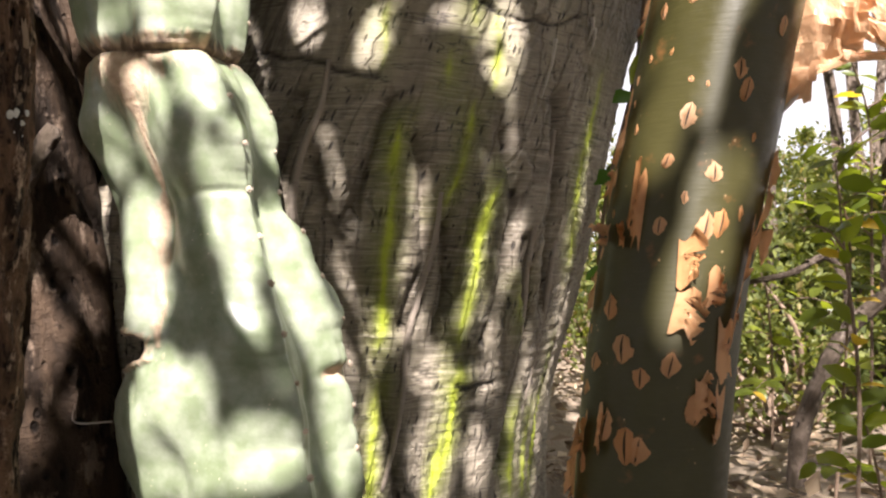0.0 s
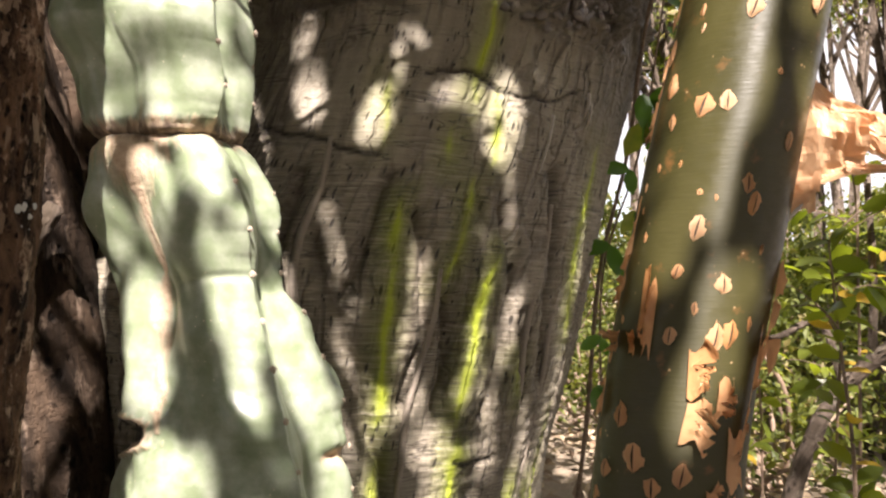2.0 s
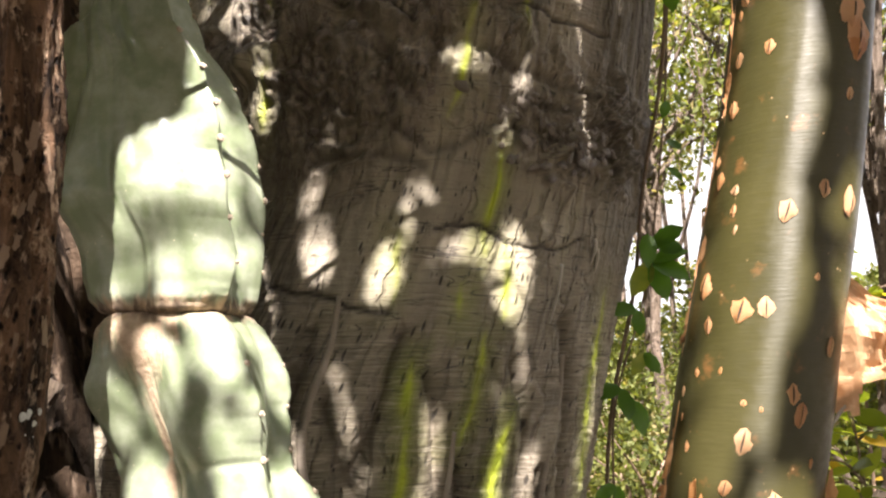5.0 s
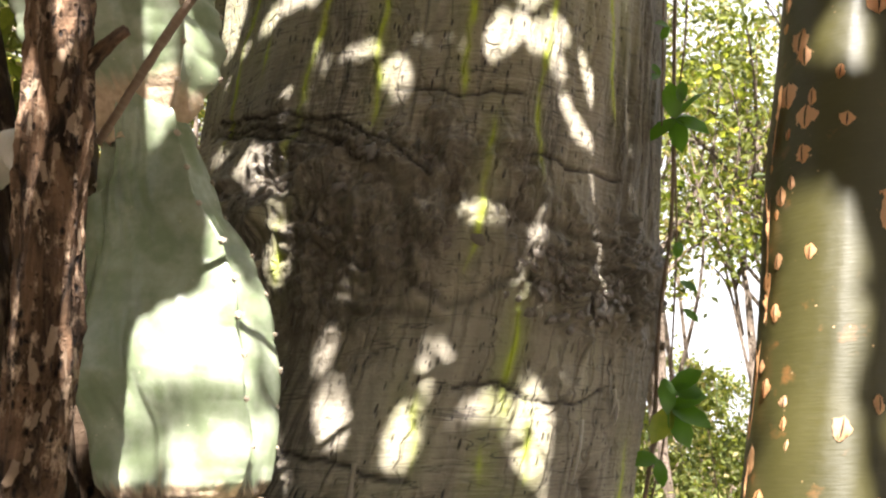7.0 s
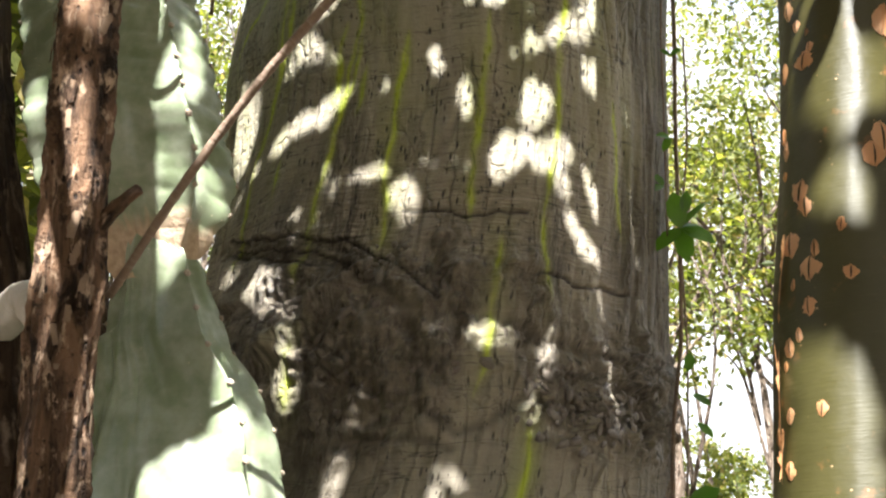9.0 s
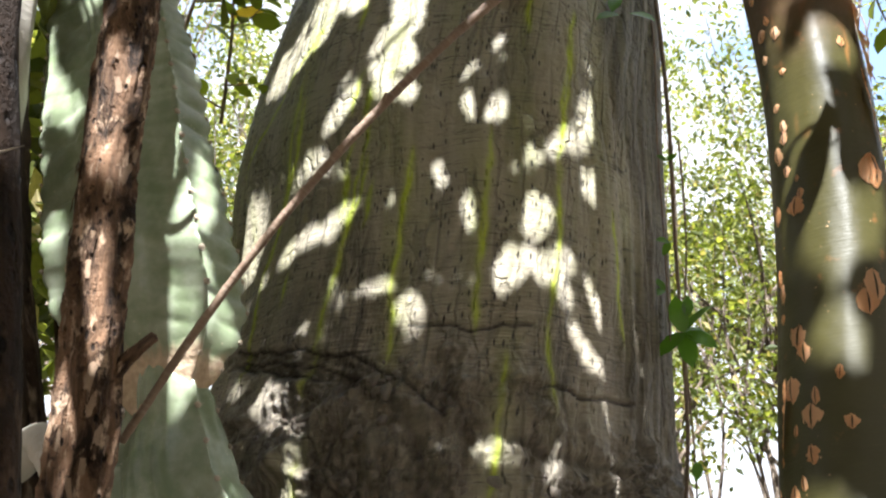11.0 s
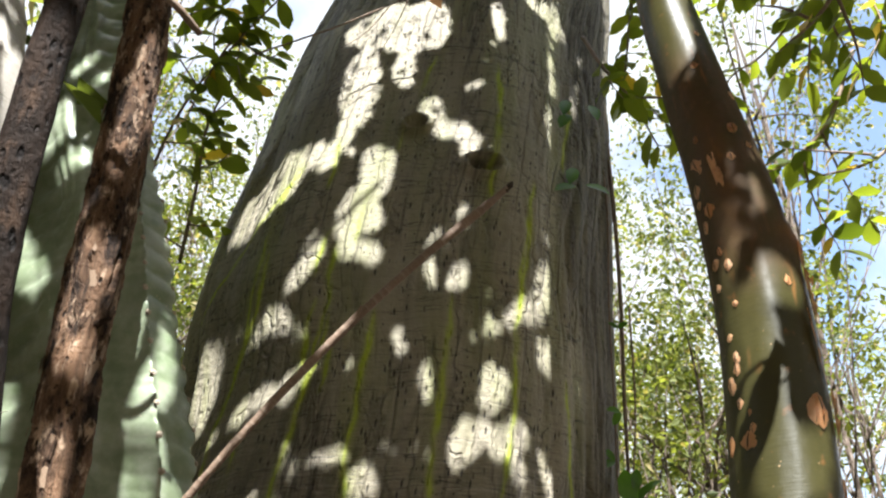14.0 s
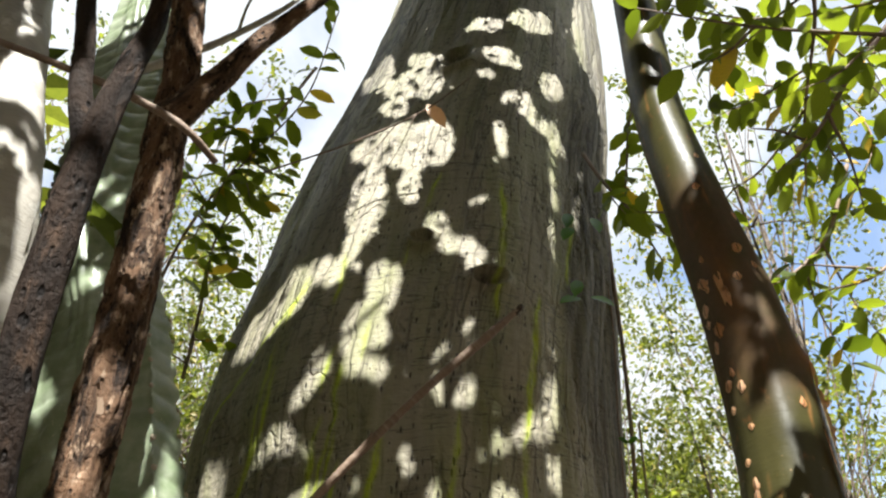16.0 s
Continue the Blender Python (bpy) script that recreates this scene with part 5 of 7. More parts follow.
GAPS_TRUNK_HIGH = [
    (-0.185, 1.12, 0.053, 0.037, -83), (-0.128, 1.18, 0.094, 0.038, 24), (-0.068, 1.24, 0.069, 0.049, 65), (0.331, 1.25, 0.097, 0.049, 51), (0.241, 1.26, 0.073, 0.036, 75),
    (0.49, 1.3, 0.151, 0.094, 35), (-0.225, 1.32, 0.033, 0.019, -11), (-0.541, 1.33, 0.063, 0.030, -82), (0.194, 1.44, 0.163, 0.076, -89), (0.036, 1.44, 0.071, 0.049, 77),
    (-0.578, 1.53, 0.067, 0.024, -82), (-0.688, 1.54, 0.045, 0.019, -70), (-0.34, 1.58, 0.070, 0.035, 86), (-0.004, 1.62, 0.152, 0.110, 22), (0.06, 1.63, 0.219, 0.103, 30),
    (-0.561, 1.76, 0.114, 0.043, -2), (-0.627, 1.77, 0.069, 0.033, -76), (-0.455, 1.8, 0.085, 0.032, -25), (0.087, 1.87, 0.089, 0.052, 54), (-0.314, 1.9, 0.047, 0.030, 9),
]
GAPS_TRUNK_TOP = [
    (-0.656, 1.99, 0.083, 0.048, -49), (0.016, 1.99, 0.175, 0.090, 42), (-0.407, 2, 0.090, 0.057, 22), (-0.05, 2.1, 0.105, 0.045, 59), (-0.349, 2.21, 0.086, 0.051, -2),
    (0.15, 2.23, 0.175, 0.067, 83), (-0.597, 2.28, 0.147, 0.062, -26), (-1.04, 2.73, 0.320, 0.079, -68),
]
GAPS_COPPER_LOW = [
    (-0.248, -1.26, 0.038, 0.023, -88), (-0.282, -1.24, 0.046, 0.035, -33), (-0.275, -1.2, 0.043, 0.025, -66), (-0.312, -1.18, 0.045, 0.022, -30), (-0.235, -1.11, 0.045, 0.027, 83),
    (-0.267, -1.05, 0.070, 0.036, 80), (-0.329, -1.01, 0.037, 0.029, -65), (-0.29, -0.98, 0.084, 0.045, 82), (-0.428, -0.923, 0.036, 0.019, -44), (-0.322, -0.891, 0.067, 0.034, 71),
    (-0.339, -0.823, 0.076, 0.039, 70), (-0.356, -0.751, 0.061, 0.028, 64), (-0.422, -0.593, 0.039, 0.028, 58), (-0.506, -0.499, 0.046, 0.020, -50), (-0.44, -0.497, 0.059, 0.040, -86),
    (-0.458, -0.379, 0.070, 0.026, 85), (-0.45, -0.342, 0.064, 0.027, 72), (-0.51, -0.306, 0.048, 0.031, 9), (-0.432, 0.126, 0.079, 0.039, 81), (-0.425, 0.238, 0.057, 0.024, 47),
]
GAPS_COPPER_MID = [
    (-0.428, 0.32, 0.026, 0.014, 58),
]
GAPS_CACTUS_LOW = [
    (0.351, -1.15, 0.069, 0.032, 3), (0.468, -1.13, 0.073, 0.034, 23), (0.568, -1.09, 0.058, 0.037, 33), (0.518, -1.06, 0.088, 0.057, 32), (0.21, -1.01, 0.069, 0.025, 85),
    (0.373, -0.945, 0.078, 0.009, 64), (0.234, -0.912, 0.061, 0.034, 75), (0.567, -0.882, 0.050, 0.039, 64), (0.371, -0.827, 0.082, 0.026, -89), (0.299, -0.816, 0.101, 0.041, 70),
    (0.43, -0.796, 0.037, 0.009, 64), (0.572, -0.795, 0.051, 0.029, 73), (0.385, -0.789, 0.047, 0.024, -84), (0.642, -0.692, 0.031, 0.009, 26), (0.549, -0.679, 0.046, 0.022, 62),
    (0.462, -0.663, 0.085, 0.029, 61), (0.44, -0.598, 0.085, 0.033, -78), (0.369, -0.588, 0.053, 0.022, 70), (0.489, -0.573, 0.059, 0.030, -7), (0.408, -0.55, 0.067, 0.035, 82),
]
GAPS_CACTUS_MID = [
    (0.636, -0.504, 0.066, 0.042, 16), (0.505, -0.488, 0.089, 0.053, 76), (0.557, -0.487, 0.066, 0.064, -65), (0.584, -0.456, 0.077, 0.049, 2), (0.465, -0.455, 0.136, 0.027, -90),
    (0.413, -0.439, 0.029, 0.017, -74), (0.522, -0.434, 0.059, 0.046, -11), (0.642, -0.432, 0.061, 0.008, 48), (0.491, -0.342, 0.086, 0.029, 85), (0.426, -0.325, 0.041, 0.018, 62),
    (0.424, -0.288, 0.042, 0.016, 76), (0.638, -0.039, 0.094, 0.043, -82), (0.57, 0.006, 0.022, 0.017, 4), (0.941, 0.081, 0.052, 0.022, 63), (0.633, 0.175, 0.051, 0.019, 86),
    (0.979, 0.316, 0.091, 0.014, 48), (0.716, 0.462, 0.037, 0.017, 72), (0.976, 0.536, 0.097, 0.034, 49), (0.968, 0.675, 0.042, 0.020, 23),
]
GAPS_STEMS_LOW = [
    (0.813, -0.836, 0.062, 0.008, -72), (0.854, -0.787, 0.076, 0.010, -87), (0.703, -0.565, 0.059, 0.017, 89), (0.835, -0.469, 0.115, 0.023, 71), (0.867, -0.376, 0.041, 0.012, 76),
    (0.715, -0.359, 0.056, 0.017, 85), (0.833, -0.177, 0.027, 0.014, 83), (0.881, -0.148, 0.060, 0.018, 62), (0.719, -0.124, 0.049, 0.029, -73), (0.713, 0.087, 0.076, 0.024, -83),
    (1.05, 0.399, 0.090, 0.023, 81), (1.17, 0.595, 0.138, 0.055, 78),
]
GAPS_SIDE = [
    (-0.47, -1.0, 0.06, 0.035, 5), (-0.55, -0.99, 0.05, 0.03, 4),
    (0.83, -0.82, 0.067, 0.016, -82), (0.79, -0.56, 0.045, 0.028, 87), (0.76, -0.86, 0.040, 0.012, -52), (0.69, -0.50, 0.070, 0.039, 82), (0.69, -0.66, 0.065, 0.030, 86),
    (0.67, -0.58, 0.048, 0.023, 89), (0.77, -0.45, 0.030, 0.020, 86), (0.73, -0.16, 0.064, 0.030, 85),
    (0.72, -0.47, 0.051, 0.025, 85), (0.79, -0.53, 0.051, 0.017, -78), (1.17, 0.60, 0.109, 0.018, 68), (0.86, -0.30, 0.049, 0.019, 29), (0.86, -0.17, 0.055, 0.023, 73),
    (0.84, -0.32, 0.038, 0.016, 27), (1.13, 0.54, 0.085, 0.017, 70),
]
EASED = ((GAPS_TRUNK_LOW, -0.018), (GAPS_TRUNK_MID, -0.008), (GAPS_TRUNK_UPPER, -0.007), (GAPS_TRUNK_HIGH, -0.009), (GAPS_TRUNK_TOP, -0.006), (GAPS_COPPER_LOW, -0.003), (GAPS_COPPER_MID, -0.005), (GAPS_CACTUS_LOW, 0.007), (GAPS_CACTUS_MID, 0.004), (GAPS_STEMS_LOW, 0.0), (GAPS_SIDE, 0.0))
GAPS = [(u, w, max(a + m, 0.008), max(b + m, 0.008), turn) for many, m in EASED for u, w, a, b, turn in many]


def from_gaps(u, w):
    """How far each place lies outside the nearest gap, across the sun's way; less than nothing inside."""
    room = np.full(u.shape, 1.0)
    for gu, gw, ra, rb, turn in GAPS:
        c, d = math.cos(radians(turn)), math.sin(radians(turn))
        a, b = (u - gu) * c + (w - gw) * d, -(u - gu) * d + (w - gw) * c
        room = np.minimum(room, (np.hypot(a / ra, b / rb) - 1) * min(ra, rb))
    return room + 0.006 * grain(u * 9, w * 9, 71, 3)


def build_canopy():
    """An unseen crown added between sun and trunks, with gaps that let the sun through."""
    rng = np.random.RandomState(77)
    n = 110000
    u, w = rng.uniform(-1.7, 1.9, n), rng.uniform(-2.8, 4.3, n)
    # small leaves crowd round the gaps
    m = 900
    rim = []
    for gu, gw, ra, rb, turn in GAPS:
        f, e = rng.uniform(0, 2 * np.pi, m), rng.uniform(0.004, 0.045, m)
        a, b = (ra + e) * np.cos(f), (rb + e) * np.sin(f)
        c, d = math.cos(radians(turn)), math.sin(radians(turn))
        rim.append(np.stack([gu + a * c - b * d, gw + a * d + b * c], 1))
    rim = np.vstack(rim)
    u, w = np.r_[u, rim[:, 0]], np.r_[w, rim[:, 1]]
    stray = 520
    u, w = np.r_[u, rng.uniform(-0.8, 0.75, stray)], np.r_[w, rng.uniform(1.15, 2.9, stray)]
    s = rng.uniform(2.45, 3.7, len(u)) + 0.55 * (w > 0.8)
    heart = np.array((0.0, 1.6, 2.0))
    p = heart + u[:, None] * np.array(ACROSS) + w[:, None] * np.array(ALONG) + s[:, None] * np.array(TO_SUN)
    room = from_gaps(u, w)
    room[-stray:] = rng.uniform(0.02, 0.036, stray)
    haze = rng.uniform(size=len(u)) < np.where((np.abs(u - 0.05) < 0.4) & (np.abs(w + 0.25) < 0.18) & (room < 0), 0.09, 0.0)
    room[haze] = 0.012  # thin leaves half close the low gaps to dim their sun patches
    # the crown is narrower towards its top, and open to the boughs and the wood beyond
    reach = np.where(w > 1.2, 0.92, 1.35)
    keep = (room > 0.007) & (u < reach + 0.05 * np.sin(w * 9)) & (u > -0.93 + 0.04 * np.sin(w * 11)) & (w < 3.1 + 0.1 * np.sin(u * 7))
    p, room = p[keep], room[keep]
    # leaves added straight overhead to cut sky light, looser than those towards the sun
    m = 52000
    q = np.stack([rng.uniform(-3.6, 3.6, m), rng.uniform(-3.2, 1.5, m), rng.uniform(5.9, 6.9, m)], 1)
    qu, qw = (q - heart) @ np.array(ACROSS), (q - heart) @ np.array(ALONG)
    free = from_gaps(qu, qw)
    sunny = ((qu < -0.93) & (qw > -1.7) & (rng.uniform(size=m) > np.where(qw > 0.2, 0.0, 0.22))) | ((qu > 0.92) & (qw > 1.1))  # open above the boughs
    over = (free > 0.06) & ~sunny & (grain(q[:, 0] * 0.35, q[:, 1] * 0.35, 78, 3) > -0.55)
    p, room = np.vstack([p, q[over]]), np.r_[room, np.minimum(free[over], 0.055)]
    thing = base("added_shade_tree", (-2.6, -2.6, 0))
    top = heart + 3.4 * np.array(TO_SUN)
    many = [[(-2.6, -2.6, -0.1, 0.16), (-2.5, -2.4, 2.5, 0.14), (-2.3, -2.0, 4.4, 0.11), (-1.4, -1.2, 5.4, 0.06)]]
    for _ in range(9):
        q = top + rng.normal(size=3) * (0.8, 0.8, 0.3) + (-0.6, 0, 0.9)
        many.append([(-2.3, -2.0, 4.4, 0.04), (*((np.array((-2.3, -2.0, 5.4)) + q) / 2 + rng.normal(size=3) * 0.2), 0.03), (*q, 0.008)])
    put_part("trunk", limbs("trunk", many, WOOD_BARK), thing, Matrix.Identity(4))
    way, face = rng.normal(size=p.shape), rng.normal(size=p.shape) * 0.5 + np.array(TO_SUN)
    L = np.clip(room * 2.2, 0.018, 0.10) * rng.uniform(0.8, 1.1, len(p))
    put_part("crown", leaves("crown", p - unit(way) * L[:, None] * 0.5, way, face, L, L * 0.55, CANOPY_LEAF), thing, Matrix.Identity(4))
    tagged(thing, "tall unseen leafy tree added so that its crown shades the trunks", "tree")


build_canopy()


def build_far_side():
    """Trees added round and behind the view, which shut out the low sky."""
    rng = random.Random(9)
    for i, (x, y, h, s) in enumerate([(-4.0, -3.5, 3.6, 1.9), (-1.6, -5.4, 3.9, 2.0), (1.4, -5.0, 3.9, 2.0), (4.0, -3.6, 4.4, 2.2), (6.0, -0.8, 6.2, 2.3), (6.2, 1.6, 2.8, 1.5), (-5.4, -0.6, 6.2, 2.4), (-5.4, 2.2, 3.4, 1.8), (4.6, -2.0, 4.0, 1.6), (4.2, 0.6, 5.4, 1.5), (3.8, 0.2, 4.5, 1.1), (-4.0, 0.0, 6.0, 1.6), (-4.2, -2.4, 5.0, 2.0), (2.8, -4.4, 5.4, 2.0), (-2.9, -4.6, 5.0, 1.8), (0.0, -8.0, 5.5, 2.6), (-5.5, -7, 6, 2.8), (5.5, -7, 6, 2.8), (-3.0, 2.3, 3.2, 1.3), (-3.3, 3.9, 3.8, 1.4), (-3.0, 1.0, 5.0, 1.2)]):
        tree((x, y), h, 0.08, (s, s, s * 0.95), 500 + i, clumps=90, per=80, leaf=0.2, lean=(rng.uniform(-0.3, 0.3), rng.uniform(-0.3, 0.3)), spread=0.28, label="leafy tree added beside and behind the view to shut out sky light")


build_far_side()

# ---- bark scars and peeling sheets of the copper-barked tree ----
SCARS_LOW = [(-26, 0.589, 19), (-35, 0.594, 23), (-53, 0.615, 20), (12, 0.645, 19), (-29, 0.683, 15), (-9, 0.701, 15), (-45, 0.719, 20), (1, 0.879, 20), (-31, 0.88, 11), (12, 0.883, 18), (28, 0.896, 11), (-17, 0.916, 8), (0, 0.948, 15), (-34, 0.964, 12), (26, 0.993, 6), (-68, 1.011, 7), (-26, 1.021, 17), (-78, 1.048, 8), (11, 1.053, 16), (-17, 1.06, 6), (-29, 1.068, 5), (3, 1.079, 14), (-48, 1.108, 6), (32, 1.137, 12), (-40, 1.185, 19), (-23, 1.188, 13), (-75, 1.222, 18), (10, 1.226, 6), (-55, 1.295, 10), (-19, 1.313, 16), (32, 1.328, 22), (6, 1.342, 13)]
SCARS_HIGH = [(-60, 1.35, 10), (20, 1.472, 9), (-46, 1.547, 12), (24, 1.559, 26), (13, 1.614, 20), (-64, 1.652, 14), (-55, 1.69, 17), (-22, 1.728, 12), (-54, 1.745, 21), (-29, 1.80, 11), (-50, 1.772, 17), (-74, 1.789, 22), (-65, 1.867, 22), (-2, 1.90, 22), (6, 1.925, 24), (-62, 2.081, 20), (-56, 2.10, 10), (-70, 2.15, 12), (13, 2.118, 22), (-69, 2.233, 13), (9, 2.364, 11), (-80, 2.431, 14), (-70, 2.546, 20), (-68, 2.643, 12), (-19, 2.646, 11), (15, 2.677, 10), (-1, 2.718, 16), (30, 2.82, 12), (-20, 2.9, 11), (8, 3.0, 9)]


def scar_mesh(seed):
    """A diamond of lifted copper bark, split down the middle; one unit high, bent round a stem."""
    rng = np.random.RandomState(seed)
    vs, fs, o = [], [], 0
    for side in (-1, 1):
        rows, cols = 9, 5
        t = np.linspace(-1, 1, rows)
        wide = (1 - np.abs(t) ** 2.4) * (0.56 + 0.10 * np.sin(t * 4 + seed * 1.7 + side)) + 0.02 + 0.06 * rng.uniform(size=rows)
        slit = 0.07 * (1 - t**2) * rng.uniform(0.5, 1.6)
        for i in range(rows):
            for j in range(cols):
                k = j / (cols - 1)
                x = side * (slit[i] + (wide[i] - slit[i]) * k)
                lift = 0.22 * (1 - k) ** 2 * (1 - t[i] ** 2) + 0.05 + 0.03 * rng.normal() * 0.4 - 0.03 * k
                vs.append((x + 0.05 * rng.normal() * k, t[i] + 0.06 * rng.normal(), lift - 0.10 * x * x))
        f = grid_faces(rows, cols) + o
        fs.append(f if side > 0 else f[:, ::-1])
        o += rows * cols
    return mesh_of("bark_scar", np.array(vs), np.vstack(fs), PEEL)


# dark sheet standing in for the shade between a scar's two lips
def slit_shade_mesh():
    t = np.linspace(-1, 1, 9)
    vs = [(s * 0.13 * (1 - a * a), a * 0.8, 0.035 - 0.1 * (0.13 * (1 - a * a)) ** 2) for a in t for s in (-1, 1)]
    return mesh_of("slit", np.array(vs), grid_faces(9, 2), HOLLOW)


def build_scars():
    kinds, slit = [scar_mesh(i) for i in range(5)], slit_shade_mesh()
    rng = random.Random(12)
    edge = [(rng.uniform(-92, -58), 0.55 + 2.2 * k / 46 + rng.uniform(-0.02, 0.02), rng.uniform(6, 19)) for k in range(46)] + [(16, 1.59, 34), (24, 1.545, 26), (rng.uniform(30, 60), 1.9, 24), (20, 2.12, 30), (45, 1.72, 24), (60, 2.0, 20)]
    for i, (deg, z, mm) in enumerate(SCARS_LOW + SCARS_HIGH + edge):
        h = mm * 0.00092
        m = facing(COPPER, deg, z, 0.0002, random.uniform(-9, 9), (h * random.uniform(1.0, 1.5), h * random.uniform(0.9, 1.2), h * 0.8))
        ob = put_part("bark_scar", kinds[i % 5], COPPER_TREE, m)
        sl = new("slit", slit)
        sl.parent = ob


build_scars()


def peel_sheet(width, height, curl, seed, lean=0.0, torn=0.5):
    """A thin sheet of bark held along x = 0 that rolls outwards; x across, y up, z out, in metres."""
    rng = np.random.RandomState(seed)
    rows, cols = 18, 12
    vs = []
    edge = 1 - torn * np.abs(grain(np.linspace(0, 3, rows), np.zeros(rows), seed, 3))
    for i in range(rows):
        y = (i / (rows - 1) - 0.5) * height
        for j in range(cols):
            s = j / (cols - 1) * width * edge[i]
            a = curl * (s / max(width, 1e-6)) * (1 + 0.25 * math.sin(y / height * 5 + seed))
            q = s / max(a, 1e-3)
            x, z = q * math.sin(a), q * (1 - math.cos(a))
            ragged = 0.12 * height * math.sin(9 * s / width + seed) * abs(2 * i / (rows - 1) - 1)
            vs.append((x, y + lean * s + ragged + 0.004 * rng.normal() * s / width, z + 0.003 + 0.0004 * math.sin(7 * y / height + 5 * s / width)))
    return mesh_of("peel", np.array(vs), grid_faces(rows, cols), PEEL)


def folded_sheet(a, b, c, d, deep, folds, seed):
    """A thin crumpled sheet between two edges, a to b and c to d, with sharp folds across it."""
    u, v = np.meshgrid(np.linspace(0, 1, 22), np.linspace(0, 1, 14))
    a, b, c, d = (np.array(q) for q in (a, b, c, d))
    w = u[..., None], v[..., None]
    p = (a * (1 - w[1]) + b * w[1]) * (1 - w[0]) + (c * (1 - w[1]) + d * w[1]) * w[0]
    fold = np.abs(((u * 0.6 + v) * folds + 0.3 * seed) % 1.0 - 0.5) * 2 - 0.5
    bend = deep * fold * np.sin(np.pi * np.clip(u * 1.1, 0, 1)) + 0.25 * deep * grain(u * 1.2, v * 1.2, 95 + seed, 3)
    p[..., 1] -= bend * 2.2
    p[..., 2] += bend * 0.4 + 0.008 * (u > 0.8) * np.sin(v * 9 + seed)
    return mesh_of("peel", p, grid_faces(14, 22), PALE_PEEL, smooth=False)


def build_peels():
    # degrees, height, width, height of the sheet, curl, mirrored, slope
    sheets = [(-14, 0.835, 0.045, 0.062, 1.5, 1, 0.2), (-12, 0.775, 0.05, 0.055, 1.1, 1, -0.1), (10, 0.80, 0.03, 0.05, 2.2, 1, 0.0), (44, 0.80, 0.03, 0.16, 1.6, -1, 0.1), (24, 0.72, 0.022, 0.07, 1.8, 1, 0.0), (36, 0.635, 0.045, 0.065, 0.9, -1, 0.1), (10, 0.66, 0.03, 0.05, 1.2, 1, 0.2),
              (-58, 0.935, 0.026, 0.085, 1.4, 1, -0.3), (-44, 0.90, 0.02, 0.09, 1.9, -1, 0.1), (-80, 0.87, 0.05, 0.025, 2.0, 1, 0.0), (-62, 0.862, 0.035, 0.022, 1.7, 1, 0.3), (-88, 0.95, 0.022, 0.07, 1.6, 1, 0.2), (-84, 1.02, 0.018, 0.08, 1.4, 1, 0.0), (-88, 0.79, 0.02, 0.05, 1.7, 1, 0.0), (66, 0.90, 0.035, 0.13, 1.3, -1, 0.3), (84, 0.93, 0.03, 0.10, 1.1, 1, 0.5),
              (-60, 0.61, 0.03, 0.06, 1.4, 1, 0.0), (-76, 0.60, 0.03, 0.05, 1.8, 1, 0.0), (-86, 0.55, 0.03, 0.10, 1.5, 1, 0.1), (-92, 1.20, 0.02, 0.12, 1.0, 1, 0.0), (-95, 1.37, 0.03, 0.11, 0.8, 1, 0.0), (-88, 1.57, 0.018, 0.12, 1.2, 1, 0.0), (-86, 1.75, 0.014, 0.10, 1.3, 1, 0.0), (-84, 1.49, 0.02, 0.06, 1.5, 1, 0.0),
              (48, 2.34, 0.022, 0.11, 1.0, -1, 0.1), (34, 2.24, 0.018, 0.12, 1.2, -1, 0.0), (56, 2.42, 0.02, 0.09, 1.3, -1, 0.0), (62, 2.12, 0.018, 0.10, 1.2, -1, 0.0), (-50, 2.62, 0.022, 0.07, 0.8, 1, 0.0)]
    for i, (deg, z, w, h, curl, flip, lean) in enumerate(sheets):
        m = facing(COPPER, deg, z, 0.0, random.uniform(-8, 8), (flip, 1, 1))
        put_part("peel", peel_sheet(w, h, curl, 60 + i, lean), COPPER_TREE, m)
    # the great loose sheets that stand off the side: corners of each, with folds between
    sheets = [((0.505, 1.075, 1.245), (0.490, 1.085, 1.205), (0.612, 1.045, 1.140), (0.615, 1.055, 1.108), 0.010, 1.0), ((0.500, 1.07, 1.225), (0.465, 1.085, 1.075), (0.556, 1.03, 1.165), (0.566, 1.03, 1.105), 0.016, 1.0),
              ((0.468, 1.08, 1.100), (0.462, 1.085, 1.045), (0.508, 1.05, 1.098), (0.494, 1.045, 1.056), 0.005, 1.0), ((0.525, 1.06, 1.212), (0.520, 1.05, 1.178), (0.585, 1.02, 1.178), (0.578, 1.01, 1.150), 0.008, 1.5), ((0.54, 1.05, 1.120), (0.538, 1.04, 1.104), (0.620, 1.02, 1.108), (0.618, 1.02, 1.098), 0.003, 2.0)]
    for i, corners in enumerate(sheets):
        put_part("peel", folded_sheet(*corners, i), COPPER_TREE, Matrix.Identity(4), "large loose sheet of pale copper bark")
    for pts in ([(0.413, 1.06, 1.005, 0.004), (0.45, 1.05, 1.03, 0.0035), (0.49, 1.06, 1.065, 0.002)], [(0.43, 1.05, 1.02, 0.003), (0.445, 1.045, 1.005, 0.0025), (0.44, 1.05, 0.985, 0.002)]):
        put_part("strip", limb("strip", pts, SPINE, 14, 6, 0.2, 3), COPPER_TREE, Matrix.Identity(4), "curled bleached bark strip")


build_peels()

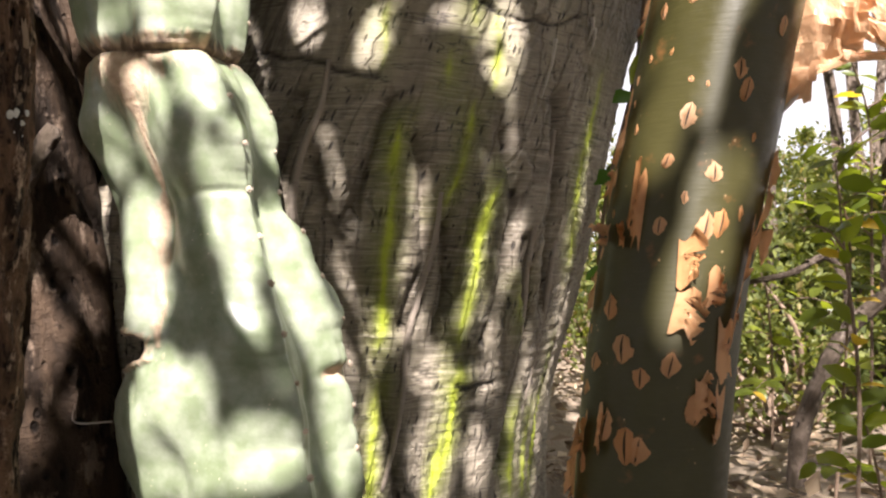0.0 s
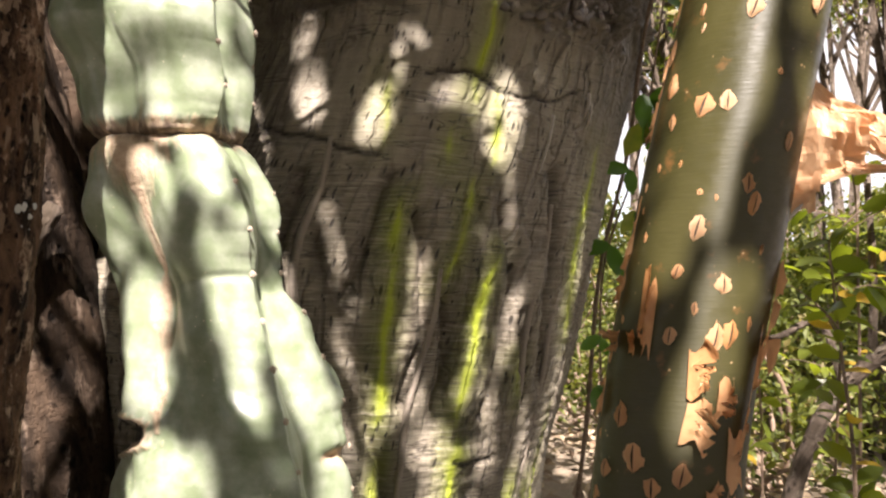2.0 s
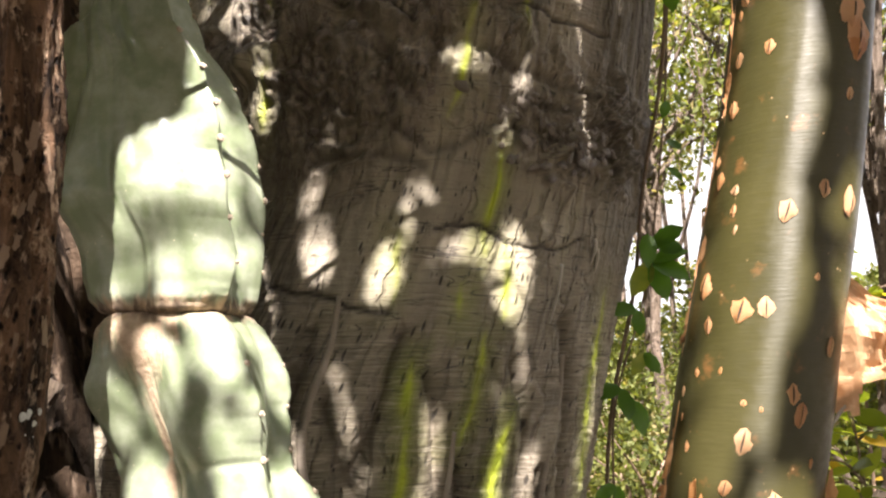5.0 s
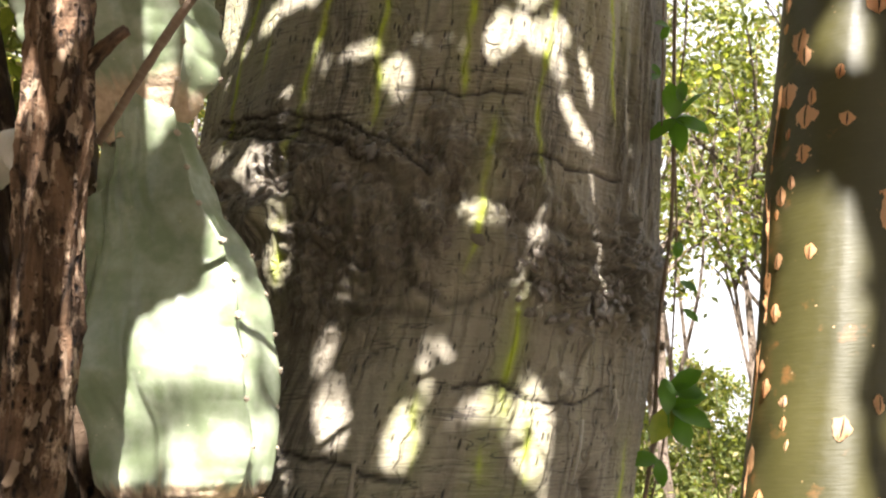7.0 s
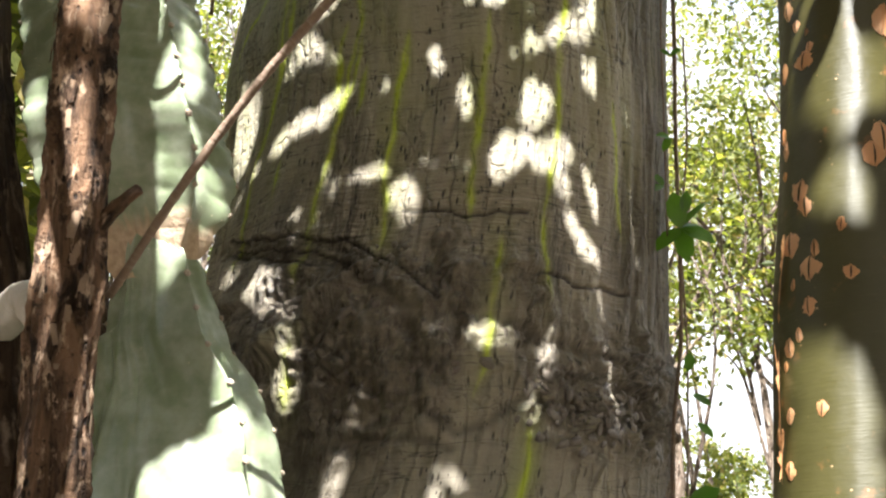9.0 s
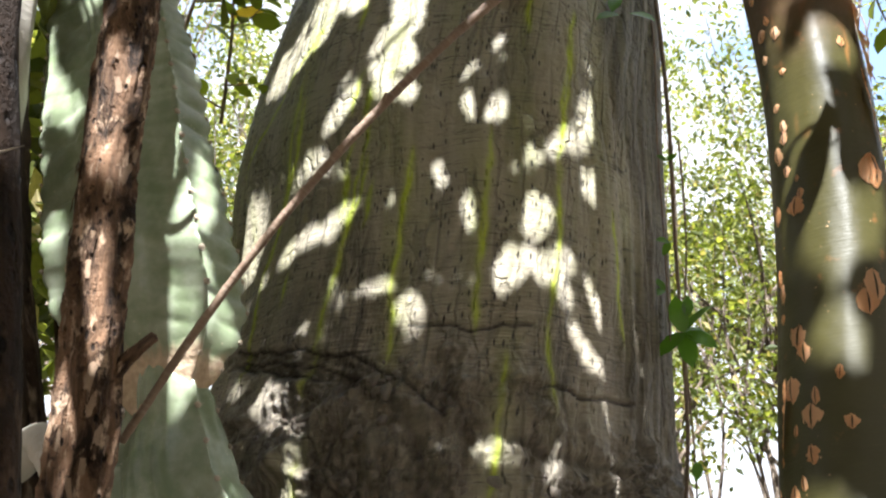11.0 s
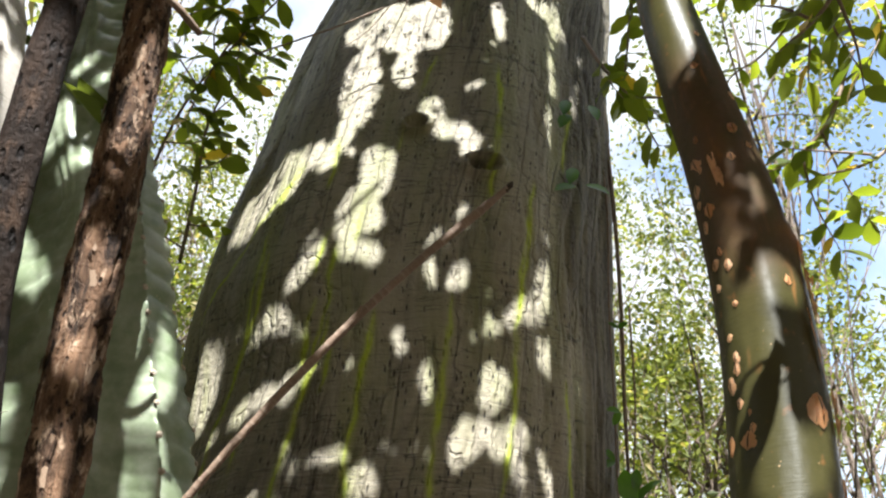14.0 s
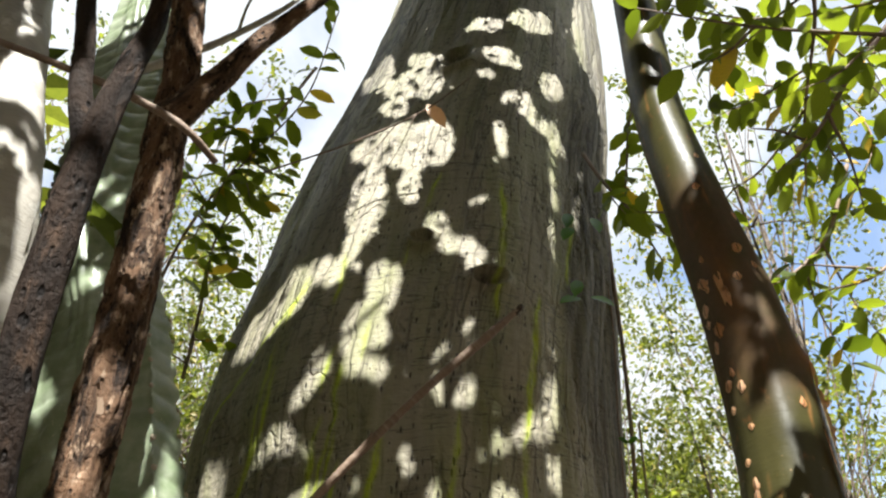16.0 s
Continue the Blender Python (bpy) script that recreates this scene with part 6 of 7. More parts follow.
# ---- the vine along the great trunk ----
VINE_LINE = [(0.36, 2.24, 0.0, 0.007), (0.43, 2.25, 0.54, 0.0065), (0.48, 2.25, 1.04, 0.006), (0.545, 2.25, 1.30, 0.006), (0.605, 2.25, 1.70, 0.006), (0.66, 2.25, 1.95, 0.006), (0.70, 2.25, 2.28, 0.006), (0.74, 2.25, 2.66, 0.007), (0.79, 2.25, 3.07, 0.008), (0.825, 2.25, 3.45, 0.009), (0.86, 2.25, 4.05, 0.010), (0.93, 2.3, 5.0, 0.010)]


def leaflet_fan(places, sizes, ways, name="leaf"):
    """Compound leaves: each entry one blade."""
    n = len(places)
    rng = np.random.RandomState(n)
    face = np.tile((-0.25, -0.8, 0.55), (n, 1)) + rng.normal(size=(n, 3)) * 0.18
    s = np.array(sizes, float)
    return leaves(name, np.array(places), np.array(ways), face, s, s * 0.52, VINE_LEAF, True)


def build_vine():
    vine = base("climbing_vine", (0.36, 2.24, 0))
    one = Matrix.Identity(4)
    put_part("stem", limb("stem", VINE_LINE, VINE, 160, 8, 0.12, 21), vine, one)
    other = [(x + 0.035 + 0.02 * math.sin(z * 5), y + 0.03, z, r * 0.55) for x, y, z, r in VINE_LINE[:9]]
    put_part("stem", limb("stem", other, VINE, 140, 7, 0.12, 22), vine, one, "thin dark second stem")
    third = [(x - 0.05 - 0.012 * math.sin(z * 7), y - 0.03, z, r * 0.4) for x, y, z, r in VINE_LINE[6:]]
    put_part("stem", limb("stem", third, VINE, 120, 7, 0.12, 23), vine, one)
    # hand-shaped leaves: heart, blade length, directions of the blades
    hands = [((0.70, 2.22, 2.305), 0.14, (270, 330, 5, 45, 100, 215)), ((0.60, 2.22, 1.42), 0.13, (285, 235, 330, 20)), ((0.655, 2.2, 1.78), 0.07, (320,)), ((0.66, 2.21, 1.70), 0.075, (310,)), ((0.545, 2.2, 1.28), 0.10, (275, 180)), ((0.60, 2.21, 1.47), 0.10, (350, 30)), ((0.49, 2.2, 1.06), 0.09, (190, 280)), ((0.52, 2.2, 1.03), 0.10, (285,)),
             ((0.585, 2.2, 1.50), 0.12, (265,)), ((0.66, 2.21, 2.45), 0.06, (200, 120)), ((0.665, 2.2, 1.90), 0.06, (250,)), ((0.56, 2.2, 1.16), 0.08, (300, 240)), ((0.46, 2.2, 0.80), 0.08, (290, 210)), ((0.45, 2.2, 0.66), 0.07, (330, 260)), ((0.70, 2.2, 2.62), 0.06, (180, 240)), ((0.75, 2.22, 2.95), 0.05, (160, 30)), ((0.71, 2.2, 2.35), 0.07, (80,))]
    rng = np.random.RandomState(5)
    for (x, y, z), size, turns in hands:
        ways = [(math.cos(radians(a)), -0.25 + 0.2 * rng.normal(), math.sin(radians(a))) for a in turns]
        put_part("leaf", leaflet_fan([(x, y, z)] * len(turns), [size * rng.uniform(0.75, 1.05) for _ in turns], ways), vine, one)
    # leaves pressed to the bark higher up
    for deg, z, a in ((38, 3.42, 200), (37, 3.50, 250), (42, 3.46, 330), (34, 3.75, 240), (33, 3.82, 255), (44, 3.9, 280)):
        q = on_table(TRUNK, deg, z, 0.03)
        put_part("leaf", leaflet_fan([tuple(q)], [0.10], [(math.cos(radians(a)), -0.3, math.sin(radians(a)))]), vine, one)
    tagged(vine, "woody vine with fresh green hand-shaped leaves hanging beside the trunk", "vine")


build_vine()

# ---- leafy boughs overhead ----


BLADES = [leaves("leaf", np.zeros((1, 3)), np.array([(1.0, 0, 0)]), np.array([(0, 0, 1.0)]), [1.0], [w], LEAF, True) for w in (0.44, 0.50, 0.56, 0.48)]


def blade_pose(place, way, face, length):
    """A pose for a unit blade: its length along way, its upper side to face."""
    x = Vector(way).normalized()
    y = Vector(face).cross(x).normalized()
    m = Matrix((x, y, x.cross(y))).transposed().to_4x4()
    return Matrix.Translation(Vector(place)) @ m @ Matrix.Scale(length, 4)


def bough(place, line, twigs, seed, leaf=0.10, label="leafy bough with broad backlit leaves", material=None, radius=0.008):
    """A bough with alternating broad leaves; twigs are lists of places branching off it."""
    rng = np.random.RandomState(seed)
    thing = base("bough", place)
    one = Matrix.Identity(4)
    for w, pts in enumerate([line] + twigs):
        n = len(pts)
        pts4 = [(*p, (radius if w == 0 else radius * 0.6) * (1 - 0.7 * i / (n - 1))) for i, p in enumerate(pts)]
        put_part("stem" if w == 0 else "twig", limb("twig", pts4, TWIG, 8 * n, 7, 0.1, seed + w), thing, one)
        c, s = spline(pts4, max(4, int(2 + 20 * np.sum(np.linalg.norm(np.diff(np.array(pts), axis=0), axis=1)))))
        k = len(c)
        t = unit(np.gradient(c[:, :3], axis=0))
        start = k // 3 if w == 0 else 1
        p, way = [], []
        for i in range(start, k):
            for side in (-1, 1):
                if rng.uniform() < 0.68:
                    d = t[i] * 0.5 + side * unit(np.cross(t[i], (0, 0, 1)) + 1e-6) * 0.9 + rng.normal(size=3) * 0.35 + np.array((0, 0, -0.25))
                    p.append(c[i, :3])
                    way.append(d)
        for place, d in zip(p, way):
            put_part("leaf", BLADES[rng.randint(4)], thing, blade_pose(place, d, np.array((0, -0.25, 1.0)) + rng.normal(size=3) * 0.45, leaf * rng.uniform(0.6, 1.15)))
    return tagged(thing, label, "branch", "leafy boughs")


bough((-1.01, 2.25, 3.5), [(-1.05, 2.3, 3.50), (-1.01, 2.25, 3.67), (-0.90, 2.12, 3.87), (-0.71, 1.97, 4.06), (-0.49, 1.79, 4.25), (-0.37, 1.51, 4.46)],
      [[(-0.90, 2.12, 3.87), (-0.84, 2.16, 3.82), (-0.73, 2.10, 3.86), (-0.62, 2.02, 3.90)], [(-0.98, 2.22, 3.72), (-0.88, 2.22, 3.72), (-0.76, 2.16, 3.76)], [(-0.71, 1.97, 4.06), (-0.60, 2.0, 4.0), (-0.52, 1.98, 4.02)], [(-0.80, 2.04, 3.97), (-0.82, 2.0, 4.15), (-0.78, 1.95, 4.30)], [(-0.86, 2.1, 3.9), (-0.95, 2.05, 4.02), (-1.0, 2.0, 4.1)]], 31, 0.12)
bough((-0.86, 2.33, 3.4), [(-0.90, 2.45, 3.3), (-0.86, 2.33, 3.63), (-0.83, 2.2, 3.79), (-0.73, 2.06, 3.98), (-0.69, 1.92, 4.11)],
      [[(-0.88, 2.4, 3.45), (-0.80, 2.36, 3.42), (-0.74, 2.33, 3.40)], [(-0.86, 2.3, 3.66), (-0.78, 2.26, 3.66), (-0.70, 2.2, 3.70)], [(-0.89, 2.42, 3.35), (-0.96, 2.38, 3.38), (-1.02, 2.36, 3.44)]], 32, 0.115)
bough((1.0, 0.7, 3.8), [(1.0, 0.75, 3.95), (1.04, 0.85, 3.66), (1.07, 1.11, 3.47), (1.10, 1.29, 3.30)],
      [[(1.06, 1.0, 3.55), (0.96, 1.12, 3.55), (0.86, 1.2, 3.55)], [(1.07, 1.1, 3.48), (1.16, 1.18, 3.36), (1.24, 1.23, 3.24)], [(1.05, 0.92, 3.62), (1.18, 0.98, 3.55), (1.30, 1.05, 3.45)], [(1.07, 1.1, 3.48), (0.98, 1.3, 3.40), (0.90, 1.36, 3.36), (0.88, 1.42, 3.28)], [(1.03, 0.85, 3.7), (0.92, 1.0, 3.68), (0.82, 1.12, 3.66)]], 33, 0.10)
bough((0.62, 1.6, 3.7), [(0.60, 1.7, 3.9), (0.62, 1.6, 3.62), (0.66, 1.55, 3.45), (0.73, 1.57, 3.26)], [[(0.63, 1.58, 3.55), (0.58, 1.5, 3.46), (0.60, 1.47, 3.36)], [(0.66, 1.55, 3.45), (0.78, 1.5, 3.40), (0.84, 1.46, 3.30)]], 34, 0.105)
bough((1.3, 1.6, 3.5), [(1.5, 1.5, 3.7), (1.3, 1.55, 3.35), (1.10, 1.55, 3.18), (0.99, 1.52, 3.12)], [[(1.3, 1.55, 3.35), (1.36, 1.6, 3.15), (1.42, 1.62, 3.0)], [(1.2, 1.55, 3.25), (1.24, 1.62, 3.1), (1.30, 1.66, 2.95)]], 35, 0.10)
bough((1.64, 0.95, 4.05), [(1.92, 0.84, 4.12), (1.37, 1.01, 3.94), (1.06, 1.10, 3.96), (0.71, 1.13, 4.07)], [[(1.37, 1.01, 3.94), (1.48, 1.17, 3.94), (1.59, 1.28, 3.85)], [(1.06, 1.10, 3.96), (1.0, 1.18, 3.9), (0.95, 1.24, 3.82)]], 36, 0.12)
bough((0.9, 1.9, 0.6), [(0.98, 1.85, 0.0), (0.97, 1.82, 0.6), (0.93, 1.80, 0.85), (0.90, 1.78, 1.05)], [[(0.93, 1.80, 0.85), (0.88, 1.80, 0.90), (0.83, 1.82, 0.90)], [(0.92, 1.79, 0.95), (0.95, 1.77, 0.98), (1.0, 1.75, 0.97)], [(0.90, 1.78, 1.05), (0.96, 1.75, 1.12), (1.0, 1.73, 1.14)]], 37, 0.085, "low sapling with a few glossy green leaves by the copper tree", None, 0.006)

bough((0.98, 1.75, 4.5), [(1.10, 1.7, 4.78), (0.87, 1.72, 4.25), (0.76, 1.7, 3.83), (0.68, 1.68, 3.50)], [[(0.87, 1.72, 4.25), (0.93, 1.66, 4.12), (1.0, 1.62, 4.02)], [(0.80, 1.7, 3.98), (0.86, 1.64, 3.86), (0.90, 1.6, 3.76)], [(0.72, 1.69, 3.65), (0.79, 1.66, 3.5), (0.86, 1.64, 3.36)]], 38, 0.10)
bough((1.96, 1.5, 4.47), [(1.96, 1.5, 4.47), (1.58, 1.5, 4.26), (1.22, 1.52, 4.04), (0.99, 1.5, 3.85)], [[(1.7, 1.5, 4.33), (1.51, 1.45, 3.9), (1.32, 1.48, 3.66), (1.21, 1.5, 3.54)], [(1.58, 1.5, 4.26), (1.62, 1.46, 3.8), (1.45, 1.5, 3.53)], [(1.4, 1.5, 4.15), (1.36, 1.6, 4.3), (1.28, 1.66, 4.42)]], 39, 0.105)
bough((-0.49, 2.0, 4.74), [(-0.49, 2.0, 4.74), (-0.67, 2.0, 4.27), (-0.79, 2.0, 3.95), (-0.86, 2.0, 3.64)], [[(-0.58, 2.0, 4.5), (-0.74, 1.96, 4.40), (-0.91, 1.95, 4.18)], [(-0.70, 2.0, 4.2), (-0.82, 1.92, 4.18), (-0.92, 1.9, 4.08)], [(-0.79, 2.0, 3.95), (-0.70, 1.92, 3.88), (-0.66, 1.9, 3.76)]], 40, 0.105)

SAPLING = "undergrowth sapling with a few broad glossy green leaves"
bough((1.2, 2.3, 0.5), [(1.26, 2.5, 0.0), (1.22, 2.35, 0.55), (1.12, 2.15, 0.92), (1.04, 2.05, 1.02)], [[(1.16, 2.22, 0.8), (1.06, 2.16, 0.90), (0.98, 2.14, 0.95)], [(1.12, 2.15, 0.92), (1.18, 2.12, 0.95), (1.26, 2.1, 0.93)], [(1.2, 2.3, 0.62), (1.12, 2.2, 0.68), (1.05, 2.15, 0.66)]], 41, 0.095, SAPLING, None, 0.006)
bough((1.1, 1.9, 0.2), [(1.16, 2.05, 0.0), (1.10, 1.95, 0.24), (1.04, 1.9, 0.40), (1.0, 1.86, 0.47)], [[(1.10, 1.95, 0.24), (1.0, 1.95, 0.30), (0.94, 1.96, 0.31)], [(1.06, 1.92, 0.34), (1.14, 1.86, 0.36), (1.2, 1.82, 0.34)]], 42, 0.10, SAPLING, None, 0.005)
bough((1.6, 2.9, 0.9), [(1.65, 3.0, 0.0), (1.6, 2.9, 0.9), (1.5, 2.75, 1.35), (1.36, 2.6, 1.5)], [[(1.55, 2.82, 1.15), (1.44, 2.75, 1.2), (1.32, 2.7, 1.22)], [(1.5, 2.75, 1.35), (1.6, 2.65, 1.4), (1.68, 2.6, 1.38)], [(1.6, 2.9, 0.9), (1.46, 2.85, 0.98), (1.34, 2.8, 1.0)], [(1.58, 2.86, 1.05), (1.66, 2.75, 1.08), (1.74, 2.7, 1.04)]], 43, 0.085, SAPLING, None, 0.007)
bough((1.35, 3.2, 0.5), [(1.4, 3.3, 0.0), (1.35, 3.2, 0.5), (1.25, 3.05, 0.75), (1.15, 2.95, 0.82)], [[(1.35, 3.2, 0.5), (1.22, 3.1, 0.52), (1.12, 3.02, 0.5)], [(1.3, 3.12, 0.62), (1.42, 3.02, 0.66), (1.5, 2.96, 0.64)], [(1.38, 3.26, 0.28), (1.28, 3.1, 0.32), (1.2, 3.0, 0.3)]], 44, 0.09, SAPLING, None, 0.006)
bough((0.95, 1.74, 1.0), [(1.30, 1.8, 1.25), (1.12, 1.76, 1.18), (1.0, 1.74, 1.12), (0.93, 1.73, 1.08)], [[(1.12, 1.76, 1.18), (1.08, 1.72, 1.1), (1.06, 1.7, 1.02)]], 45, 0.085, SAPLING, None, 0.004)
# a dark bough close above, and sprays against the sky
bough((0.75, 0.42, 2.85), [(0.95, 0.36, 2.72), (0.62, 0.42, 2.78), (0.44, 0.46, 2.84), (0.25, 0.49, 2.92)], [[(0.62, 0.42, 2.78), (0.55, 0.46, 2.72), (0.48, 0.48, 2.69)], [(0.44, 0.46, 2.84), (0.38, 0.50, 2.80), (0.32, 0.53, 2.80)]], 46, 0.075, "dark leafy bough hanging close overhead", None, 0.005)
bough((0.9, 0.85, 3.2), [(1.15, 0.72, 3.45), (0.95, 0.82, 3.22), (0.82, 0.88, 3.05), (0.72, 0.90, 2.96)], [[(0.95, 0.82, 3.22), (0.86, 0.86, 3.2), (0.76, 0.88, 3.17)], [(0.88, 0.85, 3.12), (0.92, 0.90, 3.0), (0.93, 0.94, 2.9)], [(0.82, 0.88, 3.05), (0.74, 0.86, 3.06), (0.66, 0.85, 3.05)]], 47, 0.075)
bough((1.2, 1.2, 3.05), [(1.5, 1.1, 3.2), (1.25, 1.18, 3.02), (1.08, 1.2, 2.9), (0.96, 1.2, 2.86)], [[(1.25, 1.18, 3.02), (1.2, 1.22, 2.9), (1.16, 1.25, 2.8)], [(1.12, 1.2, 2.94), (1.02, 1.22, 2.96), (0.92, 1.24, 2.98)]], 48, 0.08)


def build_side_trees():
    """Crooked bare limbs in the undergrowth beyond the copper tree."""
    one = Matrix.Identity(4)
    t = base("crooked_tree", (1.28, 2.8, 0))
    put_part("trunk", limb("trunk", [(1.27, 2.8, -0.05, 0.034), (1.31, 2.84, 0.19, 0.032), (1.38, 2.85, 0.36, 0.031), (1.47, 2.83, 0.55, 0.030), (1.58, 2.78, 0.68, 0.028), (1.85, 2.7, 0.9, 0.024), (2.2, 2.7, 1.3, 0.02)], WOOD_BARK, 60, 10, 0.08, 41), t, one)
    put_part("branch", limb("branch", [(1.50, 2.82, 0.58, 0.014), (1.41, 2.87, 0.82, 0.014), (1.31, 2.92, 0.76, 0.013), (1.16, 2.98, 0.72, 0.010)], WOOD_BARK, 30, 8, 0.1, 42), t, one)
    put_part("branch", limb("branch", [(1.58, 2.78, 0.68, 0.018), (1.60, 2.8, 0.95, 0.014), (1.58, 2.8, 1.4, 0.012)], WOOD_BARK, 24, 8, 0.1, 43), t, one)
    tagged(t, "small crooked grey-brown tree bending over the litter", "tree")


build_side_trees()


def build_small_things():
    one = Matrix.Identity(4)
    # thorns on the ringed stem and the cactus
    for i, (a, b) in enumerate((((-0.622, 0.62, 1.955), (-0.562, 0.60, 1.958)), ((-0.622, 0.62, 1.953), (-0.585, 0.59, 1.943)))):
        ob = new("thorn", limb("thorn", [(*a, 0.0022), (*((np.array(a) + b) / 2), 0.0016), (*b, 0.0003)], SPINE, 8, 6))
        tagged(ob, "long pale thorn on the ringed stem", "thorn", "thorns")
    ob = new("thorn", limb("thorn", [(-0.66, 1.55, 0.505, 0.002), (-0.725, 1.52, 0.515, 0.0016), (-0.715, 1.51, 0.55, 0.0004)], SPINE, 10, 6))
    tagged(ob, "bent pale thorn on the cactus edge", "thorn", "thorns")
    # a dead leaf caught on bare twigs before the great trunk
    ob = new("dry_leaf", leaves("dry_leaf", np.array([(-0.005, 1.66, 4.09)]), np.array([(0.5, 0.05, -0.8)]), np.array([(-0.3, -1, 0.2)]), [0.13], [0.06], PEEL, True))
    tagged(ob, "curled orange-brown dead leaf caught on a twig", "leaf")
    t = base("bare_twig", (-0.25, 1.75, 3.97))
    put_part("stem", limb("stem", [(-0.62, 1.85, 3.85, 0.004), (-0.25, 1.75, 3.97, 0.0035), (0.0, 1.66, 4.07, 0.003), (0.15, 1.56, 4.14, 0.002)], TWIG, 30, 6, 0.1, 51), t, one)
    put_part("branch", limb("branch", [(-0.05, 1.68, 4.05, 0.0025), (-0.10, 1.72, 3.92, 0.002), (-0.16, 1.76, 3.80, 0.0015)], TWIG, 20, 6, 0.1, 52), t, one)
    put_part("branch", limb("branch", [(-0.12, 1.71, 4.02, 0.0025), (-0.22, 1.76, 3.90, 0.002), (-0.30, 1.78, 3.84, 0.0015)], TWIG, 20, 6, 0.1, 53), t, one)
    tagged(t, "thin bare twig with the dead leaf", "twig")
    t = base("bare_branch", (-0.81, 1.3, 3.81))
    put_part("stem", limb("stem", [(-0.95, 1.3, 3.70, 0.014), (-0.81, 1.3, 3.81, 0.013), (-0.68, 1.3, 3.94, 0.011), (-0.53, 1.3, 4.13, 0.009), (-0.42, 1.32, 4.4, 0.006)], PALE, 40, 8, 0.1, 57), t, one)
    put_part("branch", limb("branch", [(-0.68, 1.3, 3.94, 0.007), (-0.66, 1.28, 4.1, 0.005), (-0.60, 1.25, 4.25, 0.003)], PALE, 20, 6, 0.1, 58), t, one)
    tagged(t, "pale bare branch behind the dead stem", "branch")
    # cross twig behind the ringed stem
    t = base("cross_twig", (-0.9, 0.8, 3.1))
    put_part("stem", limb("stem", [(-1.1, 0.85, 3.20, 0.008), (-0.85, 0.80, 3.03, 0.0085), (-0.70, 0.78, 2.93, 0.0085), (-0.58, 0.80, 2.86, 0.008), (-0.53, 0.86, 2.84, 0.007)], TWIG, 40, 8, 0.08, 54), t, one)
    tagged(t, "thin grey twig crossing behind the ringed stem", "twig")
    # pale knob beside the dead stem
    ob = new("root_knob", limb("root_knob", [(-0.86, 1.30, 1.76, 0.03), (-0.80, 1.27, 1.80, 0.034), (-0.76, 1.25, 1.76, 0.032), (-0.74, 1.24, 1.70, 0.024)], PALE, 30, 16, 0.08, 55))
    tagged(ob, "pale curved stump of a limb beside the dead stem", "limb")


build_small_things()


def build_flakes():
    """Loose plates of bark on the dead stem, each a thin curved chip."""
    kinds = []
    for s in range(4):
        rng = np.random.RandomState(s)
        vs = []
        for side in (0.0, 0.05):
            for i in range(4):
                for j in range(3):
                    x, y = (j - 1) * (0.5 + 0.12 * rng.normal()), (i / 3 - 0.5) * (2 + 0.3 * rng.normal())
                    vs.append((x, y, side + 0.16 * (i / 3) ** 2 + 0.10 - 0.22 * x * x + 0.04 * rng.normal()))
        f = grid_faces(4, 3)
        kinds.append(mesh_of("bark_flake", np.array(vs), np.vstack([f[:, ::-1], f + 12]), POST_BARK if s % 2 else FLAKE, np.array(vs)[:, :2] * 0.02, None, False))
    rng = random.Random(4)
    for i in range(230):
        z = rng.uniform(0.95, 3.15)
        h = rng.uniform(0.007, 0.020)
        put_part("bark_flake", kinds[i % 4], DEAD, facing(POST, rng.uniform(-105, 105), z, rng.uniform(-0.004, 0.001), rng.uniform(-20, 20) + (180 if rng.random() < 0.5 else 0), (h * rng.uniform(0.4, 0.8), h, 0.008)))
    for i in range(14):
        z = rng.uniform(0.96, 1.07)
        h = rng.uniform(0.004, 0.009)
        m = facing(POST, rng.uniform(55, 95), z, rng.uniform(-0.003, 0.001), rng.uniform(-40, 40), (h * 0.8, h, 0.006))
        put_part("lichen", bpy.data.meshes.get("lichen") or lichen_mesh(), DEAD, m, "pale grey lichen crust")


def lichen_mesh():
    bm = bmesh.new()
    bmesh.ops.create_icosphere(bm, subdivisions=2, radius=1.0)
    for v in bm.verts:
        v.co *= 1 + 0.35 * noise.noise(v.co * 2.3)
        v.co.z *= 0.5
    me = bpy.data.meshes.new("lichen")
    bm.to_mesh(me)
    bm.free()
    me.materials.append(LICHEN)
    return me


build_flakes()


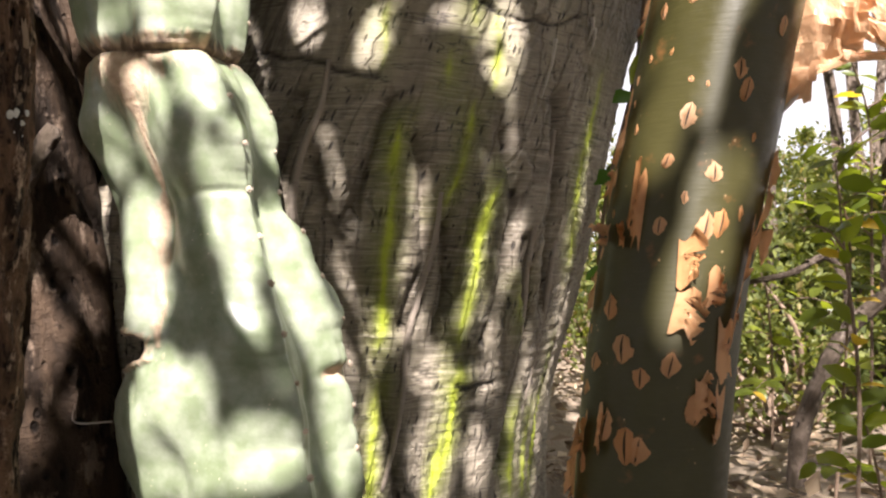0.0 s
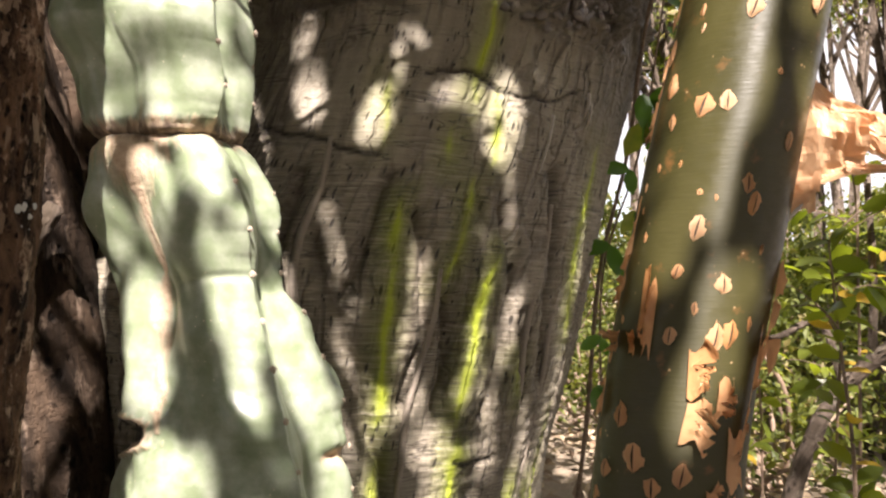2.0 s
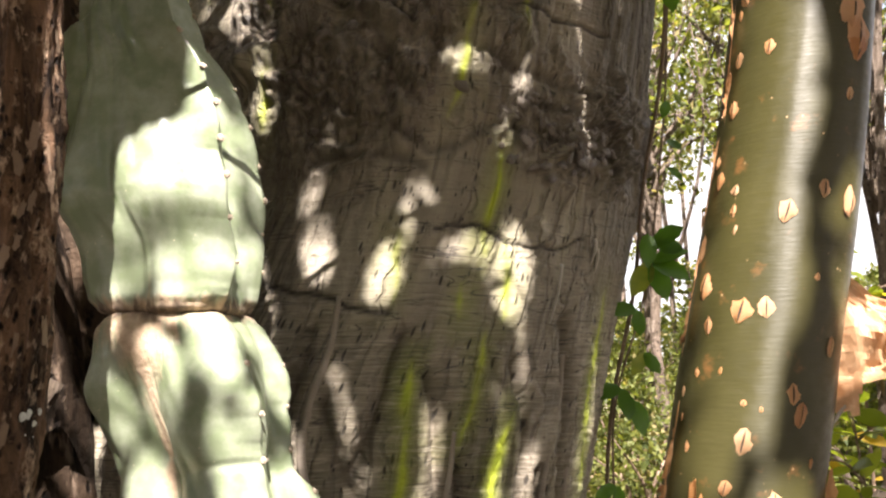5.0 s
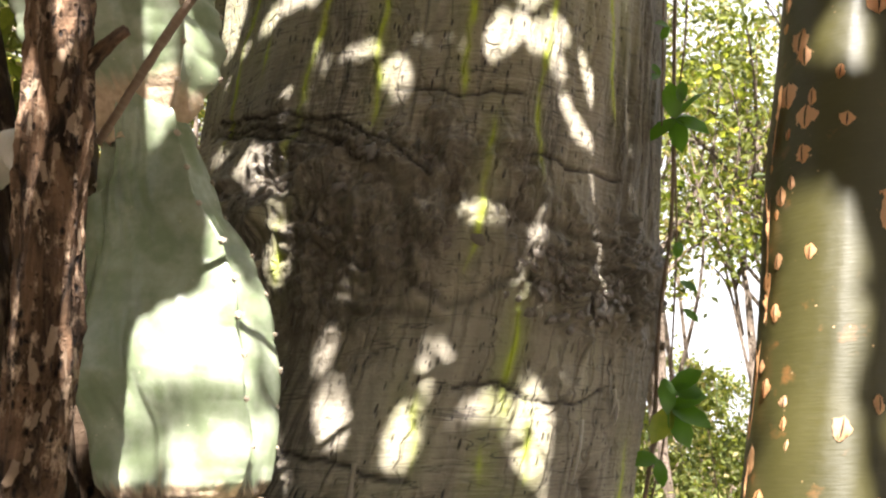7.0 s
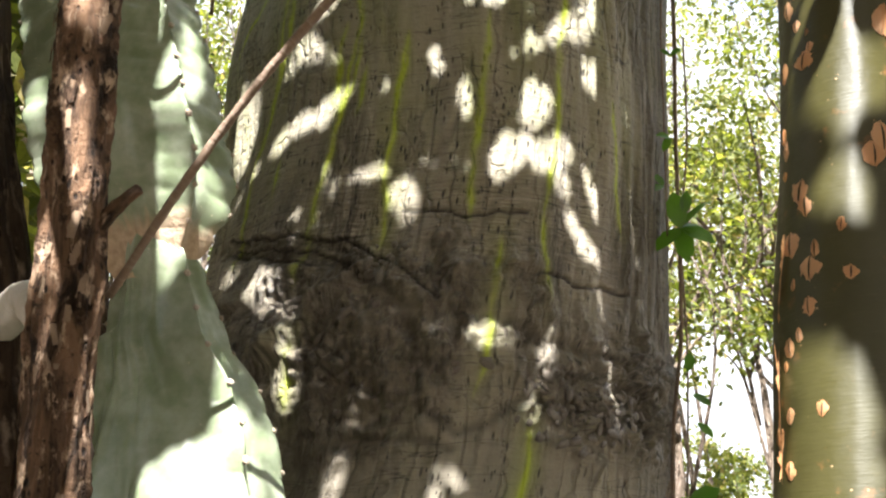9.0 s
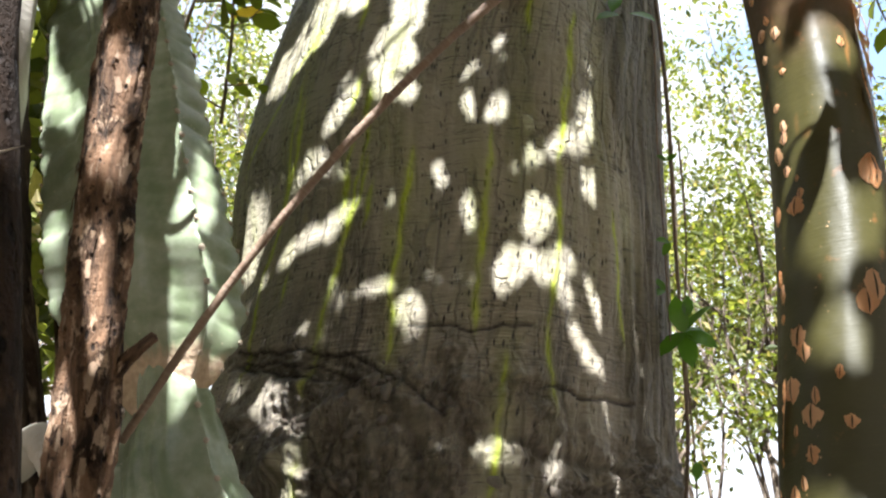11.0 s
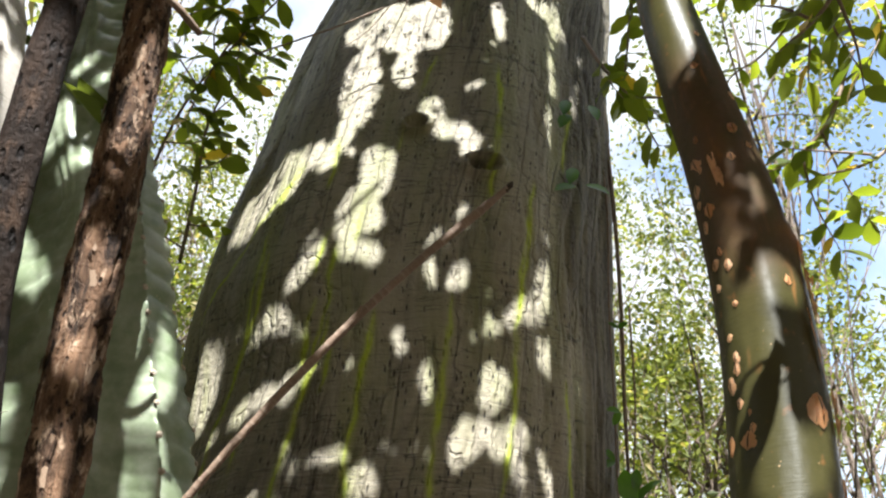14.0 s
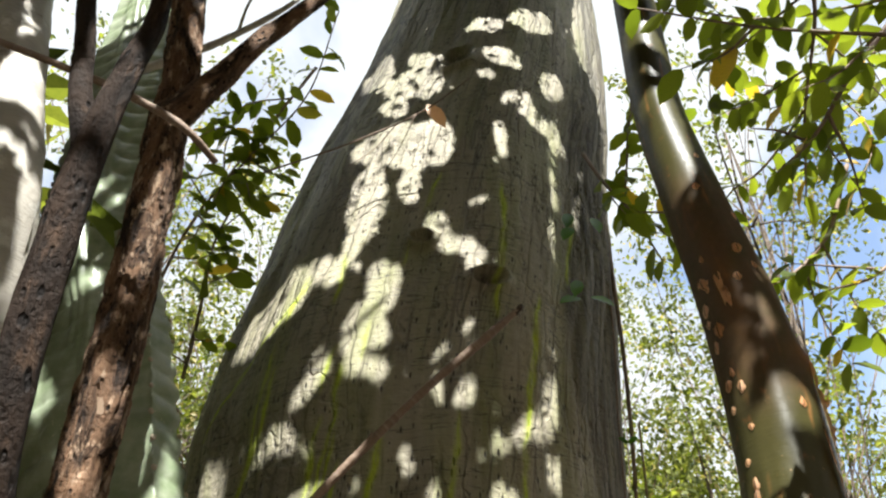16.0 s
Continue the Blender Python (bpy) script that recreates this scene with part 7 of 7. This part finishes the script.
def build_trunk_details():
    """Burrs, lifted chips and a torn sliver on the great trunk's bark."""
    rng = random.Random(8)
    kinds = []
    for s in range(5):
        bm = bmesh.new()
        bmesh.ops.create_icosphere(bm, subdivisions=1, radius=1.0)
        for v in bm.verts:
            v.co *= 1 + 0.5 * noise.noise(v.co * 1.7 + Vector((s * 7.0, 0, 0)))
            v.co.z *= 0.55
        me = bpy.data.meshes.new("burr")
        bm.to_mesh(me)
        bm.free()
        me.materials.append(BURR)
        me.polygons.foreach_set("use_smooth", [True] * len(me.polygons))
        kinds.append(me)
    for i in range(330):
        if i >= 250:  # crust along the rings of the grown-over wound
            a, k = rng.uniform(-0.4, 1.9), rng.uniform(0.85, 1.35)
            deg, z = -10.4 + 11.5 * k * math.cos(a), 1.85 + 0.21 * k * math.sin(a)
        elif i < 130:
            deg, z = rng.gauss(35, 7), rng.gauss(1.70, 0.04)
        elif i < 190:
            deg, z = rng.uniform(-20, 26), rng.gauss(1.77, 0.05)
        else:
            deg, z = rng.gauss(-23, 7), rng.gauss(1.97, 0.05)
        h = rng.uniform(0.004, 0.015)
        put_part("burr", kinds[i % 5], GREAT, facing(TRUNK, deg, z, 0.010 + rng.uniform(-0.004, 0.006), rng.uniform(0, 180), (h, h * rng.uniform(0.7, 2.4), h * 0.7)))
    for deg, z, l in ((37.5, 1.30, 0.15), (46, 1.42, 0.07), (47.5, 1.39, 0.08)):
        v = [on_table(TRUNK, deg + 0.2 * k, z + (0.5 - k / 4) * l, 0.012 + 0.006 * math.sin(k)) for k in range(5)]
        put_part("bark_sliver", limb("bark_sliver", [(*p, 0.006 * (1 - 0.2 * k)) for k, p in enumerate(v)], PALE, 20, 8, 0.2, 61), GREAT, Matrix.Identity(4), "torn pale sliver of bark")
    # low root-like strands on the lower trunk
    for d0, d1, z0, z1, w in ((-2, 6, 1.28, 0.6, 0.010), (24, 22, 0.98, 0.30, 0.008), (44, 48, 1.15, 0.45, 0.010), (50, 56, 1.35, 0.4, 0.008)):
        pts = [(*on_table(TRUNK, d0 + (d1 - d0) * k / 6 + 0.8 * math.sin(k * 1.7), z0 + (z1 - z0) * k / 6, 0.004), w * (0.5 + 0.5 * math.sin(math.pi * (k + 0.5) / 7))) for k in range(7)]
        put_part("bark_ridge", limb("bark_ridge", pts, TRUNK_RIDGE, 60, 8, 0.12, 62), GREAT, Matrix.Identity(4))


build_trunk_details()
